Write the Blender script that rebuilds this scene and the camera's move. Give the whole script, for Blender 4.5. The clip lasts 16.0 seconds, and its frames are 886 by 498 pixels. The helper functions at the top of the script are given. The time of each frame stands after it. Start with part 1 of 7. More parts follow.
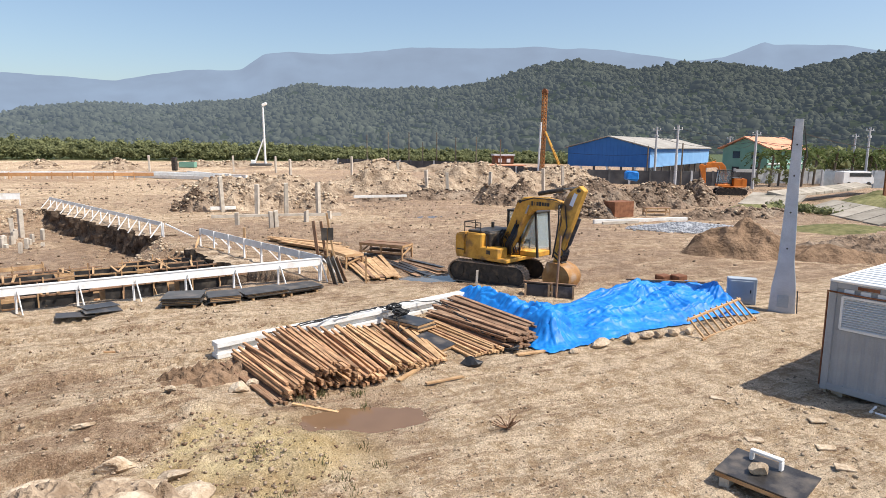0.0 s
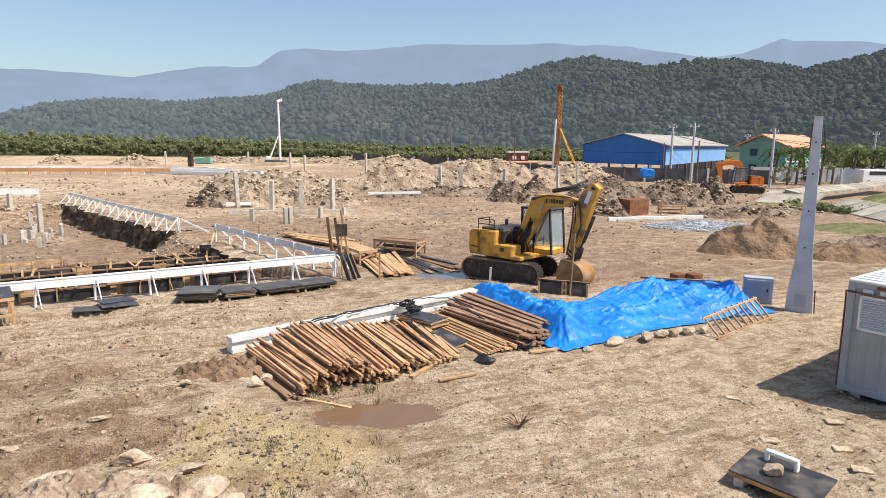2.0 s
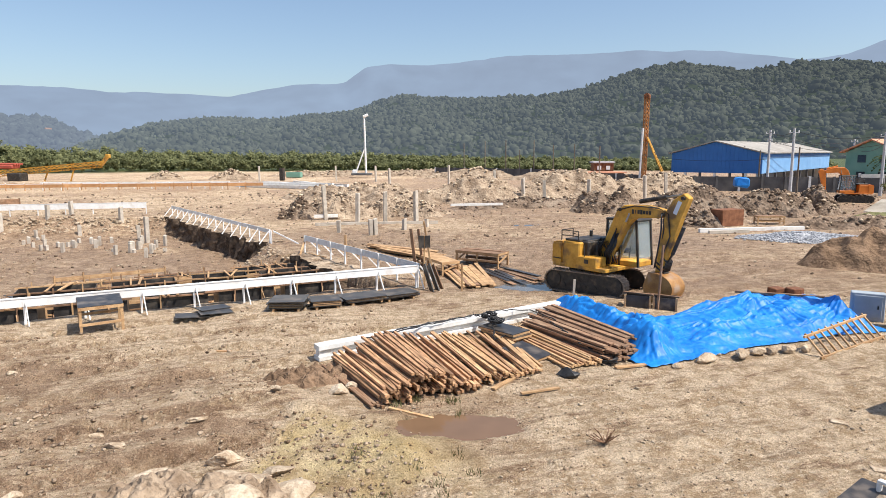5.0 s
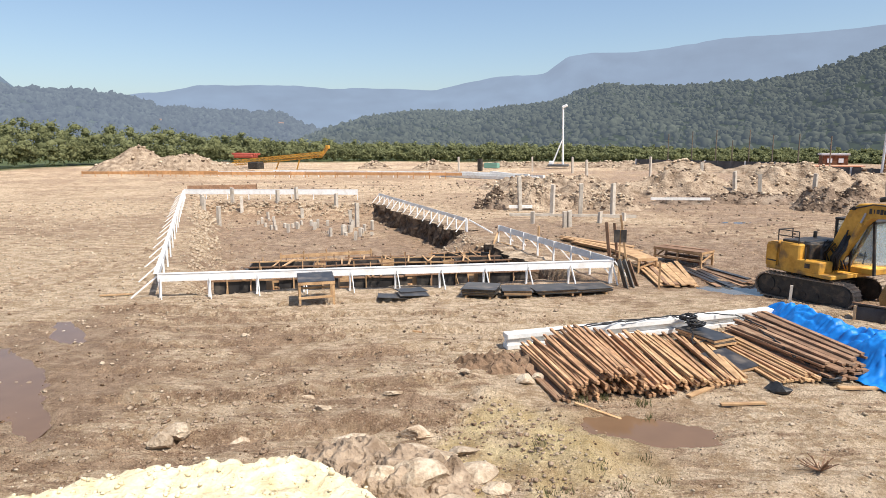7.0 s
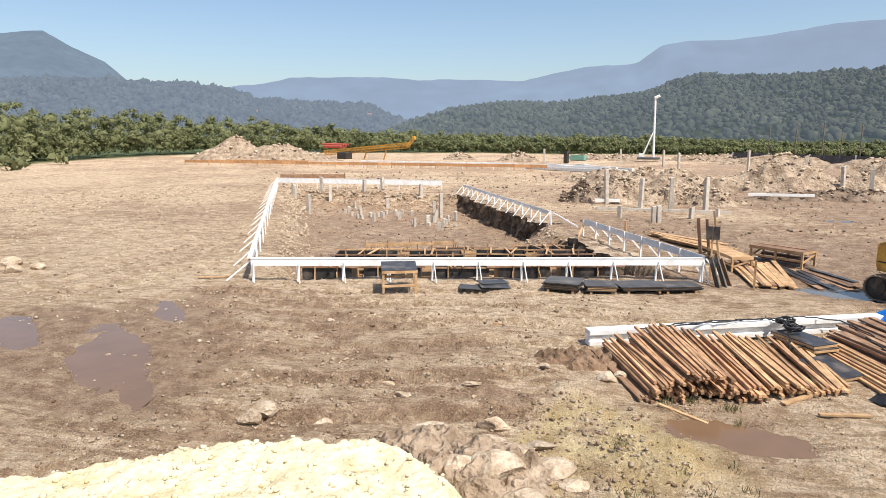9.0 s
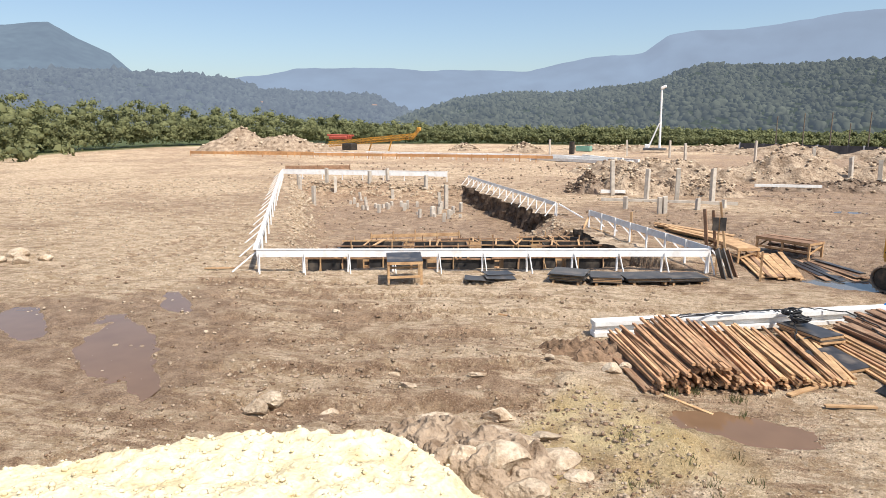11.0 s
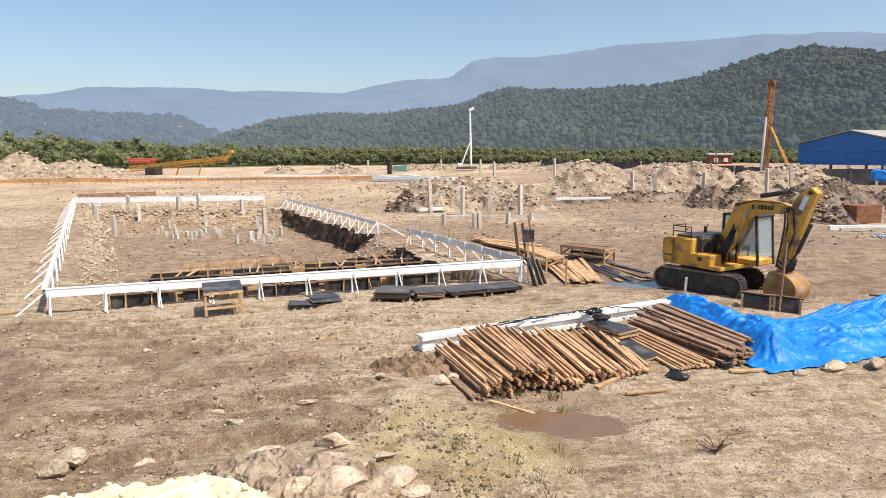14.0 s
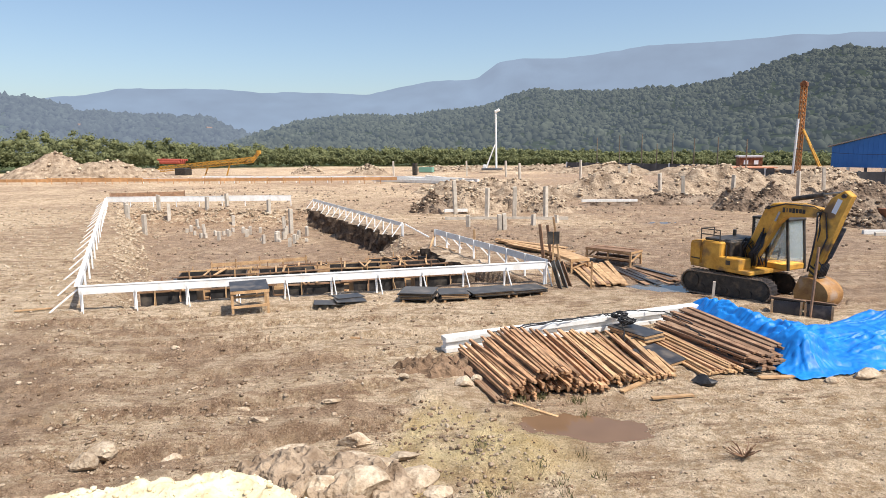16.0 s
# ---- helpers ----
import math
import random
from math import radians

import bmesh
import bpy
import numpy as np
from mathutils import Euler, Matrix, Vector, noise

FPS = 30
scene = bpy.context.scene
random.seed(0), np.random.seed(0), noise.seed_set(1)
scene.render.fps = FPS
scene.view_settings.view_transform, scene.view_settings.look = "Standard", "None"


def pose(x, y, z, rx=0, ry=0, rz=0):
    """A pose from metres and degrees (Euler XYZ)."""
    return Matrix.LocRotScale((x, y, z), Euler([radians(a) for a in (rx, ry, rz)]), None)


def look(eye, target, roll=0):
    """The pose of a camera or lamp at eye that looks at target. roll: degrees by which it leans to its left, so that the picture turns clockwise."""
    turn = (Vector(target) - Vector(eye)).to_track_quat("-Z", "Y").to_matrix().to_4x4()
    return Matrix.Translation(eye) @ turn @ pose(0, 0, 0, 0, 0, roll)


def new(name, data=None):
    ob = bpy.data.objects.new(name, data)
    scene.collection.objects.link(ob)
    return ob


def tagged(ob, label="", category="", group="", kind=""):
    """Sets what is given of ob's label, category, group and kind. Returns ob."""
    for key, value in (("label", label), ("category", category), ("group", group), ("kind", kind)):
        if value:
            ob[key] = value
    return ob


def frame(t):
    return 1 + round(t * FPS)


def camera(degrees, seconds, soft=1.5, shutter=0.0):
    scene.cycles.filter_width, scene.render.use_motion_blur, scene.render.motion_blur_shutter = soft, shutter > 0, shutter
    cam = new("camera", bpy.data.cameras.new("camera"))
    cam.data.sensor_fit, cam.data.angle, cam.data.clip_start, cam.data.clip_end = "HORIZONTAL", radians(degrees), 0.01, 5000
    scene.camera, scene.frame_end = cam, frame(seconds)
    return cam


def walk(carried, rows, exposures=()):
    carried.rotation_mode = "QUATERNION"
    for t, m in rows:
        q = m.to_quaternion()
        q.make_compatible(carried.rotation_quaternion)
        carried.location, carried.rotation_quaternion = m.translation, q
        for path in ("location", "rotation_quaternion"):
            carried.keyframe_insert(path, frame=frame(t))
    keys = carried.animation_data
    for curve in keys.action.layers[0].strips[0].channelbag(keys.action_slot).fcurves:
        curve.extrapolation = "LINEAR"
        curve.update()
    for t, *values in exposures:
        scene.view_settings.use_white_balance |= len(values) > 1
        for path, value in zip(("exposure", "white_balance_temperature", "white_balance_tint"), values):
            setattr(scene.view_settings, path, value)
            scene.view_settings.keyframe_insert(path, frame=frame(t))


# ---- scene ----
# ---- camera ----
EYE = 5.5
cam = camera(69.10, 16.0, soft=0.7)
VIEWS = [  # seconds; turn to the left, tilt and lean in degrees
    (0, 0.19, -9.24, 0.57), (0.5, 0.87, -9.33, 0.46), (1, 1.21, -9.38, 0.49), (1.5, 1.11, -9.81, 0.75), (2, 1.41, -9.53, 0.72), (2.5, 2.35, -9.18, 0.84),
    (3, 3.20, -8.93, 0.51), (3.2, 3.20, -9.08, 0.64), (5.3, 11.32, -8.52, 0.01), (5.5, 13.55, -8.82, 0.32), (6, 20.52, -9.14, -0.19), (6.5, 24.19, -9.64, -0.80),
    (7, 26.06, -9.24, -0.28), (7.5, 28.26, -9.08, -0.40), (8, 29.29, -9.26, -0.03), (8.5, 31.92, -9.88, -0.15), (9, 33.50, -9.97, 0.0), (9.2, 34.28, -9.93, -0.10),
    (11.5, 33.58, -11.06, 0.02), (12, 30.94, -11.38, -0.10), (12.5, 21.25, -10.48, -0.48), (13, 16.40, -9.61, -0.35), (13.5, 16.26, -9.06, -0.30), (14, 18.14, -9.04, -0.72),
    (14.5, 17.65, -8.81, -0.09), (15, 18.30, -9.24, -0.39), (15.5, 19.11, -8.70, -0.53), (16, 20.34, -8.90, -0.57),
]
walk(cam, [(t, pose(0, 0, EYE) @ pose(0, 0, 0, 90 + tilt, 0, turn) @ pose(0, 0, 0, 0, 0, lean)) for t, turn, tilt, lean in VIEWS],
     [(0, 0.29), (16, 0.29)])

# ---- light ----
SUN = Vector((0.96, -0.28, 1.60)).normalized()
world = bpy.data.worlds.new("world")
scene.world = world
world.use_nodes = True
wn = world.node_tree
sky = wn.nodes.new("ShaderNodeTexSky")
sky.sky_type, sky.sun_disc = "NISHITA", False
sky.sun_elevation, sky.sun_rotation = math.asin(SUN.z), math.atan2(SUN.x, SUN.y)
sky.air_density, sky.dust_density, sky.ozone_density = 1.0, 1.5, 1.9
wn.links.new(sky.outputs[0], wn.nodes["Background"].inputs[0])
wn.nodes["Background"].inputs[1].default_value = 0.128
sun = new("sun", bpy.data.lights.new("sun", "SUN"))
sun.data.energy, sun.data.angle, sun.data.color = 5.0, radians(0.53), (1.0, 0.94, 0.85)
sun.matrix_world = look(SUN * 60, (0, 0, 0))


# ---- noise on arrays ----
def lattice(xi, yi, seed):
    h = (xi.astype(np.int64) * 374761393 + yi.astype(np.int64) * 668265263 + seed * 144269504) & 0xFFFFFFFF
    h = ((h ^ (h >> 13)) * 1274126177) & 0xFFFFFFFF
    return ((h ^ (h >> 16)) & 0xFFFFFF) / float(0xFFFFFF)


def vnoise(x, y, seed=0):
    xi, yi = np.floor(x), np.floor(y)
    u, v = x - xi, y - yi
    u, v = u * u * (3 - 2 * u), v * v * (3 - 2 * v)
    a, b = lattice(xi, yi, seed), lattice(xi + 1, yi, seed)
    c, d = lattice(xi, yi + 1, seed), lattice(xi + 1, yi + 1, seed)
    return (a * (1 - u) + b * u) * (1 - v) + (c * (1 - u) + d * u) * v


def fbm(x, y, seed=0, octaves=4):
    """Sum of noise, about -1 to 1."""
    total, amp = 0.0, 1.0
    for k in range(octaves):
        total = total + amp * (vnoise(x * 2 ** k + 17.3 * k, y * 2 ** k - 9.1 * k, seed + k) * 2 - 1)
        amp *= 0.5
    return total / (2 - 2 * amp)


def smooth(a, b, x):
    t = np.clip((x - a) / (b - a), 0, 1)
    return t * t * (3 - 2 * t)


# ---- materials ----
MATS = {}


def nodes_of(name):
    m = bpy.data.materials.new(name)
    m.use_nodes = True
    return m, m.node_tree.nodes, m.node_tree.links, m.node_tree.nodes["Principled BSDF"]


def surface(name, dark, light, scale=4.0, rough=0.7, bump=0.2, metal=0.0, fine=40.0, vary=0.0, stretch=None, stain=None, stain_amount=0.4, spec=0.4, relief=0.02):
    """A worn surface: two colours mixed by noise of two sizes, with fine relief, an optional stain and a change from piece to piece."""
    if name in MATS:
        return MATS[name]
    m, n, l, p = nodes_of(name)
    tc = n.new("ShaderNodeTexCoord")
    mp = n.new("ShaderNodeMapping")
    l.new(tc.outputs["Object"], mp.inputs[0])
    if stretch:
        mp.inputs["Scale"].default_value = stretch
    if vary:
        oi = n.new("ShaderNodeObjectInfo")
        cx = n.new("ShaderNodeVectorMath")
        cx.operation = "SCALE"
        cx.inputs[0].default_value = (17, 31, 23)
        l.new(oi.outputs["Random"], cx.inputs["Scale"])
        l.new(cx.outputs[0], mp.inputs["Location"])
    big, small = n.new("ShaderNodeTexNoise"), n.new("ShaderNodeTexNoise")
    for t, s, d in ((big, scale, 4), (small, fine, 3)):
        t.inputs["Scale"].default_value, t.inputs["Detail"].default_value = s, d
        l.new(mp.outputs[0], t.inputs["Vector"])
    mix = n.new("ShaderNodeMath")
    mix.operation = "MULTIPLY_ADD"
    l.new(small.outputs[0], mix.inputs[0])
    mix.inputs[1].default_value = 0.6
    l.new(big.outputs[0], mix.inputs[2])
    ramp = n.new("ShaderNodeMapRange")
    ramp.inputs["From Min"].default_value, ramp.inputs["From Max"].default_value = 0.55, 1.05
    l.new(mix.outputs[0], ramp.inputs[0])
    col = n.new("ShaderNodeMix")
    col.data_type = "RGBA"
    col.inputs[6].default_value, col.inputs[7].default_value = (*dark, 1), (*light, 1)
    l.new(ramp.outputs[0], col.inputs[0])
    out = col.outputs[2]
    if stain:
        t = n.new("ShaderNodeTexNoise")
        t.inputs["Scale"].default_value, t.inputs["Detail"].default_value = scale * 0.7, 6
        l.new(mp.outputs[0], t.inputs["Vector"])
        r = n.new("ShaderNodeMapRange")
        r.inputs["From Min"].default_value, r.inputs["From Max"].default_value = 0.52, 0.68
        r.inputs["To Max"].default_value = stain_amount
        l.new(t.outputs[0], r.inputs[0])
        s2 = n.new("ShaderNodeMix")
        s2.data_type = "RGBA"
        l.new(r.outputs[0], s2.inputs[0])
        l.new(out, s2.inputs[6])
        s2.inputs[7].default_value = (*stain, 1)
        out = s2.outputs[2]
    if vary:
        hv = n.new("ShaderNodeHueSaturation")
        rr = n.new("ShaderNodeMapRange")
        rr.inputs["To Min"].default_value, rr.inputs["To Max"].default_value = 1 - vary, 1 + vary
        l.new(oi.outputs["Random"], rr.inputs[0])
        l.new(rr.outputs[0], hv.inputs["Value"])
        l.new(out, hv.inputs["Color"])
        out = hv.outputs[0]
    l.new(out, p.inputs["Base Color"])
    p.inputs["Roughness"].default_value, p.inputs["Metallic"].default_value = rough, metal
    p.inputs["Specular IOR Level"].default_value = spec
    if bump:
        b = n.new("ShaderNodeBump")
        b.inputs["Strength"].default_value, b.inputs["Distance"].default_value = min(1, bump), relief
        l.new(mix.outputs[0], b.inputs["Height"])
        l.new(b.outputs[0], p.inputs["Normal"])
    MATS[name] = m
    return m


def soil_material():
    """Bare ground: dry tan, brown mud, yellow sand and sparse grass by the painted map of soils, with pebbles and clods."""
    m, n, l, p = nodes_of("soil")
    at = n.new("ShaderNodeAttribute")
    at.attribute_name = "soils"
    sep = n.new("ShaderNodeSeparateColor")
    l.new(at.outputs["Color"], sep.inputs[0])
    geo = n.new("ShaderNodeNewGeometry")

    def tex(scale, detail=5, rough=0.6):
        t = n.new("ShaderNodeTexNoise")
        t.inputs["Scale"].default_value, t.inputs["Detail"].default_value, t.inputs["Roughness"].default_value = scale, detail, rough
        l.new(geo.outputs["Position"], t.inputs["Vector"])
        return t.outputs[0]

    def mixed(fac, a, b):
        x = n.new("ShaderNodeMix")
        x.data_type = "RGBA"
        l.new(fac, x.inputs[0])
        for s, v in ((6, a), (7, b)):
            if isinstance(v, tuple):
                x.inputs[s].default_value = (*v, 1)
            else:
                l.new(v, x.inputs[s])
        return x.outputs[2]

    def ranged(src, a, b, c=0.0, d=1.0):
        r = n.new("ShaderNodeMapRange")
        for k, v in zip(("From Min", "From Max", "To Min", "To Max"), (a, b, c, d)):
            r.inputs[k].default_value = v
        l.new(src, r.inputs[0])
        return r.outputs[0]

    coarse, middle, grain, crumb = tex(0.45, 8, 0.78), tex(1.7, 7, 0.72), tex(5.5, 6, 0.75), tex(24, 4, 0.7)
    mp = n.new("ShaderNodeMapping")
    turn = n.new("ShaderNodeMapping")
    turn.inputs["Rotation"].default_value = (0, 0, radians(-24))
    mp.inputs["Scale"].default_value = (0.30, 2.4, 1)
    l.new(geo.outputs["Position"], turn.inputs[0])
    l.new(turn.outputs[0], mp.inputs[0])
    drag = n.new("ShaderNodeTexNoise")
    drag.inputs["Scale"].default_value, drag.inputs["Detail"].default_value, drag.inputs["Roughness"].default_value = 1.0, 8, 0.76
    l.new(mp.outputs[0], drag.inputs["Vector"])
    def patchy(fac, a, b):
        x = n.new("ShaderNodeMath")
        x.operation = "MULTIPLY"
        l.new(fac, x.inputs[0])
        l.new(ranged(middle, a, b), x.inputs[1])
        return x.outputs[0]

    dry = mixed(ranged(middle, 0.43, 0.58), (0.50, 0.345, 0.205), (0.84, 0.665, 0.47))
    dry = mixed(ranged(grain, 0.37, 0.45, 0.5, 0.0), dry, (0.29, 0.175, 0.10))
    dry = mixed(ranged(grain, 0.53, 0.59, 0.0, 0.75), dry, (0.88, 0.72, 0.53))
    dry = mixed(patchy(ranged(crumb, 0.42, 0.47, 0.5, 0.0), 0.40, 0.60), dry, (0.24, 0.145, 0.085))
    dry = mixed(patchy(ranged(crumb, 0.55, 0.61, 0, 0.6), 0.60, 0.40), dry, (0.84, 0.70, 0.52))
    dry = mixed(ranged(drag.outputs[0], 0.41, 0.48, 0.6, 0.0), dry, (0.34, 0.22, 0.13))
    mud = mixed(ranged(middle, 0.43, 0.58), (0.30, 0.190, 0.116), (0.53, 0.365, 0.235))
    mud = mixed(ranged(crumb, 0.41, 0.45, 0.6, 0.0), mud, (0.12, 0.072, 0.043))
    mud = mixed(ranged(crumb, 0.55, 0.60, 0, 0.8), mud, (0.54, 0.39, 0.265))
    wet = n.new("ShaderNodeMath")
    wet.operation = "ADD"
    w3 = n.new("ShaderNodeMath")
    w3.operation = "ADD"
    l.new(ranged(coarse, 0.34, 0.66, -0.45, 0.45), w3.inputs[0])
    l.new(sep.outputs["Red"], w3.inputs[1])
    w2 = n.new("ShaderNodeMath")
    w2.operation = "ADD"
    l.new(ranged(grain, 0.3, 0.7, -0.35, 0.35), w2.inputs[0])
    l.new(ranged(drag.outputs[0], 0.34, 0.66, -0.9, 0.9), w2.inputs[1])
    l.new(w2.outputs[0], wet.inputs[1])
    l.new(w3.outputs[0], wet.inputs[0])
    base = mixed(ranged(wet.outputs[0], 0.40, 0.75), dry, mud)
    base = mixed(sep.outputs["Green"], base, mixed(ranged(middle, 0.35, 0.65), (0.58, 0.41, 0.19), (0.82, 0.66, 0.38)))
    base = mixed(sep.outputs["Blue"], base, mixed(ranged(grain, 0.35, 0.65), (0.04, 0.06, 0.018), (0.12, 0.14, 0.05)))
    vor = n.new("ShaderNodeTexVoronoi")
    vor.inputs["Scale"].default_value = 7
    l.new(geo.outputs["Position"], vor.inputs["Vector"])
    base = mixed(ranged(vor.outputs["Distance"], 0.08, 0.12, 0.5, 0.0), base, (0.76, 0.66, 0.53))
    l.new(base, p.inputs["Base Color"])
    l.new(ranged(sep.outputs["Red"], 0.3, 1.0, 0.95, 0.55), p.inputs["Roughness"])
    p.inputs["Specular IOR Level"].default_value = 0.25
    b1, b2 = n.new("ShaderNodeBump"), n.new("ShaderNodeBump")
    for b, src, dist in ((b1, grain, 0.18), (b2, crumb, 0.09)):
        b.inputs["Strength"].default_value, b.inputs["Distance"].default_value = 1.0, dist
        l.new(src, b.inputs["Height"])
    l.new(b1.outputs[0], b2.inputs["Normal"])
    l.new(b2.outputs[0], p.inputs["Normal"])
    return m


def water_material(name, tint):
    m, n, l, p = nodes_of(name)
    t = n.new("ShaderNodeTexNoise")
    t.inputs["Scale"].default_value = 1.2
    geo = n.new("ShaderNodeNewGeometry")
    l.new(geo.outputs["Position"], t.inputs["Vector"])
    mix = n.new("ShaderNodeMix")
    mix.data_type = "RGBA"
    mix.inputs[6].default_value, mix.inputs[7].default_value = (*tint, 1), (*[c * 1.5 for c in tint], 1)
    l.new(t.outputs[0], mix.inputs[0])
    l.new(mix.outputs[2], p.inputs["Base Color"])
    p.inputs["Roughness"].default_value, p.inputs["IOR"].default_value = 0.06, 1.33
    return m


def glass_material():
    m, n, l, p = nodes_of("cab_glass")
    p.inputs["Base Color"].default_value = (0.62, 0.72, 0.78, 1)
    p.inputs["Roughness"].default_value, p.inputs["Transmission Weight"].default_value, p.inputs["IOR"].default_value = 0.03, 0.86, 1.3
    return m


def distance_material(name, haze, leaf, amount, scale, left_haze=0.0):
    """Land so far off that haze covers it; the haze is painted in as a glow of the surface."""
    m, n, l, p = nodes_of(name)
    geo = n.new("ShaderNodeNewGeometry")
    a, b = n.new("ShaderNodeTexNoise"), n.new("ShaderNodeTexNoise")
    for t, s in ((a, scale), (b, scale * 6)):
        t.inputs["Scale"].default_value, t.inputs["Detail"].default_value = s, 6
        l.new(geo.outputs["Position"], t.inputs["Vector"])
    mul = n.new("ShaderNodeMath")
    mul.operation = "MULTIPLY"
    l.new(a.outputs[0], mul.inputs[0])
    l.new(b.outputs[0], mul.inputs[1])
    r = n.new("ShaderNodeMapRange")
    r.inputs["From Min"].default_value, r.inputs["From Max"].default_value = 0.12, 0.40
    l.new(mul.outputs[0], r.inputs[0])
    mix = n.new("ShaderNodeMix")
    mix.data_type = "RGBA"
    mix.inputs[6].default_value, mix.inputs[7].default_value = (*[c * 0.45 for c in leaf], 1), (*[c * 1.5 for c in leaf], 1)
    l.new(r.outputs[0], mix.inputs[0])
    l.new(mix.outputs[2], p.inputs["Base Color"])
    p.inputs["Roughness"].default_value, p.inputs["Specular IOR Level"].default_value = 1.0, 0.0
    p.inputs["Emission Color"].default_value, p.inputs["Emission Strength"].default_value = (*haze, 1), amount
    if left_haze:  # haze glow painted stronger towards -x
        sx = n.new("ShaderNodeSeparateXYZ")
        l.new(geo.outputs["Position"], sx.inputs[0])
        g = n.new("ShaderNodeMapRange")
        for k, v in zip(("From Min", "From Max", "To Min", "To Max"), (-700, 350, amount * left_haze, amount)):
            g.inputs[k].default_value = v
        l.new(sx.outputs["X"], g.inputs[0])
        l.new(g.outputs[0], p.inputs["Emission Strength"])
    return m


SOIL = soil_material()
EARTH_DRY = surface("dry_spoil", (0.17, 0.115, 0.075), (0.54, 0.425, 0.31), 1.0, 0.95, 1, fine=6, stain=(0.20, 0.14, 0.095), stain_amount=0.7, spec=0.1, relief=0.3)
EARTH_DARK = surface("dark_spoil", (0.075, 0.05, 0.035), (0.30, 0.22, 0.16), 1.0, 0.95, 1, fine=5, stain=(0.36, 0.29, 0.22), stain_amount=0.6, spec=0.1, relief=0.3)
EARTH_RED = surface("brown_soil", (0.11, 0.07, 0.044), (0.30, 0.20, 0.13), 1.6, 0.95, 1, fine=9, spec=0.1, relief=0.15)
SAND = surface("pale_sand", (0.55, 0.45, 0.27), (0.82, 0.74, 0.54), 2.5, 0.95, 1, fine=14, stain=(0.62, 0.48, 0.25), stain_amount=0.45, spec=0.1, relief=0.06)
GRAVEL = surface("grey_gravel", (0.24, 0.25, 0.27), (0.56, 0.57, 0.60), 6, 0.9, 1, fine=30, vary=0.1)
STONE = surface("pale_stone", (0.28, 0.20, 0.13), (0.64, 0.53, 0.40), 3, 0.95, 1, fine=14, vary=0.15, stain=(0.36, 0.25, 0.15), stain_amount=0.7, spec=0.1, relief=0.08)
WHITE_WOOD = surface("white_painted_wood", (0.74, 0.74, 0.73), (0.90, 0.90, 0.89), 3, 0.6, 0.15, vary=0.05, stain=(0.55, 0.47, 0.38), stain_amount=0.35)
PINE = surface("new_pine", (0.32, 0.18, 0.085), (0.62, 0.41, 0.22), 3, 0.75, 0.25, vary=0.18, stretch=(1, 1, 1), stain=(0.3, 0.17, 0.09))
TIMBER = surface("sawn_timber", (0.25, 0.135, 0.07), (0.55, 0.33, 0.18), 3, 0.8, 0.3, vary=0.42, stain=(0.2, 0.12, 0.08))
OLD_TIMBER = surface("weathered_timber", (0.15, 0.085, 0.05), (0.34, 0.20, 0.12), 3, 0.85, 0.3, vary=0.25, stain=(0.42, 0.3, 0.2))
PLY = surface("dark_film_plywood", (0.022, 0.02, 0.02), (0.06, 0.055, 0.052), 3, 0.35, 0.05, vary=0.2, stain=(0.22, 0.18, 0.14), stain_amount=0.5)
# Soil coloured near black for the shade on the pit's cut side.
CUT_SOIL = surface("shaded_cut_soil", (0.030, 0.021, 0.015), (0.17, 0.12, 0.085), 1.6, 0.95, 1, fine=7, stain=(0.30, 0.22, 0.15), stain_amount=0.6, spec=0.1, relief=0.15)
CONCRETE = surface("pale_concrete", (0.40, 0.35, 0.29), (0.62, 0.56, 0.48), 3, 0.85, 0.25, vary=0.1, stain=(0.36, 0.29, 0.22))
WHITE_CONCRETE = surface("white_concrete", (0.66, 0.65, 0.62), (0.84, 0.83, 0.80), 3, 0.8, 0.2, vary=0.05, stain=(0.5, 0.42, 0.33))
GREY_CONCRETE = surface("grey_pole_concrete", (0.42, 0.43, 0.45), (0.60, 0.61, 0.63), 2, 0.85, 0.2, stain=(0.33, 0.33, 0.33))
YELLOW = surface("worn_yellow_paint", (0.47, 0.225, 0.028), (0.68, 0.37, 0.060), 2.4, 0.5, 0.12, fine=11, stain=(0.16, 0.095, 0.05), stain_amount=0.95)
ORANGE = surface("orange_paint", (0.62, 0.16, 0.02), (0.78, 0.24, 0.03), 2, 0.45, 0.08, stain=(0.3, 0.12, 0.05))
RIG_BROWN = surface("rusty_orange_steel", (0.32, 0.14, 0.05), (0.55, 0.27, 0.11), 1, 0.7, 0.1)
RED = surface("dull_red_paint", (0.34, 0.06, 0.04), (0.50, 0.12, 0.08), 2, 0.6, 0.1)
BLACK = surface("greasy_black_steel", (0.012, 0.012, 0.012), (0.05, 0.045, 0.04), 5, 0.5, 0.2, stain=(0.2, 0.14, 0.09), stain_amount=0.4)
TRACK = surface("muddy_track_steel", (0.20, 0.15, 0.11), (0.42, 0.32, 0.23), 5, 0.85, 0.4, stain=(0.05, 0.04, 0.03), stain_amount=0.6)
RUBBER = surface("black_hose", (0.012, 0.012, 0.013), (0.035, 0.035, 0.037), 10, 0.5, 0.1)
CHROME = surface("chrome_rod", (0.30, 0.28, 0.26), (0.45, 0.43, 0.4), 4, 0.3, 0.0, metal=1.0)
BOARD_ORANGE = surface("orange_brown_board", (0.40, 0.20, 0.085), (0.62, 0.35, 0.16), 2, 0.75, 0.2, vary=0.2)
RUST = surface("rusty_steel", (0.12, 0.045, 0.022), (0.30, 0.13, 0.065), 3, 0.85, 0.3)
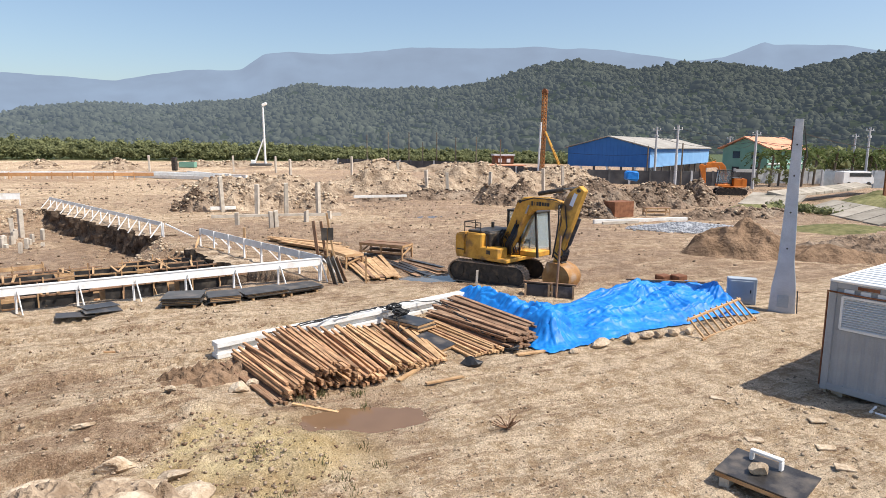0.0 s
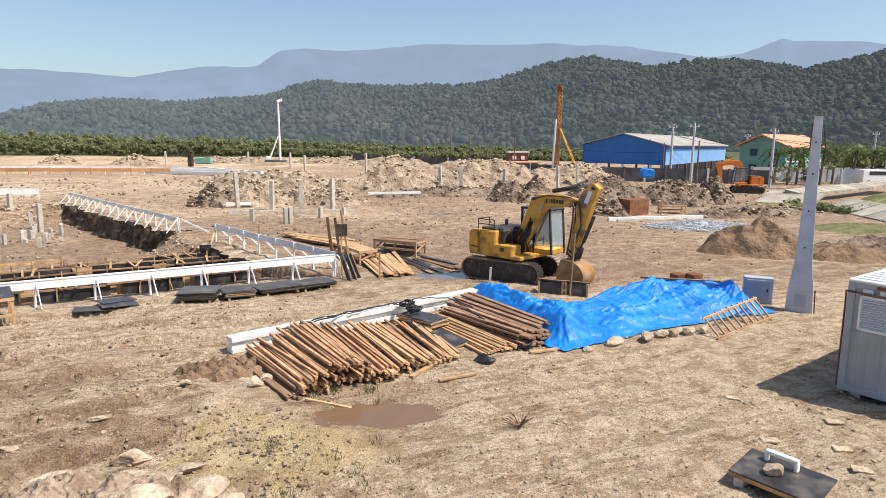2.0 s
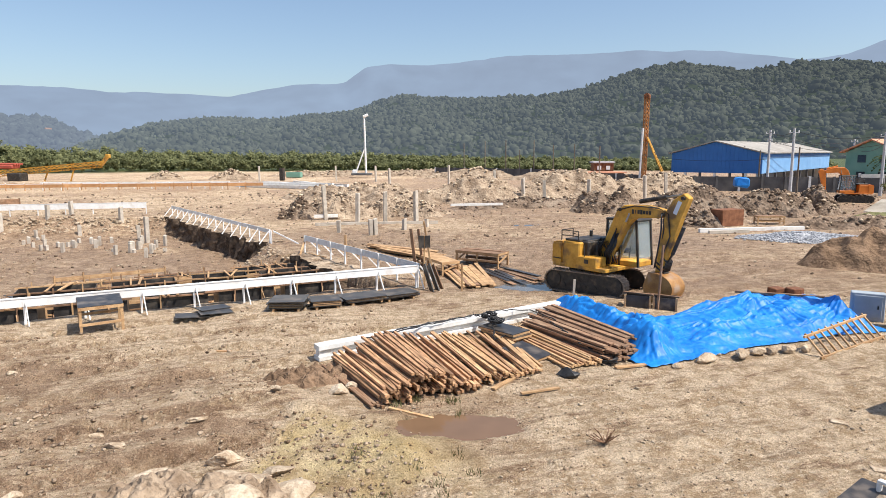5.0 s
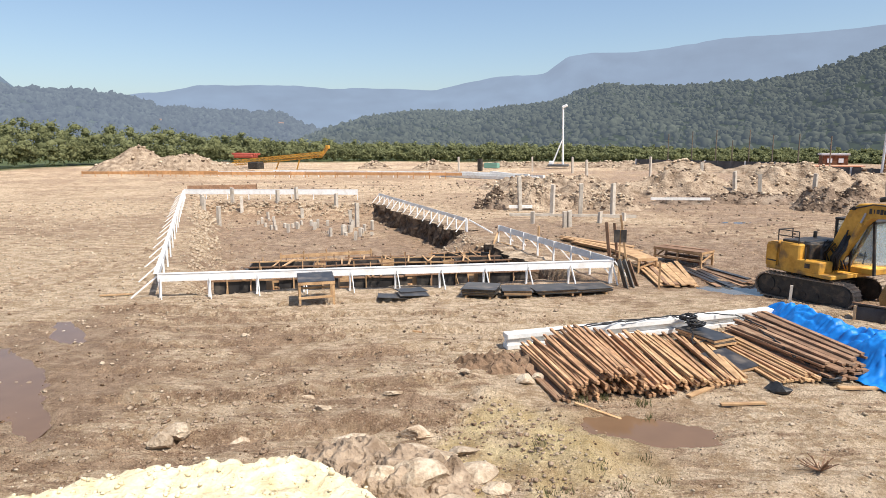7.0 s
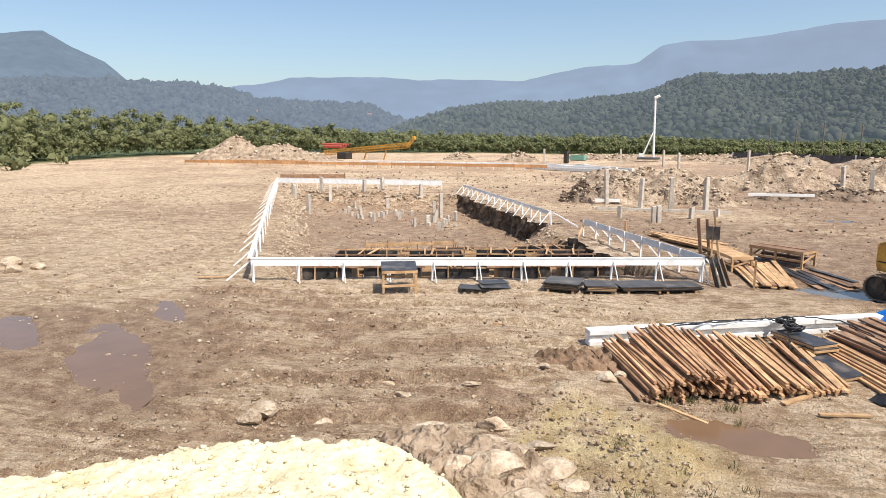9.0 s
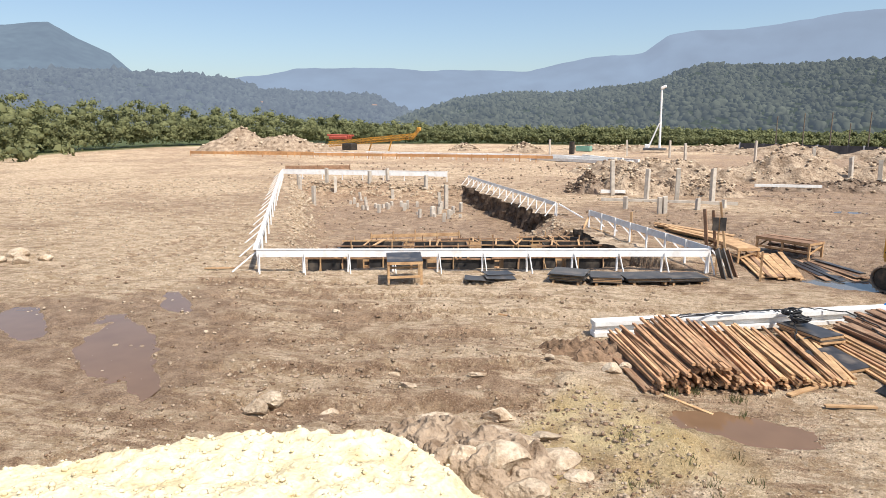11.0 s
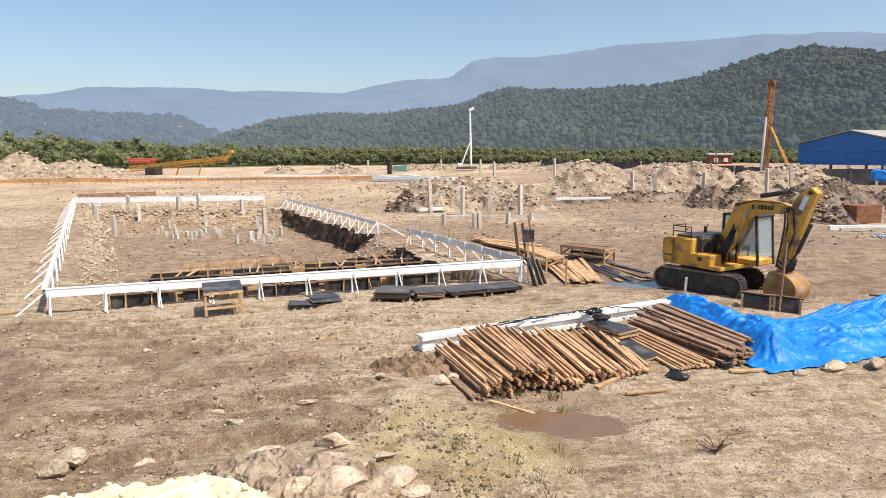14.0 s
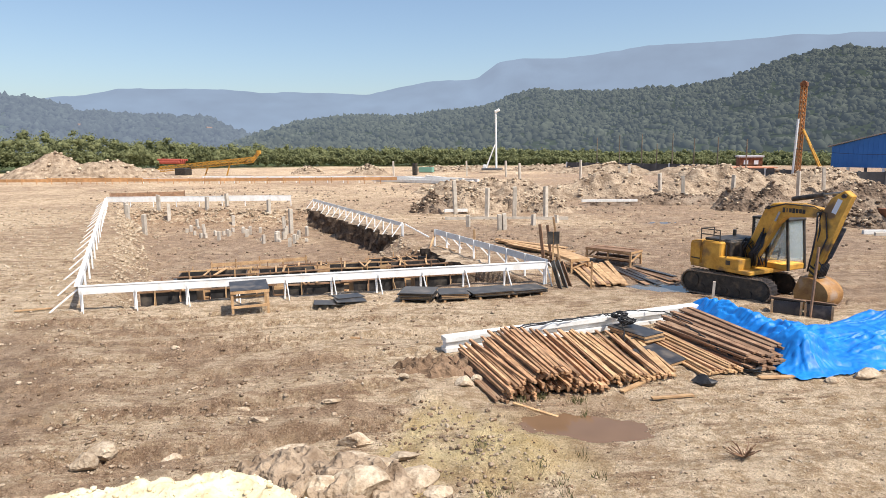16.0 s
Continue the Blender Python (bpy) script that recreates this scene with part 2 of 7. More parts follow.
BUCKET = surface("worn_bucket_steel", (0.20, 0.085, 0.025), (0.50, 0.27, 0.09), 2.5, 0.5, 0.2, stain=(0.35, 0.3, 0.26), stain_amount=0.7)
TARP = surface("blue_tarpaulin", (0.003, 0.135, 0.50), (0.014, 0.25, 0.74), 0.9, 0.50, 0.25, fine=7, spec=0.40, relief=0.015)
CABIN = surface("grey_container_paint", (0.27, 0.29, 0.32), (0.36, 0.38, 0.41), 1.5, 0.5, 0.05, stain=(0.28, 0.27, 0.26), stain_amount=0.3)
CABIN_ROOF = surface("white_container_roof", (0.68, 0.69, 0.70), (0.82, 0.83, 0.84), 2, 0.5, 0.05)
CANAL = surface("old_canal_concrete", (0.26, 0.225, 0.18), (0.46, 0.41, 0.34), 0.8, 0.9, 0.3, vary=0.15, stain=(0.2, 0.18, 0.13), stain_amount=0.7)
LOUVRE = surface("pale_louvre_metal", (0.62, 0.64, 0.66), (0.74, 0.76, 0.78), 3, 0.45, 0.05)
BLUE_WALL = surface("blue_sheet_cladding", (0.03, 0.15, 0.46), (0.045, 0.20, 0.56), 0.6, 0.55, 0.05)
PALE_BLUE = surface("pale_blue_sheeting", (0.16, 0.36, 0.66), (0.24, 0.46, 0.76), 0.6, 0.6, 0.05)
ROOF_GREY = surface("weathered_roof_sheet", (0.26, 0.24, 0.21), (0.42, 0.39, 0.35), 0.4, 0.8, 0.1, stain=(0.2, 0.17, 0.14))
DARK_WALL = surface("dark_block_wall", (0.055, 0.055, 0.06), (0.12, 0.12, 0.125), 0.7, 0.9, 0.2, stain=(0.2, 0.19, 0.17))
GREEN_WALL = surface("green_render", (0.15, 0.31, 0.24), (0.22, 0.40, 0.32), 0.5, 0.85, 0.1)
TILE = surface("orange_roof_tile", (0.58, 0.24, 0.13), (0.74, 0.37, 0.24), 1.0, 0.85, 0.3)
PANE_DARK = surface("dark_window", (0.02, 0.03, 0.035), (0.05, 0.06, 0.07), 2, 0.15, 0.0)
WHITE_PAINT = surface("white_paint", (0.76, 0.76, 0.75), (0.88, 0.88, 0.87), 2, 0.5, 0.05)
GREY_BOX = surface("grey_cabinet_paint", (0.30, 0.34, 0.38), (0.42, 0.46, 0.50), 2, 0.5, 0.05, stain=(0.25, 0.23, 0.2))
GLASS = glass_material()
PUDDLE = water_material("muddy_water", (0.14, 0.085, 0.05))
PUDDLE_GREY = water_material("still_water", (0.10, 0.095, 0.09))
GRASS = surface("sparse_grass", (0.075, 0.085, 0.032), (0.25, 0.225, 0.11), 2, 0.9, 0.3, fine=20, vary=0.2, spec=0.1)


def leaf_material(name, dark, light):
    m, n, l, p = nodes_of(name)
    geo = n.new("ShaderNodeNewGeometry")
    t = n.new("ShaderNodeTexNoise")
    t.inputs["Scale"].default_value = 0.12
    l.new(geo.outputs["Position"], t.inputs["Vector"])
    add = n.new("ShaderNodeMath")
    add.operation = "MULTIPLY_ADD"
    l.new(geo.outputs["Random Per Island"], add.inputs[0])
    add.inputs[1].default_value = 0.6
    l.new(t.outputs[0], add.inputs[2])
    r = n.new("ShaderNodeMapRange")
    r.inputs["From Min"].default_value, r.inputs["From Max"].default_value = 0.35, 1.1
    l.new(add.outputs[0], r.inputs[0])
    mix = n.new("ShaderNodeMix")
    mix.data_type = "RGBA"
    mix.inputs[6].default_value, mix.inputs[7].default_value = (*dark, 1), (*light, 1)
    l.new(r.outputs[0], mix.inputs[0])
    l.new(mix.outputs[2], p.inputs["Base Color"])
    p.inputs["Roughness"].default_value, p.inputs["Specular IOR Level"].default_value = 0.8, 0.15
    thin, both = n.new("ShaderNodeBsdfTranslucent"), n.new("ShaderNodeMixShader")
    l.new(mix.outputs[2], thin.inputs["Color"])
    both.inputs[0].default_value = 0.4
    l.new(p.outputs[0], both.inputs[1])
    l.new(thin.outputs[0], both.inputs[2])
    l.new(both.outputs[0], n["Material Output"].inputs["Surface"])
    return m


LEAVES = leaf_material("mangrove_leaves", (0.135, 0.150, 0.072), (0.270, 0.280, 0.135))
PALM = leaf_material("palm_leaves", (0.025, 0.045, 0.015), (0.09, 0.12, 0.04))
BARK = surface("grey_bark", (0.10, 0.08, 0.06), (0.22, 0.18, 0.14), 4, 0.9, 0.4)


# ---- building helpers ----
def link(name, bm, material, parent=None, label="", flat=True):
    me = bpy.data.meshes.new(name)
    bm.to_mesh(me)
    bm.free()
    return link_mesh(name, me, material, parent, label, flat)


def link_mesh(name, me, material, parent=None, label="", flat=True):
    if material and not me.materials:
        me.materials.append(material)
    if not flat:
        me.shade_smooth()
    ob = new(name, me)
    if parent:
        ob.parent = parent
    if label:
        ob["label"] = label
    return ob


def part(name, bm, material, parent, label="", flat=True):
    return link(name, bm, material, parent, label, flat)


def thing(name, label, category, m=None, group="", kind=""):
    ob = tagged(new(name), label, category, group, kind)
    ob.matrix_world = m if m is not None else Matrix()
    return ob


def box(bm, centre, size, turn=None, bevel=0.0):
    m = Matrix.Translation(centre) @ (turn if turn is not None else Matrix()) @ Matrix.Diagonal((*size, 1))
    r = bmesh.ops.create_cube(bm, size=1, matrix=m)
    if bevel:
        es = {e for v in r["verts"] for e in v.link_edges}
        bmesh.ops.bevel(bm, geom=list(es), offset=bevel, segments=1, affect="EDGES")


def bar(bm, p, q, width, height):
    """A squared bar from p to q."""
    p, q = Vector(p), Vector(q)
    d = q - p
    x = d.normalized()
    side = Vector((0, 0, 1)).cross(x)
    side = side.normalized() if side.length > 1e-4 else Vector((0, 1, 0))
    up = x.cross(side)
    m = Matrix((x, side, up)).transposed().to_4x4()
    m.translation = (p + q) / 2
    bmesh.ops.create_cube(bm, size=1, matrix=m @ Matrix.Diagonal((d.length, width, height, 1)))


def tube(bm, p, q, r, r2=None, sides=10):
    p, q = Vector(p), Vector(q)
    d = q - p
    m = d.to_track_quat("Z", "Y").to_matrix().to_4x4()
    m.translation = (p + q) / 2
    bmesh.ops.create_cone(bm, cap_ends=True, segments=sides, radius1=r, radius2=r if r2 is None else r2, depth=d.length, matrix=m)


def run(bm, points, r, sides=6):
    """A bent tube through the points."""
    rings = []
    pts = [Vector(p) for p in points]
    for i, p in enumerate(pts):
        d = (pts[min(i + 1, len(pts) - 1)] - pts[max(i - 1, 0)]).normalized()
        a = d.orthogonal().normalized()
        b = d.cross(a)
        rings.append([bm.verts.new(p + r * (a * math.cos(k * math.tau / sides) + b * math.sin(k * math.tau / sides))) for k in range(sides)])
    for u, v in zip(rings, rings[1:]):
        for k in range(sides):
            bm.faces.new((u[k], u[(k + 1) % sides], v[(k + 1) % sides], v[k]))
    for ring in (rings[0], rings[-1]):
        bm.faces.new(ring)
    bmesh.ops.recalc_face_normals(bm, faces=bm.faces)


def slab(bm, outline, y0, y1):
    """A plate with the outline (x, z), from y0 to y1."""
    a = [bm.verts.new((x, y0, z)) for x, z in outline]
    b = [bm.verts.new((x, y1, z)) for x, z in outline]
    bm.faces.new(a)
    bm.faces.new(b[::-1])
    for i in range(len(a)):
        j = (i + 1) % len(a)
        bm.faces.new((a[i], b[i], b[j], a[j]))
    bmesh.ops.recalc_face_normals(bm, faces=bm.faces)


def rock_bm(rng, size, squash=0.65, cuts=2):
    bm = bmesh.new()
    bmesh.ops.create_icosphere(bm, subdivisions=cuts, radius=0.5)
    for _ in range(7):
        nrm = Vector((rng.uniform(-1, 1), rng.uniform(-1, 1), rng.uniform(-1, 1))).normalized()
        k = rng.uniform(0.24, 0.42)
        for v in bm.verts:
            d = v.co.dot(nrm)
            if d > k:
                v.co -= nrm * (d - k)
    for v in bm.verts:
        v.co += v.co.normalized() * 0.05 * noise.noise(v.co * 4 + Vector((rng.random() * 9, 0, 0)))
        v.co = Vector((v.co.x * size[0], v.co.y * size[1], v.co.z * size[2])) if isinstance(size, tuple) else Vector((v.co.x, v.co.y, v.co.z * squash)) * size
    return bm


def grid_mesh(name, pos, closed=False):
    """A mesh from an array of points, rows by columns."""
    nr, nc = pos.shape[:2]
    idx = np.arange(nr * nc).reshape(nr, nc)
    if closed:
        idx = np.concatenate([idx, idx[:, :1]], 1)
    quads = np.stack([idx[:-1, :-1], idx[:-1, 1:], idx[1:, 1:], idx[1:, :-1]], -1).reshape(-1, 4)
    return quads_mesh(name, pos.reshape(-1, 3), quads)


def quads_mesh(name, verts, faces):
    me = bpy.data.meshes.new(name)
    k = faces.shape[1]
    me.vertices.add(len(verts))
    me.vertices.foreach_set("co", np.asarray(verts, np.float32).ravel())
    me.loops.add(faces.size)
    me.loops.foreach_set("vertex_index", faces.astype(np.int32).ravel())
    me.polygons.add(len(faces))
    me.polygons.foreach_set("loop_start", np.arange(0, faces.size, k, dtype=np.int32))
    me.update(calc_edges=True)
    me.validate()
    return me


# ---- ground ----
PIT = [Vector(p) for p in ((-19.42, 16.05), (-5.05, 25.65), (-32.9, 53.2), (-53.75, 48.55))]  # front left, front right, back right, back left
PUDDLES = [  # middle x, y, half length, half width, turn, depth
    (-1.7, 12.4, 1.45, 0.6, 12, 0.16), (-15.9, 8.5, 2.9, 0.9, 150, 0.13), (-18.4, 11.8, 1.6, 0.55, 150, 0.12), (-20.5, 8.2, 2.2, 0.6, 160, 0.12),
    (-0.4, 26.6, 1.4, 1.0, -20, 0.16), (-1.0, 50.0, 2.2, 1.1, 20, 0.11), (-12.9, 7.4, 1.5, 0.4, 150, 0.12)]
WATER = -0.06
RUTS = [(-16.5, 10.0, -6.0, 16.6), (-14.0, 7.0, -4.4, 12.4), (-21.0, 12.5, -8.0, 20.0), (1.0, 24.0, 12.0, 31.0), (-1.0, 30.0, 16.0, 38.0), (-6.0, 40.0, 6.0, 52.0), (-24.0, 9.0, -33.0, 40.0), (-19.0, 13.5, -2.0, 19.5), (-3.0, 33.0, -14.0, 47.0), (2.0, 33.0, -8.0, 62.0)]


def pit_depth(x, y):
    depth = None
    sides = ((0, 1, 0.55, 0.35), (1, 2, 1.25, 0.30), (2, 3, 1.2, 2.6), (3, 0, 0.7, 2.4))
    for a, b, off, width in sides:
        a, b = PIT[a], PIT[b]
        e = (b - a).normalized()
        d = (x - a.x) * -e.y + (y - a.y) * e.x
        s = (x - a.x) * e.x + (y - a.y) * e.y
        wob = 0.35 * fbm(s / 2.1, d * 0 + off, 5, 3)
        w = width
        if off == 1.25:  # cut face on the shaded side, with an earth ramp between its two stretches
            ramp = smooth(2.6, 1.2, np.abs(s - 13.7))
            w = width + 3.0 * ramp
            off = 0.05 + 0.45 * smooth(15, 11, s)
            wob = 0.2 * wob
        k = smooth(off + wob, off + wob + w, d)
        depth = k if depth is None else np.minimum(depth, k)
    return depth * 1.35


def ruts(x, y):
    """Wheel ruts: how deep in a rut a place lies, and the print of the tyre's lugs in it."""
    rut, lug = 0.0, 0.0
    for px, py, bx, by in RUTS:
        ln = math.hypot(bx - px, by - py)
        ex, ey = (bx - px) / ln, (by - py) / ln
        along = (x - px) * ex + (y - py) * ey
        off = -(x - px) * ey + (y - py) * ex + 0.30 * np.sin(along * 0.45) + 0.15 * fbm(along / 2, along * 0, 18, 2)
        for o in (-0.95, 0.95):
            k = np.exp(-((off - o) / 0.27) ** 4) * smooth(-0.5, 1.5, along) * smooth(ln + 0.5, ln - 1.5, along) * (0.55 + 0.6 * vnoise(along / 1.7, off * 0 + o, 19))
            rut, lug = np.maximum(rut, k), lug + k * np.sign(np.sin((along + 0.9 * np.abs(off - o)) * math.tau / 0.30))
    return rut, lug


def ground_z(x, y):
    x, y = np.asarray(x, float), np.asarray(y, float)
    r = np.hypot(x, y)
    z = 0.10 * fbm(x / 4.0, y / 4.0, 1, 3) + 0.045 * fbm(x / 0.8, y / 0.8, 2, 3) + 0.055 * np.abs(fbm(x / 0.36, y / 0.33, 9, 3)) * smooth(45, 20, r)
    ax, ay = x * 0.85 + y * 0.52, -x * 0.52 + y * 0.85
    z += 0.06 * fbm(ax / 4.0, ay / 0.5, 3, 3) * smooth(30, 12, r) * smooth(-26, -4, -x)
    rut, lug = ruts(x, y)
    z += -0.09 * rut + 0.05 * lug
    z += 0.034 * np.abs(fbm(x / 0.14, y / 0.14, 10, 2)) * smooth(26, 14, r) + 0.05 * fbm(x / 0.55, y / 0.45, 24, 2) * smooth(-4, 3, x) * smooth(34, 20, r)
    z += 0.25 * smooth(40, 120, r) * fbm(x / 16, y / 16, 4, 3)
    z += 0.35 * smooth(0.15, 0.75, fbm(x / 2.6, y / 2.6, 8, 4)) * smooth(-6, -3.5, -np.hypot(x + 5.2, y - 8.6))
    dp = pit_depth(x, y)
    z += -dp + 0.14 * smooth(0.3, 1.2, dp) * fbm(x / 1.1, y / 1.1, 6, 3)
    level, sunk = 0.0, 0.0
    for cx, cy, a, b, turn, depth in PUDDLES:
        c, s = math.cos(radians(turn)), math.sin(radians(turn))
        u, v = ((x - cx) * c + (y - cy) * s) / a, (-(x - cx) * s + (y - cy) * c) / b
        d = np.hypot(u, v) + 0.45 * fbm(x / 1.1, y / 1.1, 7, 4)
        level, sunk = np.maximum(level, smooth(2.6, 1.7, d)), np.maximum(sunk, depth * smooth(1.3, 0.5, d))
    return z * (1 - level) + level * (0.04 * fbm(x / 0.5, y / 0.5, 16, 3) + 0.03 * fbm(x / 0.15, y / 0.15, 17, 2)) - sunk


def gz(x, y):
    return float(ground_z(np.array([x]), np.array([y]))[0])


def build_ground():
    fine = np.radians(np.linspace(-74, 42, 830))
    rest = np.radians(np.linspace(42, 286, 70))[1:-1]
    az = np.concatenate([fine, rest])
    k = 0.75
    rows = np.concatenate([[0.02, 1.5, 3.0], np.linspace(1 / 4.2 ** k, 1 / 4600.0 ** k, 490) ** (-1 / k)])
    rr, aa = np.meshgrid(rows, az, indexing="ij")
    x, y = rr * np.sin(aa) + 0.3 * smooth(3.1, 0, rr), rr * np.cos(aa)
    z = ground_z(x, y)
    me = grid_mesh("ground", np.stack([x, y, z], -1), closed=True)
    # Share of mud colour, for wet soil and for painted shade in the pit.
    wet = 0.24 + 0.85 * fbm(x / 7, y / 7, 11, 4) + 0.3 * fbm((x * 0.85 + y * 0.52) / 6, (-x * 0.52 + y * 0.85) / 0.8, 12, 3)
    wet += 0.50 * smooth(11, 4, np.hypot((x + 12.5) / 1.3, (y - 9.5))) + 0.12 * smooth(9, 3, np.hypot((x + 5) / 1.4, (y - 12.5)))
    wet -= 0.52 * smooth(9, 3, np.hypot((x - 5) / 1.2, y - 12)) + 0.06 * smooth(-22, -34, x) * smooth(-0.5, 0.3, fbm(x / 5, y / 2.5, 20, 3)) + 0.16 * smooth(26, 20, y) * smooth(8, 14, y)
    wet -= 0.6 * smooth(5.5, 2.5, np.hypot((x + 8) / 2.2, (y - 17.0 + 0.12 * x) / 1.0))
    wet += 0.62 * smooth(20, 30, y) * smooth(-30, -10, x) + 0.3 * smooth(45, 70, y) + 0.95 * smooth(0.5, 1.2, pit_depth(x, y))
    for cx, cy, a, b, turn, depth in PUDDLES:
        wet += 0.5 * smooth(2.0, 0.9, np.hypot(x - cx, y - cy) / ((a + b) / 1.7))
    # Shade of the pit's cut side, painted in as mud colour.
    e = (PIT[2] - PIT[1]).normalized()
    flank = (x - PIT[1].x) * -e.y + (y - PIT[1].y) * e.x
    wet += 1.6 * smooth(0.02, 0.12, pit_depth(x, y)) * smooth(3.0, 2.0, flank)
    # More mud colour in the front part of the pit.
    e = (PIT[1] - PIT[0]).normalized()
    flank = (x - PIT[0].x) * -e.y + (y - PIT[0].y) * e.x
    wet += 0.5 * smooth(0.2, 0.8, pit_depth(x, y)) * smooth(13, 10, flank)
    rut, lug = ruts(x, y)
    wet += 0.45 * rut - 0.35 * lug
    yellow = smooth(0.1, 0.6, fbm(x / 1.5, y / 1.5, 13, 4) + 0.25) * np.maximum(smooth(3.0, 1.0, np.hypot((x + 3.9) / 1.2, y - 10.4)), 0.7 * smooth(1.0, 0.3, np.abs(y - 20.6 - 0.55 * (x + 1.5))) * smooth(4, 2, np.abs(x + 2.5)))
    edge_of_woods = np.interp(np.degrees(aa), [-90, -68, -62, -56, -50, -43, -35, -27, -7, 24], [112, 142, 177, 207, 217, 217, 217, 207, 197, 200])
    grass = smooth(-6, 4, rr - edge_of_woods) + smooth(0.1, 0.5, fbm(x / 3, y / 3, 14, 4)) * smooth(24, 30, x) * smooth(75, 60, y) * 0.8
    grass += 0.2 * smooth(0.45, 0.7, fbm(x / 0.8, y / 0.8, 15, 3)) * smooth(2.2, 1.0, np.hypot(x + 2.2, y - 9.2))
    col = np.stack([wet, yellow, grass, np.ones_like(wet)], -1).clip(0, 1).astype(np.float32)
    at = me.color_attributes.new("soils", "FLOAT_COLOR", "POINT")
    at.data.foreach_set("color", col.ravel())
    tagged(link_mesh("ground", me, SOIL, flat=False), "rutted bare brown soil of a building site", "ground", kind="structure")


build_ground()


def build_water():
    for i, (cx, cy, a, b, turn, depth) in enumerate(PUDDLES):
        bm = bmesh.new()
        bmesh.ops.create_circle(bm, cap_ends=True, segments=40, radius=1, matrix=pose(cx, cy, WATER - 0.006 * i, 0, 0, turn) @ Matrix.Diagonal((a * 1.5, b * 1.6, 1, 1)))
        grey = cy > 20
        tagged(link("puddle", bm, PUDDLE_GREY if grey else PUDDLE), "still grey rainwater puddle on mud" if grey else "shallow brown muddy rainwater puddle", "puddle", kind="structure")


build_water()


# ---- far land ----
def ridge(name, crest, reach, foot, material, label, rough, cell, seed, rows=40, cols=420, low=0.0):
    """Hills whose crest line follows (bearing, height angle) knots at the distance reach, falling to the plain at the distance foot."""
    az = np.linspace(crest[0][0], crest[-1][0], cols)
    el = np.interp(az, [c[0] for c in crest], [c[1] for c in crest])
    v = np.linspace(0, 1, rows)[:, None]
    dist = foot + (reach - foot) * v
    top = EYE + reach * np.tan(np.radians(el))[None]
    x, y = dist * np.sin(np.radians(az))[None], dist * np.cos(np.radians(az))[None]
    z = low + (top - low) * (v ** 0.9)
    z = z + rough * fbm(x / cell, y / cell, seed, 4) * np.minimum(1, v * 6) + rough * 4 * fbm(x / cell / 9, y / cell / 9, seed + 3, 3) * np.minimum(1, v * 3) * (1 - v)
    back = np.stack([x[-1] * 1.08, y[-1] * 1.08, z[-1] * 0.6], -1)[None]
    me = grid_mesh(name, np.concatenate([np.stack([x, y, z], -1), back]))
    return tagged(link_mesh(name, me, material, flat=False), label, "hill", kind="structure")


# Haze of the air put into these materials as surface glow.
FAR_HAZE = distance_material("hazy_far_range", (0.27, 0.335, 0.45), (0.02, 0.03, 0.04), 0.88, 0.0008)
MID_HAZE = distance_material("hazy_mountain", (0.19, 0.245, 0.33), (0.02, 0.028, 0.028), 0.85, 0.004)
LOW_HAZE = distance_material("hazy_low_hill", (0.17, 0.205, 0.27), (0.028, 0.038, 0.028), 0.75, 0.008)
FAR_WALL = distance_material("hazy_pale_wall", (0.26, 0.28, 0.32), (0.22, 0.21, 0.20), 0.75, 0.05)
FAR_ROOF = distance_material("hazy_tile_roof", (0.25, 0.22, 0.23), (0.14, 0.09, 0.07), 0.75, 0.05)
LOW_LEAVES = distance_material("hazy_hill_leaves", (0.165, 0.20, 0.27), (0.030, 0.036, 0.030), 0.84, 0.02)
HILL = distance_material("hazy_wooded_hill", (0.078, 0.098, 0.118), (0.02, 0.026, 0.013), 0.42, 0.018, 2.75)
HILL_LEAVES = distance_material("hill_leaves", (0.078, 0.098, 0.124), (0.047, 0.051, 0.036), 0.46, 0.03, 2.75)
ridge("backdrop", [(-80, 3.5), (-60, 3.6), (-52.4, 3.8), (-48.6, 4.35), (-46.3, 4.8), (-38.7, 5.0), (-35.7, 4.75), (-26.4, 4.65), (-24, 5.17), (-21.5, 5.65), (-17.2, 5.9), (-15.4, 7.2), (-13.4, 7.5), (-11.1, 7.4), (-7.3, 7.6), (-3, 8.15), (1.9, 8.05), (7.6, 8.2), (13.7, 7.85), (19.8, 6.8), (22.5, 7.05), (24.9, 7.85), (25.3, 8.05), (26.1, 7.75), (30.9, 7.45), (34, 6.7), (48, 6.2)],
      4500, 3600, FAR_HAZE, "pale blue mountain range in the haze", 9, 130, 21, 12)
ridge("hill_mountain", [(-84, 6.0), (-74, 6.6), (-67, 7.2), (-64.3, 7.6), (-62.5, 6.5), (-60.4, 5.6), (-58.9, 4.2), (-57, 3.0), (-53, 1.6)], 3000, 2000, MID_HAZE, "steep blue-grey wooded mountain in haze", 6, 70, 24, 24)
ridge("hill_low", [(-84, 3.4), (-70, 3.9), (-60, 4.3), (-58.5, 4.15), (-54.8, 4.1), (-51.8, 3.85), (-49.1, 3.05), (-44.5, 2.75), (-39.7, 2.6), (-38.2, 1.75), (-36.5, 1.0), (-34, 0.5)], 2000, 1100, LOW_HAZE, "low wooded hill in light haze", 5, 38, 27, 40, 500)
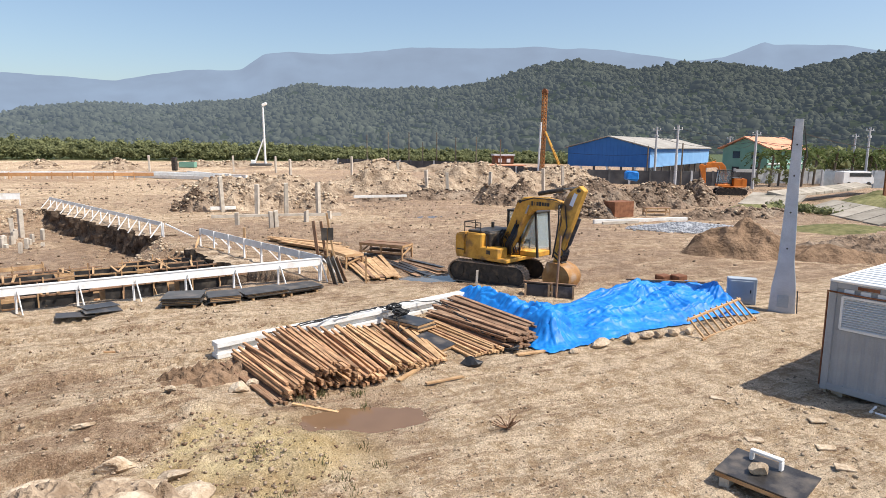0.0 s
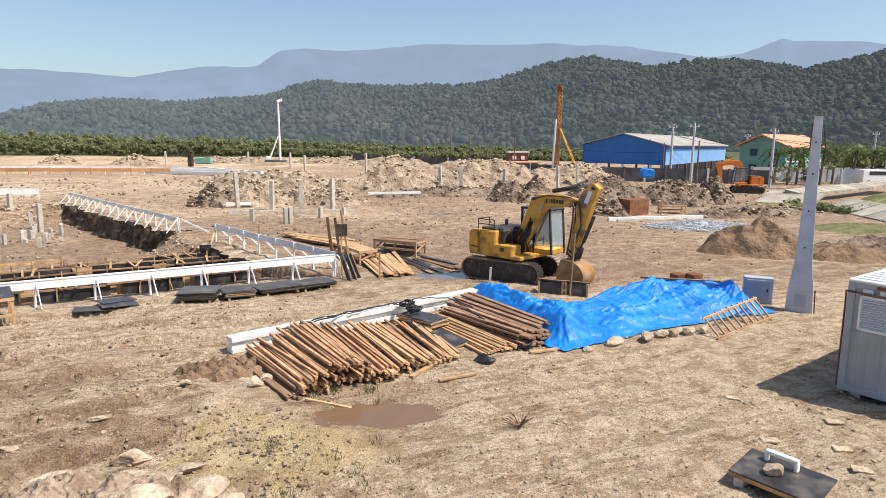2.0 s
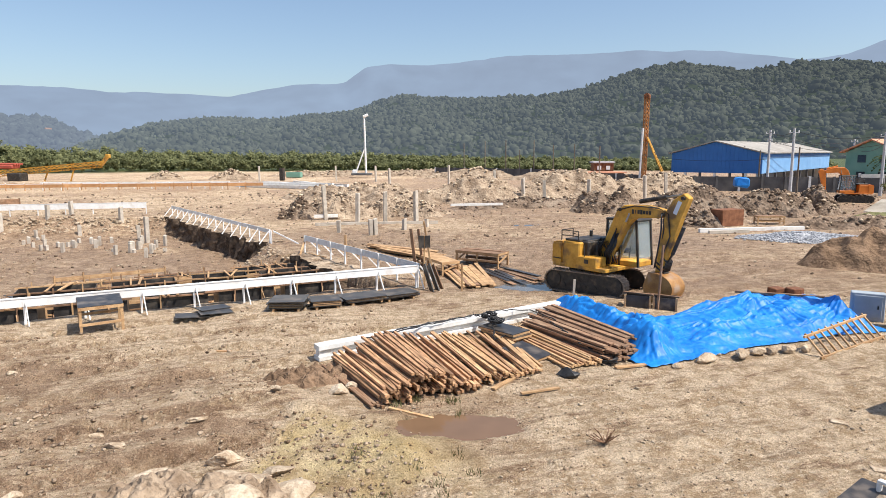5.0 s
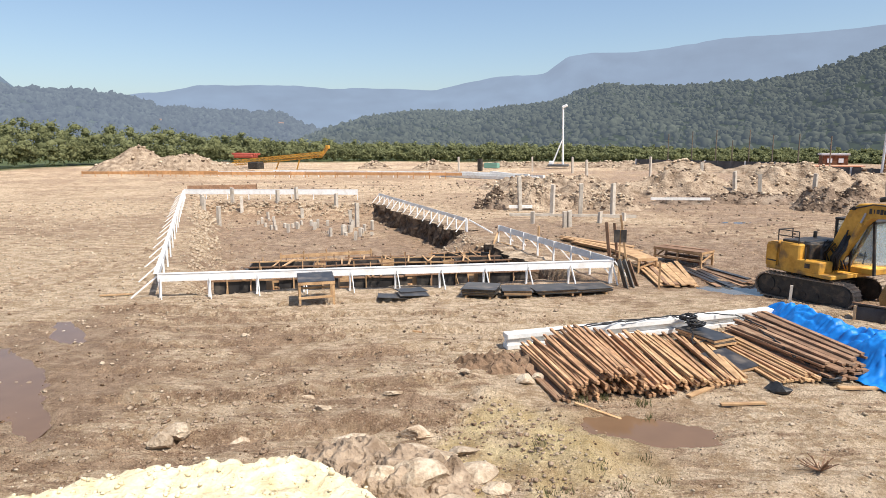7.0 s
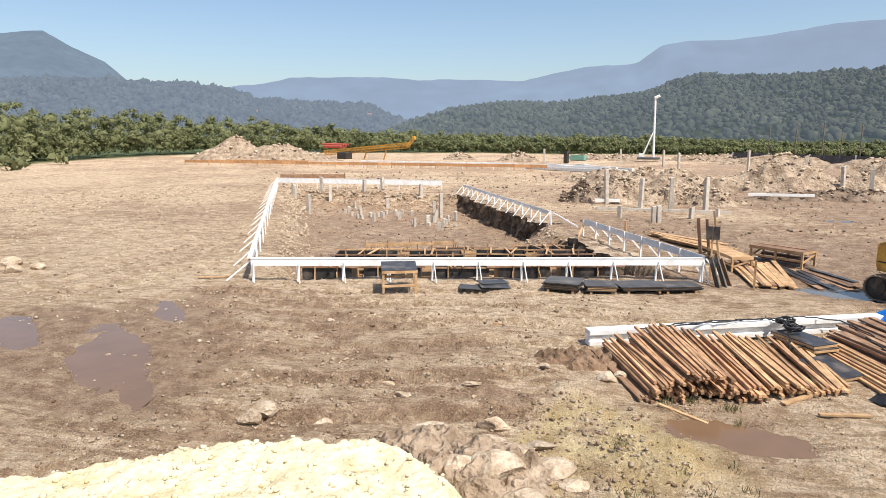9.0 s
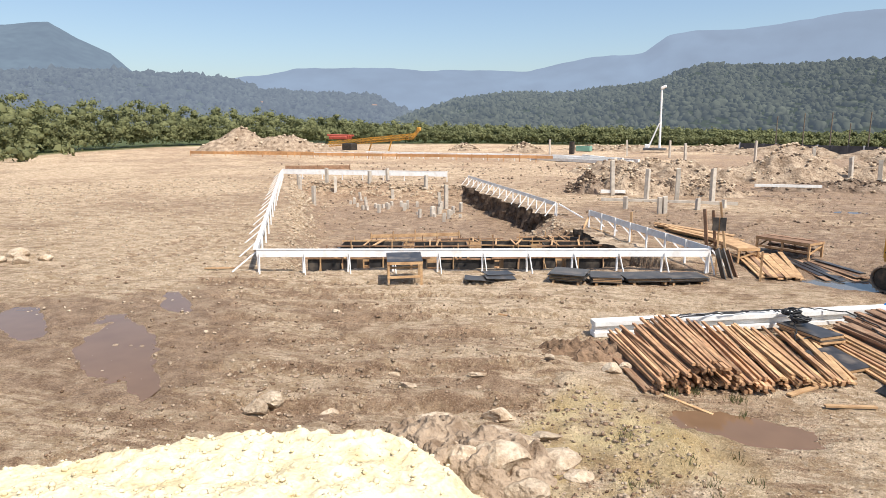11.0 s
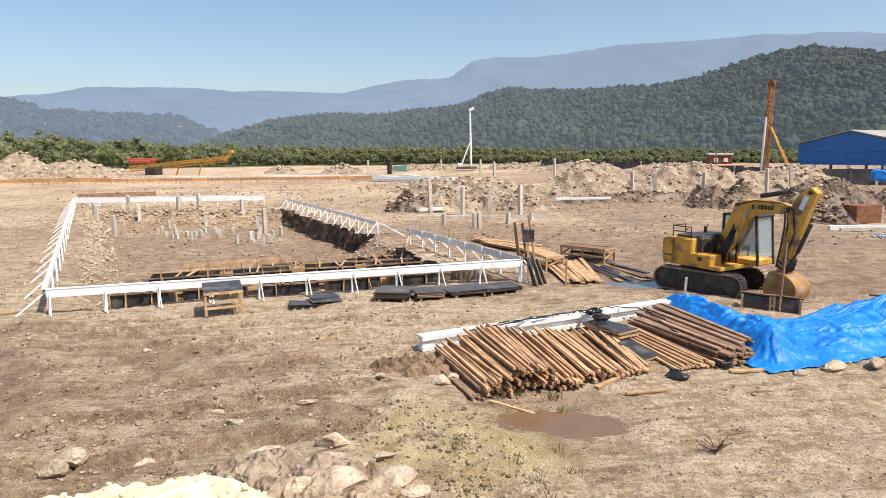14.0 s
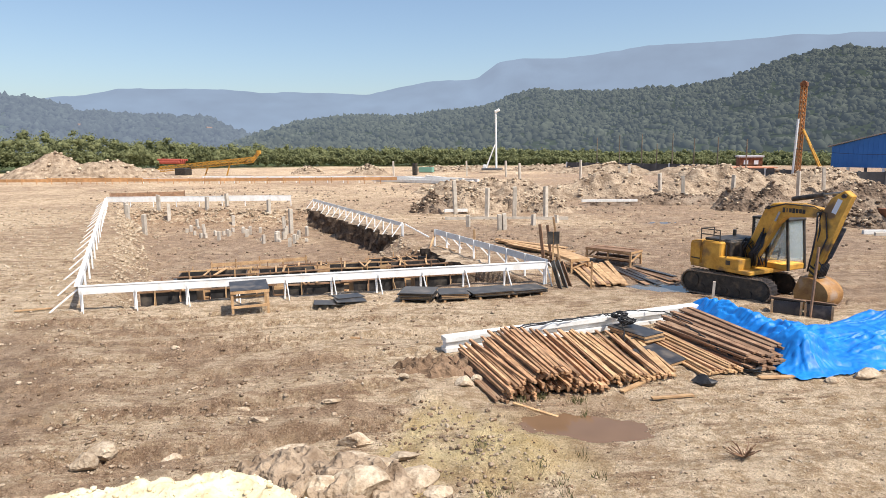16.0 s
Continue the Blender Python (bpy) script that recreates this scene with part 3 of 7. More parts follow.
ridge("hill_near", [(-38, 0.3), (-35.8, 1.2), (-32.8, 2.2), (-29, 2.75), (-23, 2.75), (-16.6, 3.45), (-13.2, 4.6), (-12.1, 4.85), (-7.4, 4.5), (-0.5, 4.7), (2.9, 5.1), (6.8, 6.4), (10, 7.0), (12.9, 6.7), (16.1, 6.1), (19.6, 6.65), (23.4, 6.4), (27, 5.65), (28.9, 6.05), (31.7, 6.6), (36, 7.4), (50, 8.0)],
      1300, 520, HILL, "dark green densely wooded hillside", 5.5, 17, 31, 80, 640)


# ---- heaps ----
def heap(name, x, y, rx, ry, h, turn, material, label, category, seed, lumps=0.25, size=0.8, flatness=1.3, n=90):
    """A tipped heap: an uneven dome with runnels and clods, its foot under the ground."""
    a = np.linspace(0, math.tau, n * 2, endpoint=False)[None]
    r = np.linspace(1.25, 0.0, n // 2)[:, None]
    wob = 1 + 0.22 * fbm(np.cos(a) * 1.6 + seed, np.sin(a) * 1.6, seed, 3)
    u, v = r * np.cos(a) * rx * wob, r * np.sin(a) * ry * wob
    t = radians(turn)
    wx, wy = u * math.cos(t) - v * math.sin(t), u * math.sin(t) + v * math.cos(t)
    z = h * (np.clip(1 - r, -0.25, 1) * 1.0 + 0 * a)
    z = np.where(r < 1, h * (1 - np.clip(r, 0, 1) ** flatness) + 0 * a, -0.8 * (r - 1) * h + 0 * a)
    k = np.minimum(1, 4 * np.clip(1.05 - r, 0, 1))
    slump = 1 - np.abs(fbm(wx / (rx * 0.55), wy / (ry * 0.55), seed + 9, 3))
    z = np.where(r < 1, z * (0.62 + 0.42 * slump), z)
    z = z + k * (lumps * h * fbm(wx / size, wy / size, seed + 1, 3) + 0.5 * lumps * np.abs(fbm(wx / 0.35, wy / 0.35, seed + 2, 3)) + lumps * 0.7 * h * fbm(wx / size / 3, wy / size / 3, seed + 5, 2))
    me = grid_mesh(name, np.stack([wx, wy, z], -1), closed=True)
    ob = link_mesh(name, me, material, flat=False)
    ob.matrix_world = pose(x, y, gz(x, y) - 0.05)
    return tagged(ob, label, category)


def sand_heap():
    """The pale sand right below the eye: a broad bank whose crest runs along the edge of the view."""
    n, m = 150, 260
    x, y = np.meshgrid(np.linspace(-13.2, -2.2, m), np.linspace(0.8, 8.6, n))
    crest = np.interp(x, [-13.0, -9.6, -8.6, -8.0, -7.0, -6.2, -5.6, -5.0, -4.4, -3.8, -2.2], [1.3, 3.4, 4.75, 5.6, 6.5, 7.05, 7.2, 7.1, 6.85, 6.4, 4.2]) + 0.40 * fbm(x / 0.45, y * 0.5, 41, 5)
    d = crest - y
    z = 1.0 * smooth(-0.95, 0.25, d) + 0.30 * smooth(0, 4, d) - 0.12
    z = z + 0.13 * fbm(x / 0.5, y / 0.5, 42, 4) * smooth(-1, 0.2, d) + 0.10 * np.abs(fbm(x / 0.16, y / 0.16, 43, 3))
    z = np.where(d < -0.9, z - 0.3, z)
    edge = smooth(0, 1.5, x + 13.2) * smooth(0, 1.0, -2.2 - x) * smooth(0, 1.2, y - 0.8)
    z = z * edge - 0.5 * (1 - edge)
    me = grid_mesh("sand_heap", np.stack([x, y, z], -1))
    tagged(link_mesh("sand_heap", me, SAND, flat=False), "bright pale yellow sand heap with crumbling edge", "sand heap")


sand_heap()
heap("soil_mound", 15.6, 33.4, 3.0, 2.4, 1.9, 0, EARTH_RED, "steep mound of loose brown soil", "soil mound", 51)
heap("soil_mound", 19.4, 32.2, 3.2, 1.9, 0.8, -10, EARTH_RED, "low spread mound of loose brown soil", "soil mound", 52)
heap("soil_mound", 24.5, 36.0, 5.5, 2.5, 0.6, 15, EARTH_DARK, "low heap of dark soil and roots", "soil mound", 53, 0.5)
heap("gravel_heap", 16.4, 43.3, 3.6, 1.9, 0.42, 4, GRAVEL, "low spread heap of grey gravel", "gravel heap", 54, 0.3, 0.5)
heap("spoil_heap", 11.2, 51.0, 2.4, 2.0, 1.6, 0, EARTH_DARK, "dark brown excavated spoil heap", "spoil heap", 55, 0.35)
heap("spoil_heap", 13.2, 59.5, 5.0, 3.5, 2.7, 10, EARTH_DARK, "large dark brown spoil heap with roots", "spoil heap", 56, 0.3, 1.2)
heap("spoil_heap", 20.2, 60.5, 3.6, 3.0, 2.6, 0, EARTH_DARK, "large dark brown spoil heap with roots", "spoil heap", 57, 0.3, 1.2)
heap("spoil_heap", 24.4, 62.5, 3.0, 3.0, 2.0, -10, EARTH_DARK, "dark brown excavated spoil heap", "spoil heap", 58, 0.4, 1.2)
heap("spoil_heap", 6.2, 61.0, 3.6, 3.0, 2.6, 0, EARTH_DARK, "dark brown excavated spoil heap", "spoil heap", 59, 0.4, 1.2)
heap("spoil_heap", 24.0, 52.0, 7.0, 2.6, 0.75, 20, EARTH_DARK, "low churned dark spoil bank", "spoil heap", 60, 0.6, 1.0)
heap("rubble_heap", -17.6, 54.6, 4.6, 3.2, 2.2, 10, EARTH_DRY, "heap of clay clods and broken concrete", "rubble heap", 61, 0.4, 0.9)
heap("rubble_heap", -20.5, 52.6, 2.2, 1.8, 1.5, 0, EARTH_DARK, "small dark heap of soil and rubble", "rubble heap", 62, 0.4, 0.9)
heap("rubble_heap", -11.8, 56.0, 4.0, 2.6, 1.6, 0, EARTH_DRY, "low heap of clay clods and rubble", "rubble heap", 63, 0.5, 0.9)
heap("spoil_bank", -7.5, 73.0, 9.0, 4.5, 2.7, 25, EARTH_DRY, "long pale bank of excavated clay", "spoil bank", 64, 0.3, 1.6, 1.8)
heap("spoil_bank", 4.5, 79.0, 10.0, 4.5, 3.0, 25, EARTH_DRY, "long pale bank of excavated clay", "spoil bank", 65, 0.3, 1.6, 1.8)
heap("spoil_bank", 14.5, 84.0, 8.0, 4.0, 2.4, 15, EARTH_DRY, "long pale bank of excavated clay", "spoil bank", 66, 0.35, 1.6, 1.8)
heap("spoil_bank", -1.0, 66.0, 9.0, 2.6, 0.9, 22, EARTH_DARK, "low churned bank of dark clay", "spoil bank", 67, 0.5, 1.2)
heap("spoil_bank", -22.0, 76.0, 10.0, 4.0, 1.9, -5, EARTH_DRY, "long pale bank of excavated clay", "spoil bank", 68, 0.35, 1.6, 1.6)
heap("earth_mound", -117.5, 95.0, 11.0, 8.0, 5.6, 35, EARTH_DRY, "tall pale earth mound at the site edge", "earth mound", 69, 0.16, 4.0, 1.1)
heap("earth_mound", -109.0, 99.5, 15.0, 6.0, 3.9, 40, EARTH_DRY, "long pale earth mound at the site edge", "earth mound", 70, 0.2, 4.0, 1.3)
for i, (x, y, rx, h) in enumerate(((-66, 130, 5, 1.8), (-52, 150, 14, 1.5), (-30, 152, 15, 1.7), (-80, 128, 4, 1.4), (-14, 140, 14, 2.0), (4, 130, 12, 1.8))):
    heap("earth_mound", x, y, rx, 4, h, 5, EARTH_DRY, "distant pale earth mound beside the woods", "earth mound", 71 + i, 0.3, 3, 1.6, 60)


# ---- cut face of the pit ----
def cut_face(s0, s1, d0, d1, seed):
    """The upright cut in the soil along the pit's shaded side, its shade put into the colour, and the dry crumbling
    edge above it.
    """
    b, e = PIT[1], (PIT[2] - PIT[1]).normalized()
    n = int((s1 - s0) / 0.13)
    s = np.linspace(s0, s1, n)[None]
    off = d0 + (d1 - d0) * (s - s0) / (s1 - s0) + 0.42 * fbm(s / 1.7, s * 0 + seed, seed, 4)
    fade = smooth(0, 0.8, s - s0) * smooth(0, 0.8, s1 - s)

    def lay(d, z):
        return np.stack([b.x + s * e.x - d * e.y, b.y + s * e.y + d * e.x, z + 0 * d], -1)

    v = np.linspace(0, 1, 18)[:, None]
    brow = 0.04 + 0.10 * fbm(s / 0.6, s * 0, seed + 3, 3)
    z = brow + (-1.75 - brow) * v
    d = off + 0.22 * v + 0.30 * fbm(s / 0.55 + 0 * v, z / 0.4, seed + 1, 4) + 0.5 * v ** 3 * (1 + fbm(s / 1.1, s * 0, seed + 5, 3)) - 0.9 * (1 - fade)
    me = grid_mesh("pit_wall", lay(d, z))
    tagged(link_mesh("pit_wall", me, CUT_SOIL, flat=False), "upright cut in the soil of the pit, coloured dark for shade", "pit wall", kind="structure")
    u = np.linspace(0, 1, 12)[:, None]
    d2 = -1.1 + (d[:1] + 1.1) * u
    z2 = (brow + 0.05 * fbm(s / 0.3 + 0 * u, d2 / 0.3, seed + 2, 3)) * smooth(0, 0.35, u) - 0.25 * smooth(0.3, 0, u)
    z2 = np.where(u > 0.999, brow, z2)
    me = grid_mesh("pit_edge", lay(d2, z2))
    tagged(link_mesh("pit_edge", me, EARTH_DRY, flat=False), "dry crumbling soil edge above the pit wall", "pit edge", kind="structure")


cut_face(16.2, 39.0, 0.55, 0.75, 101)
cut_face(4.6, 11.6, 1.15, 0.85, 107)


# ---- batter boards round the pit ----
def batter_run(p, q, height, board, spacing, braces, side, label, ledge=True):
    """A white setting-out board on posts, with raking braces on one side (1: the left of the way from p to q)."""
    p, q = Vector(p), Vector(q)
    d = q - p
    length, ang = d.length, math.degrees(math.atan2(d.y, d.x))
    root = thing("batter_board", label, "batter board", pose(p.x, p.y, 0, 0, 0, ang), "batter boards round the pit")
    pieces = max(1, round(length / 3.6))
    rng = random.Random(int(length * 100))
    for i in range(pieces):
        a, b = length * i / pieces, length * (i + 1) / pieces - 0.006
        bm = bmesh.new()
        bar(bm, (a, 0, height - board / 2 + rng.uniform(-0.012, 0.012)), (b, 0, height - board / 2 + rng.uniform(-0.012, 0.012)), 0.028, board)
        part("board", bm, WHITE_WOOD, root)
        if ledge:
            bm = bmesh.new()
            bar(bm, (a, 0.05, height + 0.016), (b, 0.05, height + 0.016), 0.16, 0.028)
            part("top_board", bm, WHITE_WOOD, root)
    n = max(2, round(length / spacing) + 1)
    for i in range(n):
        x = 0.05 + (length - 0.1) * i / (n - 1)
        w = p + d.normalized() * x
        zg = gz(w.x, w.y) - 0.15
        bm = bmesh.new()
        bar(bm, (x, 0.052 * -side * 0.9, zg), (x + rng.uniform(-0.02, 0.02), 0.052 * -side * 0.9, height + 0.0), 0.07, 0.07)
        part("post", bm, WHITE_WOOD, root)
        if braces:
            bm = bmesh.new()
            out = braces * side
            bar(bm, (x + 0.07, 0.04 * side, height - 0.12), (x + 0.16, out, min(zg + 0.17, 0.05)), 0.03, 0.06)
            part("brace", bm, WHITE_WOOD, root)
    return root


A, B, C, D = PIT
batter_run(A, B, 0.88, 0.27, 1.75, 0.42, -1, "white-painted setting-out board on braced posts along the pit front")
batter_run(A, D, 0.90, 0.26, 3.1, 0.95, 1, "long white-painted setting-out board with raking braces")
batter_run(D, (-36.5, 55.0), 1.0, 0.50, 2.3, 0.0, -1, "white-painted setting-out board at the far end of the pit")
batter_run((-32.7, 52.9), (-16.5, 37.0), 0.90, 0.24, 1.7, 0.7, -1, "white-painted setting-out board with close-set braces", False)
batter_run((-13.0, 33.8), (-5.0, 25.75), 0.98, 0.30, 1.55, 0.8, 1, "white-painted setting-out board beside the timber stacks", False)


def lone_brace():
    root = thing("brace_frame", "white timber post with a raking brace", "brace")
    for p, q in (((-16.3, 36.8, -0.1), (-16.3, 36.8, 0.85)), ((-16.2, 36.9, 0.8), (-14.6, 36.9, 0.05))):
        bm = bmesh.new()
        bar(bm, p, q, 0.07, 0.07)
        part("post", bm, WHITE_WOOD, root)


lone_brace()


# ---- work in the pit ----
def formwork(x, y, turn, length, width, height, z, seed):
    """Timber forms of a footing: dark plywood sides, pine rails and stakes, struts across."""
    rng = random.Random(seed)
    root = thing("footing_formwork", "timber footing formwork with dark plywood sides", "formwork", pose(x, y, z, 0, 0, turn), "footing forms in the pit")
    for sy in (-1, 1):
        bm = bmesh.new()
        box(bm, (0, sy * width / 2, height / 2), (length, 0.02, height))
        part("side_panel", bm, PLY, root)
        for zz in ((height + 0.02,) if seed < 105 else (0.12, height + 0.02)):
            bm = bmesh.new()
            e = rng.uniform(0.1, 0.5)
            bar(bm, (-length / 2 - e, sy * (width / 2 + 0.05), zz), (length / 2 + rng.uniform(0.1, 0.5), sy * (width / 2 + 0.05), zz + rng.uniform(-0.04, 0.04)), 0.07, 0.06)
            part("rail", bm, rng.choice((PINE, OLD_TIMBER, OLD_TIMBER, TIMBER)), root)
        k = max(2, int(length / 0.8))
        for i in range(k):
            xx = -length / 2 + length * (i + 0.5) / k + rng.uniform(-0.1, 0.1)
            bm = bmesh.new()
            bar(bm, (xx, sy * (width / 2 + 0.09), -0.1), (xx + rng.uniform(-0.05, 0.05), sy * (width / 2 + 0.09), height + rng.uniform(0.05, 0.35)), 0.06, 0.05)
            part("stake", bm, rng.choice((PINE, OLD_TIMBER)), root)
            if rng.random() < 0.55:
                bm = bmesh.new()
                bar(bm, (xx, sy * (width / 2 + 0.1), height * 0.9), (xx + rng.uniform(-0.3, 0.3), sy * (width / 2 + 0.75), 0.02), 0.03, 0.08)
                part("strut", bm, PINE, root)
    for sx in (-1, 1):
        bm = bmesh.new()
        box(bm, (sx * (length / 2 - 0.01), 0, height / 2), (0.02, width - 0.03, height))
        part("end_panel", bm, PLY, root)
    for i in range(3):
        xx = rng.uniform(-0.4, 0.4) * length
        bm = bmesh.new()
        bar(bm, (xx, -width / 2 - 0.2, height + 0.075), (xx + rng.uniform(-0.5, 0.5), width / 2 + 0.2, height + 0.085), 0.08, 0.035)
        part("crossbar", bm, PINE, root)
    return root


front = (B - A).normalized()
inward = Vector((-front.y, front.x))
face = math.degrees(math.atan2(front.y, front.x))
for i, (s, t, ln, w, h, z) in enumerate(((2.7, 1.9, 2.0, 1.3, 1.6, -1.05), (5.3, 2.0, 2.3, 1.3, 1.55, -1.05), (8.1, 2.0, 2.2, 1.4, 1.6, -1.05), (10.6, 2.0, 2.1, 1.3, 1.5, -1.05), (13.2, 2.0, 2.1, 1.2, 1.55, -1.05),
                                         (3.6, 7.4, 3.0, 1.3, 1.1, -1.3), (7.0, 7.2, 2.6, 1.3, 1.15, -1.3), (10.2, 7.0, 2.4, 1.2, 1.2, -1.3), (13.2, 6.6, 2.4, 1.2, 1.2, -1.3), (8.6, 10.6, 3.4, 0.9, 0.7, -1.3), (12.6, 9.8, 2.6, 1.2, 0.9, -1.3), (4.6, 10.2, 2.6, 0.9, 0.6, -1.3))):
    c = A + front * s + inward * t
    formwork(c.x, c.y, face + (i * 37 % 7 - 3), ln, w, h, gz(c.x, c.y) + 0.02, 100 + i)


def tie_beam(p, q):
    """A long pair of pine rails on stakes, tying the forms together."""
    root = thing("form_rail", "long pine rails on stakes across the pit floor", "formwork rail", None, "rails in the pit")
    p, q = Vector(p), Vector(q)
    n = int((q - p).length / 1.1)
    off = Vector((-(q - p).y, (q - p).x)).normalized() * 0.22
    for o in (off, -off):
        bm = bmesh.new()
        a, b = p + o, q + o
        bar(bm, (a.x, a.y, -0.62), (b.x, b.y, -0.55), 0.05, 0.12)
        part("rail", bm, PINE, root)
        for i in range(n + 1):
            c = a.lerp(b, i / n)
            bm = bmesh.new()
            bar(bm, (c.x, c.y, -1.5), (c.x, c.y, -0.45 + 0.08 * (i % 3)), 0.06, 0.05)
            part("stake", bm, PINE, root)


for a, b, t in ((2.2, 8.0, 5.4), (6.0, 14.0, 5.2), (3.0, 9.6, 8.8), (8.5, 14.6, 8.6), (3.0, 8.0, 12.0)):
    tie_beam(A + front * a + inward * t, A + front * b + inward * (t + 0.3))


def pit_planks():
    rng = random.Random(7)
    for i in range(80):
        s, t = rng.uniform(1.2, 15.5), rng.uniform(1.2, 11.0)
        c = A + front * s + inward * t
        a = rng.uniform(0, math.pi)
        ln = rng.uniform(0.9, 2.6)
        z = gz(c.x, c.y)
        up = rng.uniform(0.05, 0.7)
        bm = bmesh.new()
        e = Vector((math.cos(a), math.sin(a))) * ln / 2
        bar(bm, (c.x - e.x, c.y - e.y, z + 0.03), (c.x + e.x, c.y + e.y, z + up), rng.choice((0.06, 0.1, 0.2)), 0.035)
        tagged(link("loose_plank", bm, rng.choice((PINE, PINE, OLD_TIMBER))), "loose pine plank tilted among the forms", "plank", "loose planks in the pit")
    for i in range(10):
        s, t = rng.uniform(2, 15), rng.uniform(2, 11)
        c = A + front * s + inward * t
        bm = bmesh.new()
        box(bm, (c.x, c.y, gz(c.x, c.y) + 0.5), (1.2, 0.7, 0.02), pose(0, 0, 0, rng.uniform(-25, 25), rng.uniform(-12, 12), rng.uniform(0, 180)))
        tagged(link("plywood_sheet", bm, PLY), "dark film-faced plywood sheet lying across the forms", "plywood", "plywood sheets in the pit")


pit_planks()


def pile_stub(x, y, z, height, w, group, label):
    bm = bmesh.new()
    box(bm, (0, 0, height / 2 - 0.25), (w, w, height + 0.5), bevel=0.02)
    for v in bm.verts:
        if v.co.z > height * 0.8:
            v.co.z += 0.12 * noise.noise(v.co * 3 + Vector((x, y, 0)))
    ob = tagged(link("concrete_pile", bm, CONCRETE), label, "concrete pile", group)
    ob.matrix_world = pose(x, y, z, (x * 7 % 5) - 2, (y * 5 % 5) - 2, x * 13 % 90)
    return ob


def pit_piles():
    rng = random.Random(11)
    for x, y, h in ((-47.3, 44.9, 1.5), (-48.6, 46.0, 1.4), (-41.1, 40.6, 1.7), (-42.4, 49.7, 1.2), (-30.2, 45.3, 2.0), (-41.9, 52.0, 1.3), (-47.2, 48.6, 1.4), (-45.0, 47.5, 1.6), (-38.5, 48.5, 1.0), (-32.0, 47.0, 1.2), (-36.0, 50.5, 1.2)):
        pile_stub(x, y, gz(x, y), h, 0.30, "piles in the pit", "tall square concrete pile standing in the pit")
    for k in range(40):
        u, v = rng.random(), rng.random()
        x = -24.5 - 14 * u - 3 * v
        y = 38.2 + 3 * u + 6 * v
        if pit_depth(np.array([x]), np.array([y]))[0] > 1.2:
            pile_stub(x, y, gz(x, y), rng.uniform(0.25, 0.75), 0.22, "pile stubs in the pit", "short broken concrete pile stub in the pit")


pit_piles()


# ---- timber, boards and benches beside the pit ----
def battens(name, label, category, back, near, count, material, size, heightfn, group, seed, jitter=0.12):
    """A heap of sawn battens lying side by side in layers: back and near are the lines on which their ends lie."""
    rng = random.Random(seed)
    root = thing(name, label, category)
    for i in range(count):
        s = (i * 0.61803 + rng.uniform(-0.01, 0.01)) % 1.0
        top = heightfn(s)
        k = rng.uniform(0.02, 1)
        za, zb = 0.04 + top[0] * k, 0.04 + top[1] * k
        p = Vector(back[0]).lerp(Vector(back[1]), min(1, max(0, s + rng.uniform(-0.05, 0.05))))
        q = Vector(near[0]).lerp(Vector(near[1]), min(1, max(0, s + rng.uniform(-0.04, 0.04))))
        d = (q - p).normalized()
        p, q = p + d * rng.uniform(-jitter, jitter), q + d * rng.uniform(-jitter, jitter)
        bm = bmesh.new()
        bar(bm, (p.x, p.y, gz(p.x, p.y) + za), (q.x, q.y, gz(q.x, q.y) + zb), size[0] * rng.uniform(0.8, 1.15), size[1] * rng.uniform(0.9, 1.1))
        part("batten", bm, material if isinstance(material, type(TIMBER)) else rng.choice(material), root)
    return root


battens("timber_pile", "fanned pile of reddish sawn timber battens", "timber pile", ((-5.2, 15.2), (-3.3, 17.2)), ((-3.45, 13.1), (-1.45, 14.15)), 150, TIMBER, (0.068, 0.06),
        lambda s: (0.30 + 0.35 * math.sin(math.pi * s), 0.26 + 0.32 * math.sin(math.pi * min(1, s * 1.1))), "", 5, 0.22)
battens("timber_pile", "loose fan of newer sawn pine battens", "timber pile", ((-3.4, 17.3), (-1.2, 18.6)), ((-1.5, 14.2), (0.1, 15.6)), 60, (PINE, TIMBER), (0.07, 0.05),
        lambda s: (0.42 - 0.15 * s, 0.34 - 0.26 * s), "", 6)
battens("timber_pile", "few old grey battens lying on mud", "timber pile", ((-5.45, 15.0), (-5.2, 15.3)), ((-3.65, 12.95), (-3.4, 13.1)), 7, OLD_TIMBER, (0.08, 0.05), lambda s: (0.06, 0.05), "", 8)
battens("plank_stack", "tall stack of dark weathered planks", "plank stack", ((-0.55, 19.2), (0.5, 21.0)), ((1.75, 16.65), (2.75, 17.7)), 95, OLD_TIMBER, (0.16, 0.05),
        lambda s: (0.34 + 0.16 * s, 0.36 + 0.12 * s), "", 9, 0.2)
battens("timber_pile", "low spread of reddish battens beside the stack", "timber pile", ((-1.0, 18.6), (-0.5, 19.2)), ((0.7, 15.9), (1.6, 16.5)), 26, (TIMBER, PINE), (0.08, 0.05), lambda s: (0.2, 0.16), "", 10)


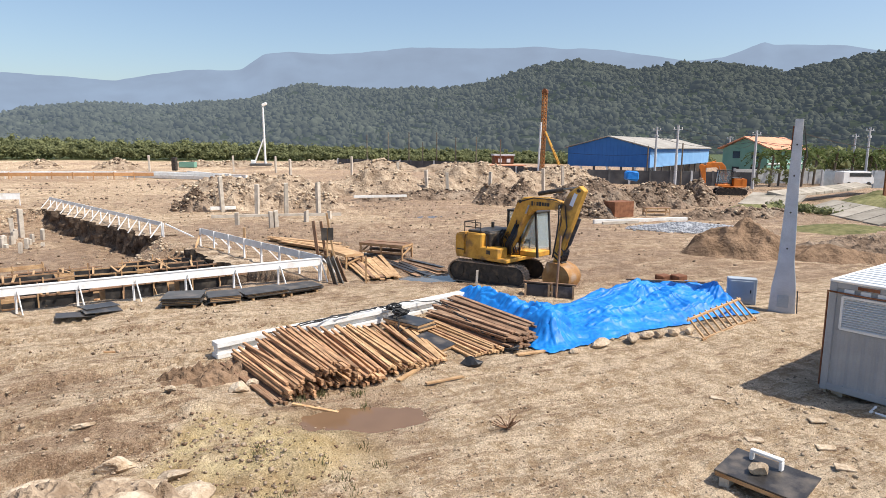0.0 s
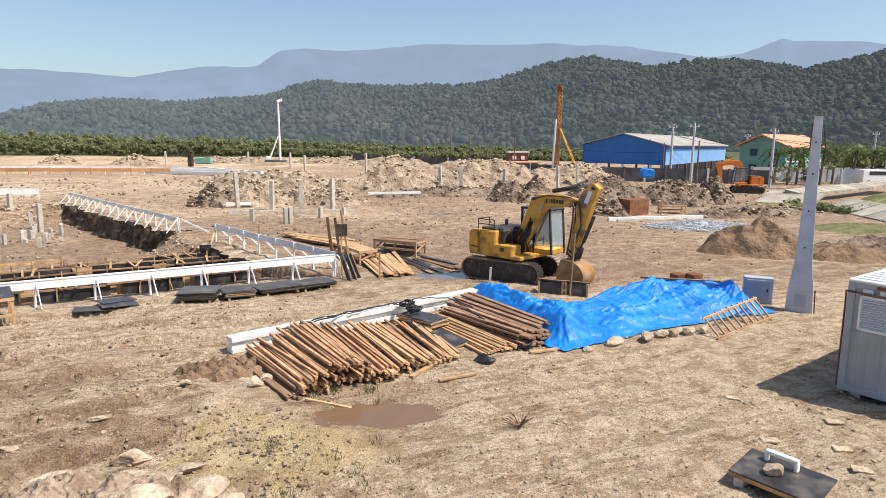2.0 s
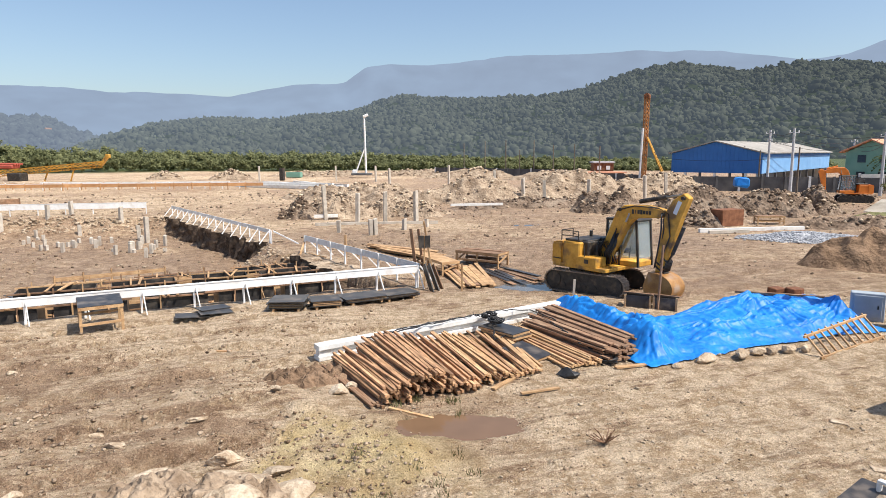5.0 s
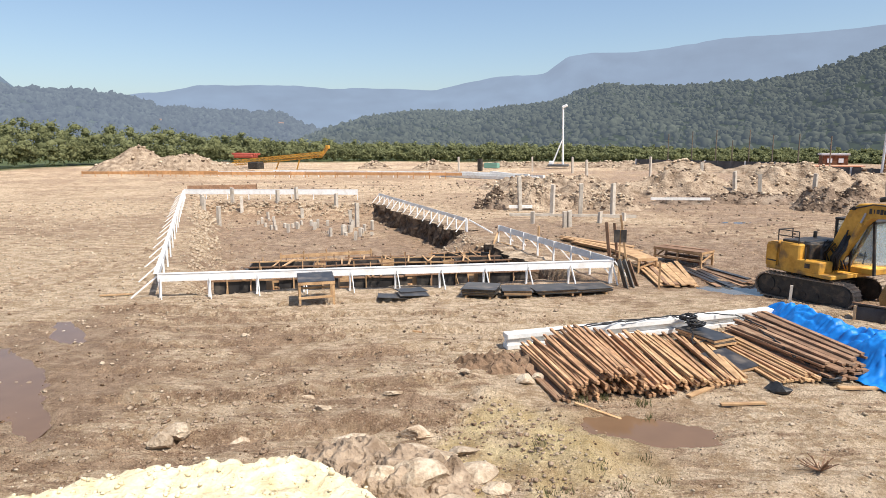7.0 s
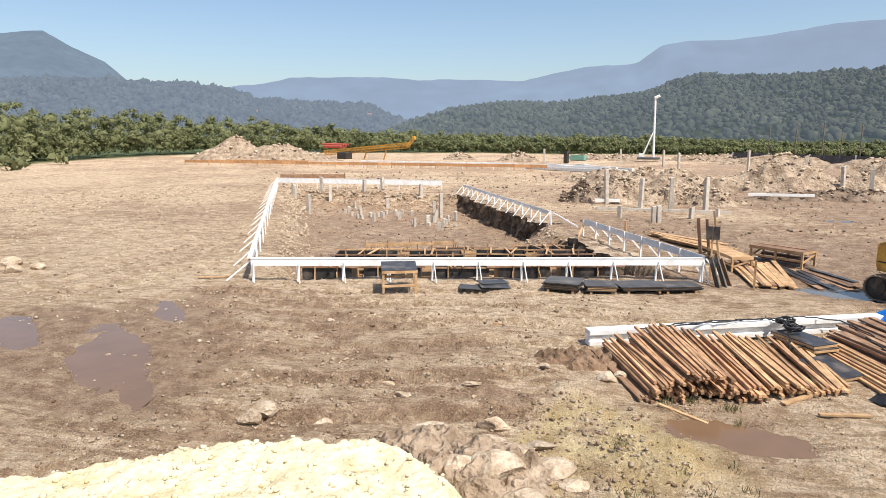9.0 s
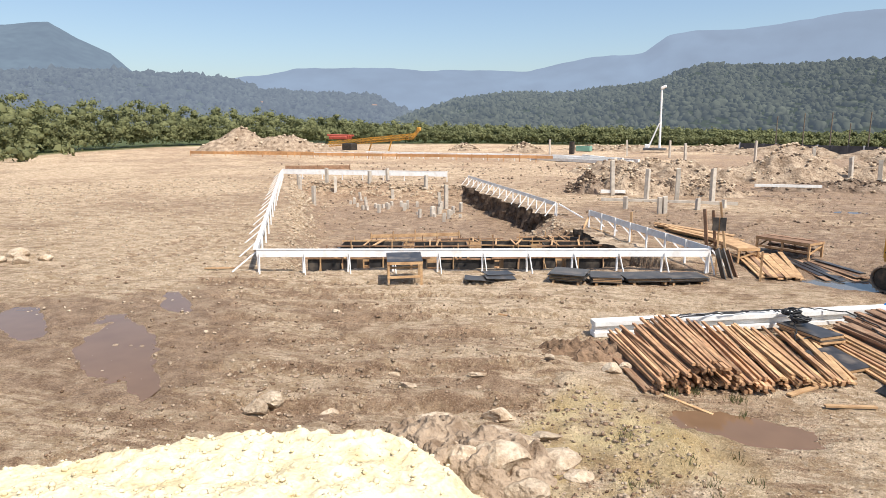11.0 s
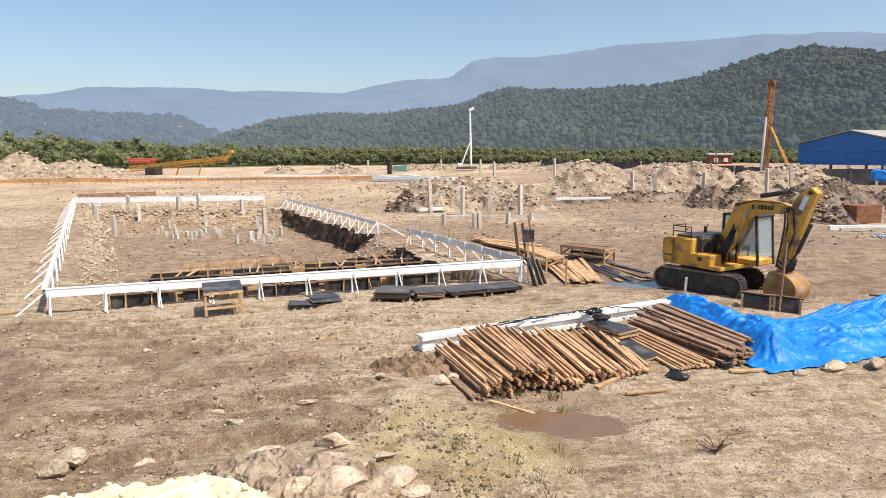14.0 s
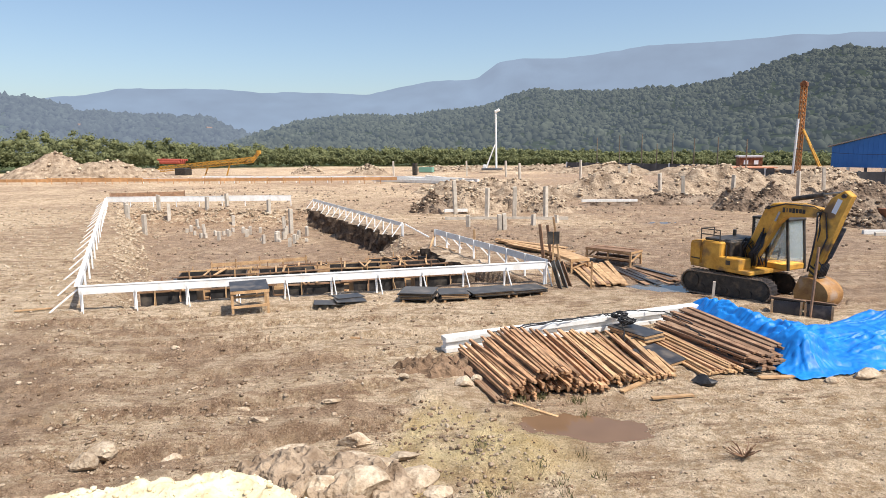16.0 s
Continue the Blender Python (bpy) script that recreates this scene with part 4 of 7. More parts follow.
def lying_pole():
    """A double-T concrete pole lying on its side: two flanges and a web between."""
    p, q = Vector((-5.85, 15.75)), Vector((0.9, 22.0))
    d = q - p
    root = thing("lying_concrete_pole", "white double-T concrete pole lying on the ground", "concrete pole", pose(p.x, p.y, 0.04, 0, 0, math.degrees(math.atan2(d.y, d.x))))
    L = d.length
    for nm, z, w, h in (("lower_flange", 0.075, 0.34, 0.13), ("web", 0.22, 0.12, 0.16), ("upper_flange", 0.37, 0.34, 0.14)):
        bm = bmesh.new()
        box(bm, (L / 2, 0, z), (L, w, h), bevel=0.012)
        part(nm, bm, WHITE_CONCRETE, root)
    bm = bmesh.new()
    box(bm, (0.2, 0, 0.22), (0.36, 0.22, 0.17), bevel=0.01)
    part("end_block", bm, WHITE_CONCRETE, root)


lying_pole()


def cable(points, r, label, seed=0, coil=None):
    rng = random.Random(seed)
    pts = []
    for a, b in zip(points, points[1:]):
        for k in range(8):
            t = k / 8
            pts.append(Vector(a).lerp(Vector(b), t) + Vector((rng.uniform(-1, 1), rng.uniform(-1, 1), rng.uniform(0, 0.6))) * 0.05)
    if coil:
        for k in range(70):
            a = k * 0.55
            rr = 0.16 + 0.10 * rng.random()
            pts.append(Vector(coil) + Vector((math.cos(a) * rr, math.sin(a) * rr, 0.03 + 0.0015 * k + rng.uniform(-0.03, 0.04))))
    bm = bmesh.new()
    run(bm, pts, r)
    tagged(link("black_cable", bm, RUBBER, flat=False), label, "cable")


cable([(-4.6, 16.2, 0.55), (-3.9, 17.3, 0.56), (-2.8, 18.5, 0.52), (-2.0, 19.2, 0.53), (-1.6, 19.0, 0.5)], 0.022, "black cable coiled over the lying pole", 1, (-1.55, 19.1, 0.5))
cable([(-4.4, 16.6, 0.53), (-3.2, 17.9, 0.55), (-2.4, 18.8, 0.53), (-1.2, 20.0, 0.52), (-0.3, 20.2, 0.5), (0.6, 18.7, 0.56)], 0.02, "black cable trailing over pole and planks", 2)
cable([(0.3, 18.6, 0.56), (0.9, 17.7, 0.4), (1.1, 17.3, 0.3), (1.9, 16.6, 0.12)], 0.025, "black cable hanging down the plank stack", 3, (1.75, 16.6, 0.05))
cable([(-0.9, 17.8, 0.35), (-1.3, 17.6, 0.25), (-1.4, 18.4, 0.5)], 0.02, "black cable on the panel stack", 4, (-1.3, 18.5, 0.5))


def panel(name, x, y, z, turn, l, w, tilt, label, group="", framed=True):
    root = thing(name, label, "panel", pose(x, y, z, tilt[0], tilt[1], turn), group)
    bm = bmesh.new()
    box(bm, (0, 0, 0), (l, w, 0.018))
    part("sheet", bm, PLY, root)
    if framed:
        for sx, sy, a, b in ((0, 1, l, 0.06), (0, -1, l, 0.06), (1, 0, 0.06, w - 0.12), (-1, 0, 0.06, w - 0.12)):
            bm = bmesh.new()
            box(bm, (sx * (l / 2 - 0.03), sy * (w / 2 - 0.03), -0.04), (a, b, 0.06))
            part("frame_bar", bm, PINE, root)
    return root


for i in range(5):
    panel("framed_panel", -1.05 + 0.06 * (i % 2), 18.25 + 0.05 * (i % 3), 0.08 + 0.085 * i, -42 + 4 * (i % 3), 1.35, 0.75, (0, 0), "small framed plywood panel on a stack", "stacked framed panels")
panel("framed_panel", -0.35, 16.8, 0.22, -42, 1.1, 0.8, (4, 6), "framed plywood panel lying on the battens")


def loose_bits():
    rng = random.Random(3)
    for p, q, w in (((1.9, 16.1), (2.7, 16.55), 0.14), ((-0.4, 14.0), (0.45, 14.55), 0.09), ((-1.05, 14.2), (-0.45, 15.25), 0.12), ((-3.2, 12.9), (-2.2, 12.75), 0.08), ((-9.0, 16.2), (-8.4, 16.6), 0.08), ((-21.5, 15.2), (-20.6, 15.9), 0.12)):
        bm = bmesh.new()
        bar(bm, (*p, gz(*p) + 0.05), (*q, gz(*q) + 0.05), w, 0.04)
        tagged(link("loose_plank", bm, PINE), "loose pale plank lying on mud", "plank", "loose planks on the ground")
    for x, y in ((6.1, 13.6), (7.05, 11.15), (6.85, 10.25), (5.9, 11.5), (7.6, 12.4)):
        bm = bmesh.new()
        box(bm, (x, y, gz(x, y) + 0.03), (0.32, 0.20, 0.04), pose(0, 0, 0, 0, 0, rng.uniform(-40, 20)), bevel=0.01)
        tagged(link("board_offcut", bm, STONE), "pale tan board offcut lying on dry soil", "offcut", "slab offcuts")
    bm = rock_bm(rng, (0.6, 0.4, 0.3))
    for v in bm.verts:
        v.co += Vector((1, 1, 1)) * 0.05 * noise.noise(v.co * 9)
    ob = tagged(link("plastic_bag", bm, RUBBER), "crumpled black plastic bag lying on the ground", "bag")
    ob.location = (0.68, 15.35, gz(0.68, 15.35) + 0.1)


loose_bits()


def panel_table():
    """The dark plywood sheet by the container, raised on blocks, with a stone and a white frame on it."""
    root = thing("plywood_platform", "dark plywood sheet propped on blocks, dusty", "platform", pose(5.25, 9.72, gz(5.25, 9.72) + 0.26, 3, 2, -45))
    bm = bmesh.new()
    box(bm, (0, 0, 0), (1.32, 0.95, 0.03))
    part("sheet", bm, PLY, root)
    for sx, sy in ((-0.5, -0.3), (0.5, -0.3), (-0.5, 0.3), (0.5, 0.3)):
        bm = bmesh.new()
        box(bm, (sx, sy, -0.15), (0.16, 0.3, 0.27), bevel=0.015)
        part("block", bm, CONCRETE, root)
    bm = bmesh.new()
    box(bm, (0, -0.44, -0.05), (1.3, 0.05, 0.08))
    part("edge_batten", bm, PINE, root)
    rng = random.Random(4)
    ob = tagged(link("stone", rock_bm(rng, (0.42, 0.32, 0.24)), STONE), "pale stone weighing down the plywood sheet", "stone")
    ob.matrix_world = pose(5.13, 9.72, gz(5.25, 9.72) + 0.36, 0, 0, 20)
    fr = thing("plastic_bracket", "white plastic bracket lying on the plywood", "bracket", pose(5.36, 9.98, gz(5.25, 9.72) + 0.29, 0, 0, -50))
    for c, s in (((0, 0, 0.17), (0.52, 0.10, 0.05)), ((-0.24, 0, 0.07), (0.05, 0.10, 0.15)), ((0.24, 0, 0.07), (0.05, 0.10, 0.15))):
        bm = bmesh.new()
        box(bm, c, s, bevel=0.008)
        part("frame_bar", bm, WHITE_PAINT, fr)


panel_table()


def bench(name, label, m, l, w, h, top, legs=4, lean=True):
    root = thing(name, label, "work bench", m)
    bm = bmesh.new()
    box(bm, (0, 0, h), (l, w, 0.025))
    part("tabletop", bm, top, root)
    for sy in (-1, 1):
        bm = bmesh.new()
        bar(bm, (-l / 2, sy * (w / 2 - 0.02), h - 0.055), (l / 2, sy * (w / 2 - 0.02), h - 0.055), 0.05, 0.10)
        part("rail", bm, PINE, root)
        bm = bmesh.new()
        bar(bm, (-l / 2, sy * (w / 2 - 0.02), h * 0.4), (l / 2, sy * (w / 2 - 0.02), h * 0.42), 0.04, 0.08)
        part("stretcher", bm, PINE, root)
    for sx in (-1, 1):
        bm = bmesh.new()
        bar(bm, (sx * (l / 2 - 0.02), -w / 2, h - 0.05), (sx * (l / 2 - 0.02), w / 2, h - 0.05), 0.05, 0.10)
        part("rail", bm, PINE, root)
        bm = bmesh.new()
        bar(bm, (sx * (l / 2 - 0.05), -w / 2 + 0.06, h * 0.3), (sx * (l / 2 - 0.05), w / 2 - 0.06, h * 0.75), 0.03, 0.07)
        part("brace", bm, PINE, root)
    for i in range(legs):
        sx, sy = -1 + 2 * (i // 2) / max(1, legs // 2 - 1), (-1, 1)[i % 2]
        bm = bmesh.new()
        bar(bm, (sx * (l / 2 - 0.05), sy * (w / 2 - 0.05), -0.06), (sx * (l / 2 - 0.05), sy * (w / 2 - 0.05), h - 0.02), 0.07, 0.08)
        part("leg", bm, PINE, root)
    return root


bench("saw_table", "pine work table with a dark plywood top", pose(-13.85, 18.05, gz(-13.8, 18.0), 4, 0, 40), 1.25, 1.25, 0.95, PLY)
bench("trestle_bench", "long low pine trestle bench with scrap on it", pose(-2.9, 31.2, gz(-2.9, 31.2), 0, 0, -24), 2.4, 1.1, 0.68, OLD_TIMBER, 6)
bench("trestle_bench", "low pine trestle bench among the planks", pose(-4.95, 29.6, gz(-5, 29.6), 0, 0, -55), 3.2, 0.9, 0.60, PINE, 6)
battens("plank_heap", "spread of yellow pine planks on the ground", "plank heap", ((-10.2, 36.7), (-8.6, 34.4)), ((-5.9, 35.0), (-4.9, 31.6)), 30, PINE, (0.2, 0.04), lambda s: (0.18, 0.12), "", 15, 0.5)
battens("plank_heap", "untidy heap of pine boards and panels", "plank heap", ((-4.6, 29.0), (-3.0, 29.6)), ((-3.2, 25.7), (-1.9, 26.1)), 26, (PINE, OLD_TIMBER, PINE), (0.18, 0.04), lambda s: (0.25, 0.12), "", 16, 0.4)
battens("plank_heap", "scattered dark boards on wet mud", "plank heap", ((-2.9, 29.4), (-1.6, 29.9)), ((-1.2, 27.0), (0.2, 28.2)), 16, (OLD_TIMBER, PLY), (0.22, 0.03), lambda s: (0.1, 0.08), "", 17, 0.4)
battens("plank_heap", "scrap boards lying on the trestle bench", "plank heap", ((-4.0, 31.5), (-3.7, 32.1)), ((-2.0, 30.6), (-1.7, 31.2)), 8, (OLD_TIMBER, PINE), (0.2, 0.04), lambda s: (0.74, 0.74), "", 18)


def uprights():
    for (x, y), (dx, dy), z, w, mat_, nm, lb in (((-4.3, 25.0), (-0.45, 0.5), 1.0, 0.26, PLY, "leaning_board", "dark board leaning on the batter board end"), ((-4.1, 25.2), (-0.5, 0.55), 0.95, 0.24, PLY, "leaning_board", "dark board leaning on the batter board end"),
                                          ((-3.95, 25.4), (-0.5, 0.5), 0.9, 0.2, OLD_TIMBER, "leaning_board", "dark board leaning on the batter board end"),
                                          ((-5.9, 29.6), (-0.25, 0.1), 1.9, 0.16, OLD_TIMBER, "leaning_board", "dark plank standing among the timber"), ((-5.6, 29.9), (-0.25, 0.1), 1.85, 0.14, OLD_TIMBER, "leaning_board", "dark plank standing among the timber"),
                                          ((-4.6, 27.0), (-0.42, 0.0), 2.6, 0.08, PINE, "upright_post", "thin leaning pine post"), ((-3.16, 25.3), (0, 0), 1.1, 0.07, PINE, "upright_post", "short pine marker post"),
                                          ((-9.6, 30.4), (0, 0), 1.45, 0.1, PINE, "upright_post", "pine post beside the batter board"), ((1.25, 24.9), (0.03, 0), 0.62, 0.09, CONCRETE, "upright_post", "short pale marker stake"), ((-12.5, 30.6), (0, 0), 1.2, 0.5, PLY, "leaning_board", "dark plywood sheet standing by the pit")):
        bm = bmesh.new()
        z0 = gz(x, y)
        bar(bm, (x, y, z0 - 0.1), (x + dx, y + dy, z0 + z), 0.04 if w > 0.1 else w, w)
        tagged(link(nm, bm, mat_), lb, "board" if "board" in nm else "post")
    root = thing("sign_post", "pine post carrying two small dark boards", "sign post", pose(-4.75, 25.6, gz(-4.75, 25.6), 0, 0, 20))
    bm = bmesh.new()
    bar(bm, (0, 0, -0.1), (0, 0, 2.2), 0.06, 0.06)
    part("post", bm, PINE, root)
    for sx in (-1, 1):
        bm = bmesh.new()
        box(bm, (sx * 0.13, -0.045, 1.95), (0.22, 0.025, 0.5))
        part("board", bm, PLY, root)


uprights()


def ply_stacks():
    for x, y, l, w, n, turn in ((-8.9, 21.35, 1.25, 1.2, 5, 12), (-7.65, 21.75, 1.05, 1.0, 4, 25), (-6.55, 22.6, 1.6, 1.1, 3, 38), (-5.5, 23.6, 1.5, 1.0, 3, 40)):
        root = thing("plywood_stack", "low stack of dark film-faced plywood on bearers", "plywood stack", pose(x, y, gz(x, y), 0, 0, turn), "plywood stacks by the pit")
        rng = random.Random(int(x * 100))
        for sx in (-1, 1):
            bm = bmesh.new()
            box(bm, (sx * l * 0.35, 0, 0.03), (0.08, w, 0.1))
            part("bearer", bm, PINE, root)
        for i in range(n):
            bm = bmesh.new()
            box(bm, (rng.uniform(-0.05, 0.05), rng.uniform(-0.05, 0.05), 0.105 + 0.055 * i), (l, w, 0.024))
            part("sheet", bm, PLY, root)
            if i < n - 1:
                bm = bmesh.new()
                box(bm, (0, 0, 0.132 + 0.055 * i), (l * 0.94, w * 0.94, 0.028))
                part("spacer", bm, PINE, root)
    for i, (x, y) in enumerate(((-11.7, 19.75), (-11.1, 20.2), (-11.4, 20.6))):
        bm = bmesh.new()
        box(bm, (x, y, gz(x, y) + 0.05 + 0.03 * i), (1.1, 0.6, 0.02), pose(0, 0, 0, 2, 3, 30 + 12 * i))
        tagged(link("plywood_sheet", bm, PLY), "torn dark plywood sheet lying on the soil", "plywood")


ply_stacks()


# ---- excavators ----
def loop_outline(length, height, n=10):
    r = height / 2
    pts = []
    for k in range(n + 1):
        a = -math.pi / 2 + math.pi * k / n
        pts.append((length / 2 - r + r * math.cos(a), r + r * math.sin(a)))
    for k in range(n + 1):
        a = math.pi / 2 + math.pi * k / n
        pts.append((-length / 2 + r + r * math.cos(a), r + r * math.sin(a)))
    return pts


def excavator(name, label, m, paint, twist, boom_pts, stick_pts, bucket_shift, fine=True):
    root = thing(name, label, "excavator", m)
    under = pose(0, 0, 0, 0, 0, twist)

    def add(nm, bm, mt, lab="", turn=None, flat=True, parent=None):
        ob = part(nm, bm, mt, parent or root, lab, flat)
        if turn is not None:
            ob.matrix_basis = turn
        return ob

    for sy in (-1, 1):
        bm = bmesh.new()
        slab(bm, loop_outline(3.32, 0.74), sy * 1.0 - 0.16, sy * 1.0 + 0.16)
        tr = add("track", bm, BLACK, "muddy black crawler track", under @ pose(0, 0, 0.05))
        pts = loop_outline(3.41, 0.82, 10)
        total = len(pts)
        dense = []
        for i in range(total):
            a, b = Vector((pts[i][0], pts[i][1])), Vector((pts[(i + 1) % total][0], pts[(i + 1) % total][1]))
            k = max(1, round((b - a).length / 0.16))
            dense += [(a.lerp(b, j / k), (b - a)) for j in range(k)]
        shoe = None
        for p, d in dense[::1 if fine else 3]:
            if shoe is None:
                bm = bmesh.new()
                box(bm, (0, 0, 0), (0.15, 0.5, 0.03))
                box(bm, (-0.05, 0, -0.03), (0.02, 0.5, 0.035))
                shoe = bpy.data.meshes.new("track_shoe")
                bm.to_mesh(shoe)
                bm.free()
                shoe.materials.append(TRACK)
            ob = new("track_shoe", shoe)
            ob.parent = tr
            ob.matrix_basis = pose(p.x, sy * 1.0, p.y - 0.04, 0, -math.degrees(math.atan2(d.y, d.x)), 0)
        for x, r in ((-1.31, 0.3), (1.31, 0.28), (-0.9, 0.12), (-0.45, 0.12), (0, 0.12), (0.45, 0.12), (0.9, 0.12)):
            bm = bmesh.new()
            tube(bm, (x, sy * 1.0 - 0.19, 0.42 if r > 0.2 else 0.2), (x, sy * 1.0 + 0.19, 0.42 if r > 0.2 else 0.2), r, sides=18)
            add("sprocket" if r > 0.2 else "roller", bm, BLACK, "", pose(0, 0, 0), True, tr)
    bm = bmesh.new()
    box(bm, (0, 0, 0.55), (1.7, 1.7, 0.36), bevel=0.05)
    tube(bm, (0, 0, 0.7), (0, 0, 0.98), 0.55, sides=24)
    add("undercarriage", bm, BLACK, "", under)
    bm = bmesh.new()
    box(bm, (-0.06, 0, 1.03), (2.62, 2.3, 0.14), bevel=0.02)
    add("platform", bm, paint)
    bm = bmesh.new()
    slab(bm, [(-1.46, 1.02), (-0.9, 1.0), (-0.9, 1.98), (-1.34, 1.96), (-1.46, 1.85)], -1.14, 1.14)
    bmesh.ops.bevel(bm, geom=[e for e in bm.edges], offset=0.06, segments=2, affect="EDGES")
    add("counterweight", bm, paint)
    bm = bmesh.new()
    box(bm, (-0.5, 0.35, 1.5), (0.86, 1.5, 0.92), bevel=0.05)
    add("engine_hood", bm, paint)
    bm = bmesh.new()
    box(bm, (-0.46, -0.78, 1.52), (0.84, 0.72, 0.96), bevel=0.05)
    add("side_cover", bm, paint)
    bm = bmesh.new()
    box(bm, (0.3, -0.82, 1.28), (0.98, 0.66, 0.4), bevel=0.03)
    add("tool_box", bm, paint)
    bm = bmesh.new()
    box(bm, (-0.45, 0.1, 2.02), (1.05, 1.7, 0.10), bevel=0.03)
    box(bm, (0.05, -0.1, 1.62), (0.5, 0.7, 0.75), bevel=0.05)
    tube(bm, (-0.75, 0.5, 2.0), (-0.75, 0.5, 2.3), 0.07)
    add("engine_deck", bm, BLACK, "greasy black engine deck and exhaust")
    bm = bmesh.new()
    for a, b in (((-1.05, -1.0, 2.0), (-1.05, -1.0, 2.42)), ((-0.2, -1.0, 2.0), (-0.2, -1.0, 2.42)), ((-1.05, -1.0, 2.42), (-0.2, -1.0, 2.42)), ((-1.05, -1.0, 2.22), (-0.2, -1.0, 2.22)), ((-1.05, -0.3, 2.0), (-1.05, -0.3, 2.42)), ((-1.05, -1.0, 2.42), (-1.05, -0.3, 2.42)), ((0.2, -1.12, 1.1), (0.2, -1.12, 1.95))):
        tube(bm, a, b, 0.02, sides=6)
    add("handrail", bm, BLACK)
    # cab
    cab = add("cab", bmesh.new(), BLACK, "black cab frame with large windows")
    x0, x1, y0, y1, z0, z1 = 0.28, 1.72, 0.2, 1.12, 1.1, 2.9
    posts = [(x0, y0), (x1 + 0.05, y0), (x0, y1), (x1 + 0.05, y1), ((x0 + x1) / 2 - 0.1, y0)]
    for x, y in posts:
        bm = bmesh.new()
        bar(bm, (x, y, z0), (x - (0.16 if x > 1 else 0), y, z1), 0.075, 0.075)
        part("cab_post", bm, BLACK, cab)
    bm = bmesh.new()
    box(bm, ((x0 + x1) / 2 - 0.05, (y0 + y1) / 2, z1), (x1 - x0 + 0.05, y1 - y0 + 0.1, 0.09), bevel=0.03)
    part("cab_roof", bm, BLACK, cab)
    bm = bmesh.new()
    box(bm, ((x0 + x1) / 2, (y0 + y1) / 2, z0 + 0.11), (x1 - x0 + 0.08, y1 - y0 + 0.04, 0.22), bevel=0.03)
    part("cab_base", bm, paint, cab, "yellow cab sill" if paint is YELLOW else "painted cab sill")
    for c, s in ((((x0 + x1) / 2 - 0.03, y0, 2.14), (x1 - x0 - 0.1, 0.012, 1.42)), ((x1 - 0.05, (y0 + y1) / 2, 2.14), (0.012, y1 - y0 - 0.1, 1.42)), (((x0 + x1) / 2 - 0.03, y1, 2.14), (x1 - x0 - 0.1, 0.012, 1.42))):
        bm = bmesh.new()
        box(bm, c, s, pose(0, 0, 0, 0, -5, 0) if s[0] < 0.1 else None)
        ob = part("window_pane", bm, GLASS, cab, "clear cab glass")
        ob.visible_shadow = False
    bm = bmesh.new()
    box(bm, (0.75, 0.66, 1.62), (0.5, 0.5, 0.14), bevel=0.04)
    box(bm, (0.5, 0.66, 1.95), (0.14, 0.5, 0.62), bevel=0.04)
    part("driver_seat", bm, BLACK, cab)
    for y in (0.42, 0.9):
        bm = bmesh.new()
        tube(bm, (1.2, y, 1.4), (1.25, y, 1.85), 0.025, sides=6)
        part("lever", bm, BLACK, cab)
    # arm
    bm = bmesh.new()
    slab(bm, boom_pts, -0.21, 0.21)
    bmesh.ops.bevel(bm, geom=[e for e in bm.edges], offset=0.03, segments=1, affect="EDGES")
    boom = add("boom", bm, paint)
    bm = bmesh.new()
    slab(bm, stick_pts, -0.16, 0.16)
    bmesh.ops.bevel(bm, geom=[e for e in bm.edges], offset=0.025, segments=1, affect="EDGES")
    stick = add("stick", bm, paint)
    bx, bz = bucket_shift
    prof = [(2.62, 1.12), (3.05, 1.1), (3.42, 0.95), (3.62, 0.66), (3.55, 0.32), (3.25, 0.08), (2.85, 0.02), (2.5, 0.1)]
    rim = []
    for i in range(len(prof) - 1):
        p0, p1, p2, p3 = (Vector(prof[min(max(i + o, 0), len(prof) - 1)]) for o in (-1, 0, 1, 2))
        for t in (0, 0.25, 0.5, 0.75):
            rim.append(0.5 * (2 * p1 + (p2 - p0) * t + (2 * p0 - 5 * p1 + 4 * p2 - p3) * t * t + (3 * p1 - p0 - 3 * p2 + p3) * t ** 3))
    rim.append(Vector(prof[-1]))
    mid = Vector((2.9, 0.6))
    bm = bmesh.new()
    slab(bm, [(p.x + bx, p.y + bz) for p in rim] + [(q.x + bx, q.y + bz) for q in (p + (mid - p).normalized() * 0.035 for p in rim[::-1])], -0.40, 0.40)
    bk = add("bucket", bm, BUCKET if fine else paint, "worn scratched steel digging bucket")
    for sy in (-1, 1):
        bm = bmesh.new()
        slab(bm, [(p.x + bx, p.y + bz) for p in rim] + [(2.42 + bx, 0.6 + bz)], sy * 0.415 - 0.014, sy * 0.415 + 0.014)
        part("side_plate", bm, BUCKET if fine else paint, bk)
    for k in range(5):
        bm = bmesh.new()
        tube(bm, (2.55 + bx, -0.34 + 0.17 * k, 0.09 + bz), (2.22 + bx, -0.34 + 0.17 * k, 0.16 + bz), 0.05, 0.015, sides=6)
        part("tooth", bm, BLACK, bk)
    foot, knee = Vector((0.75, 0, 1.15)), Vector(((boom_pts[3][0] + boom_pts[7][0]) / 2, 0, (boom_pts[3][1] + boom_pts[7][1]) / 2))
    for sy in (-0.3, 0.3):
        bm = bmesh.new()
        a, b = Vector((foot.x, sy, foot.z)), Vector((knee.x + 0.1, sy, knee.z - 0.05))
        tube(bm, a, a.lerp(b, 0.84), 0.07)
        add("boom_cylinder", bm, paint)
        bm = bmesh.new()
        tube(bm, a.lerp(b, 0.8), b, 0.036)
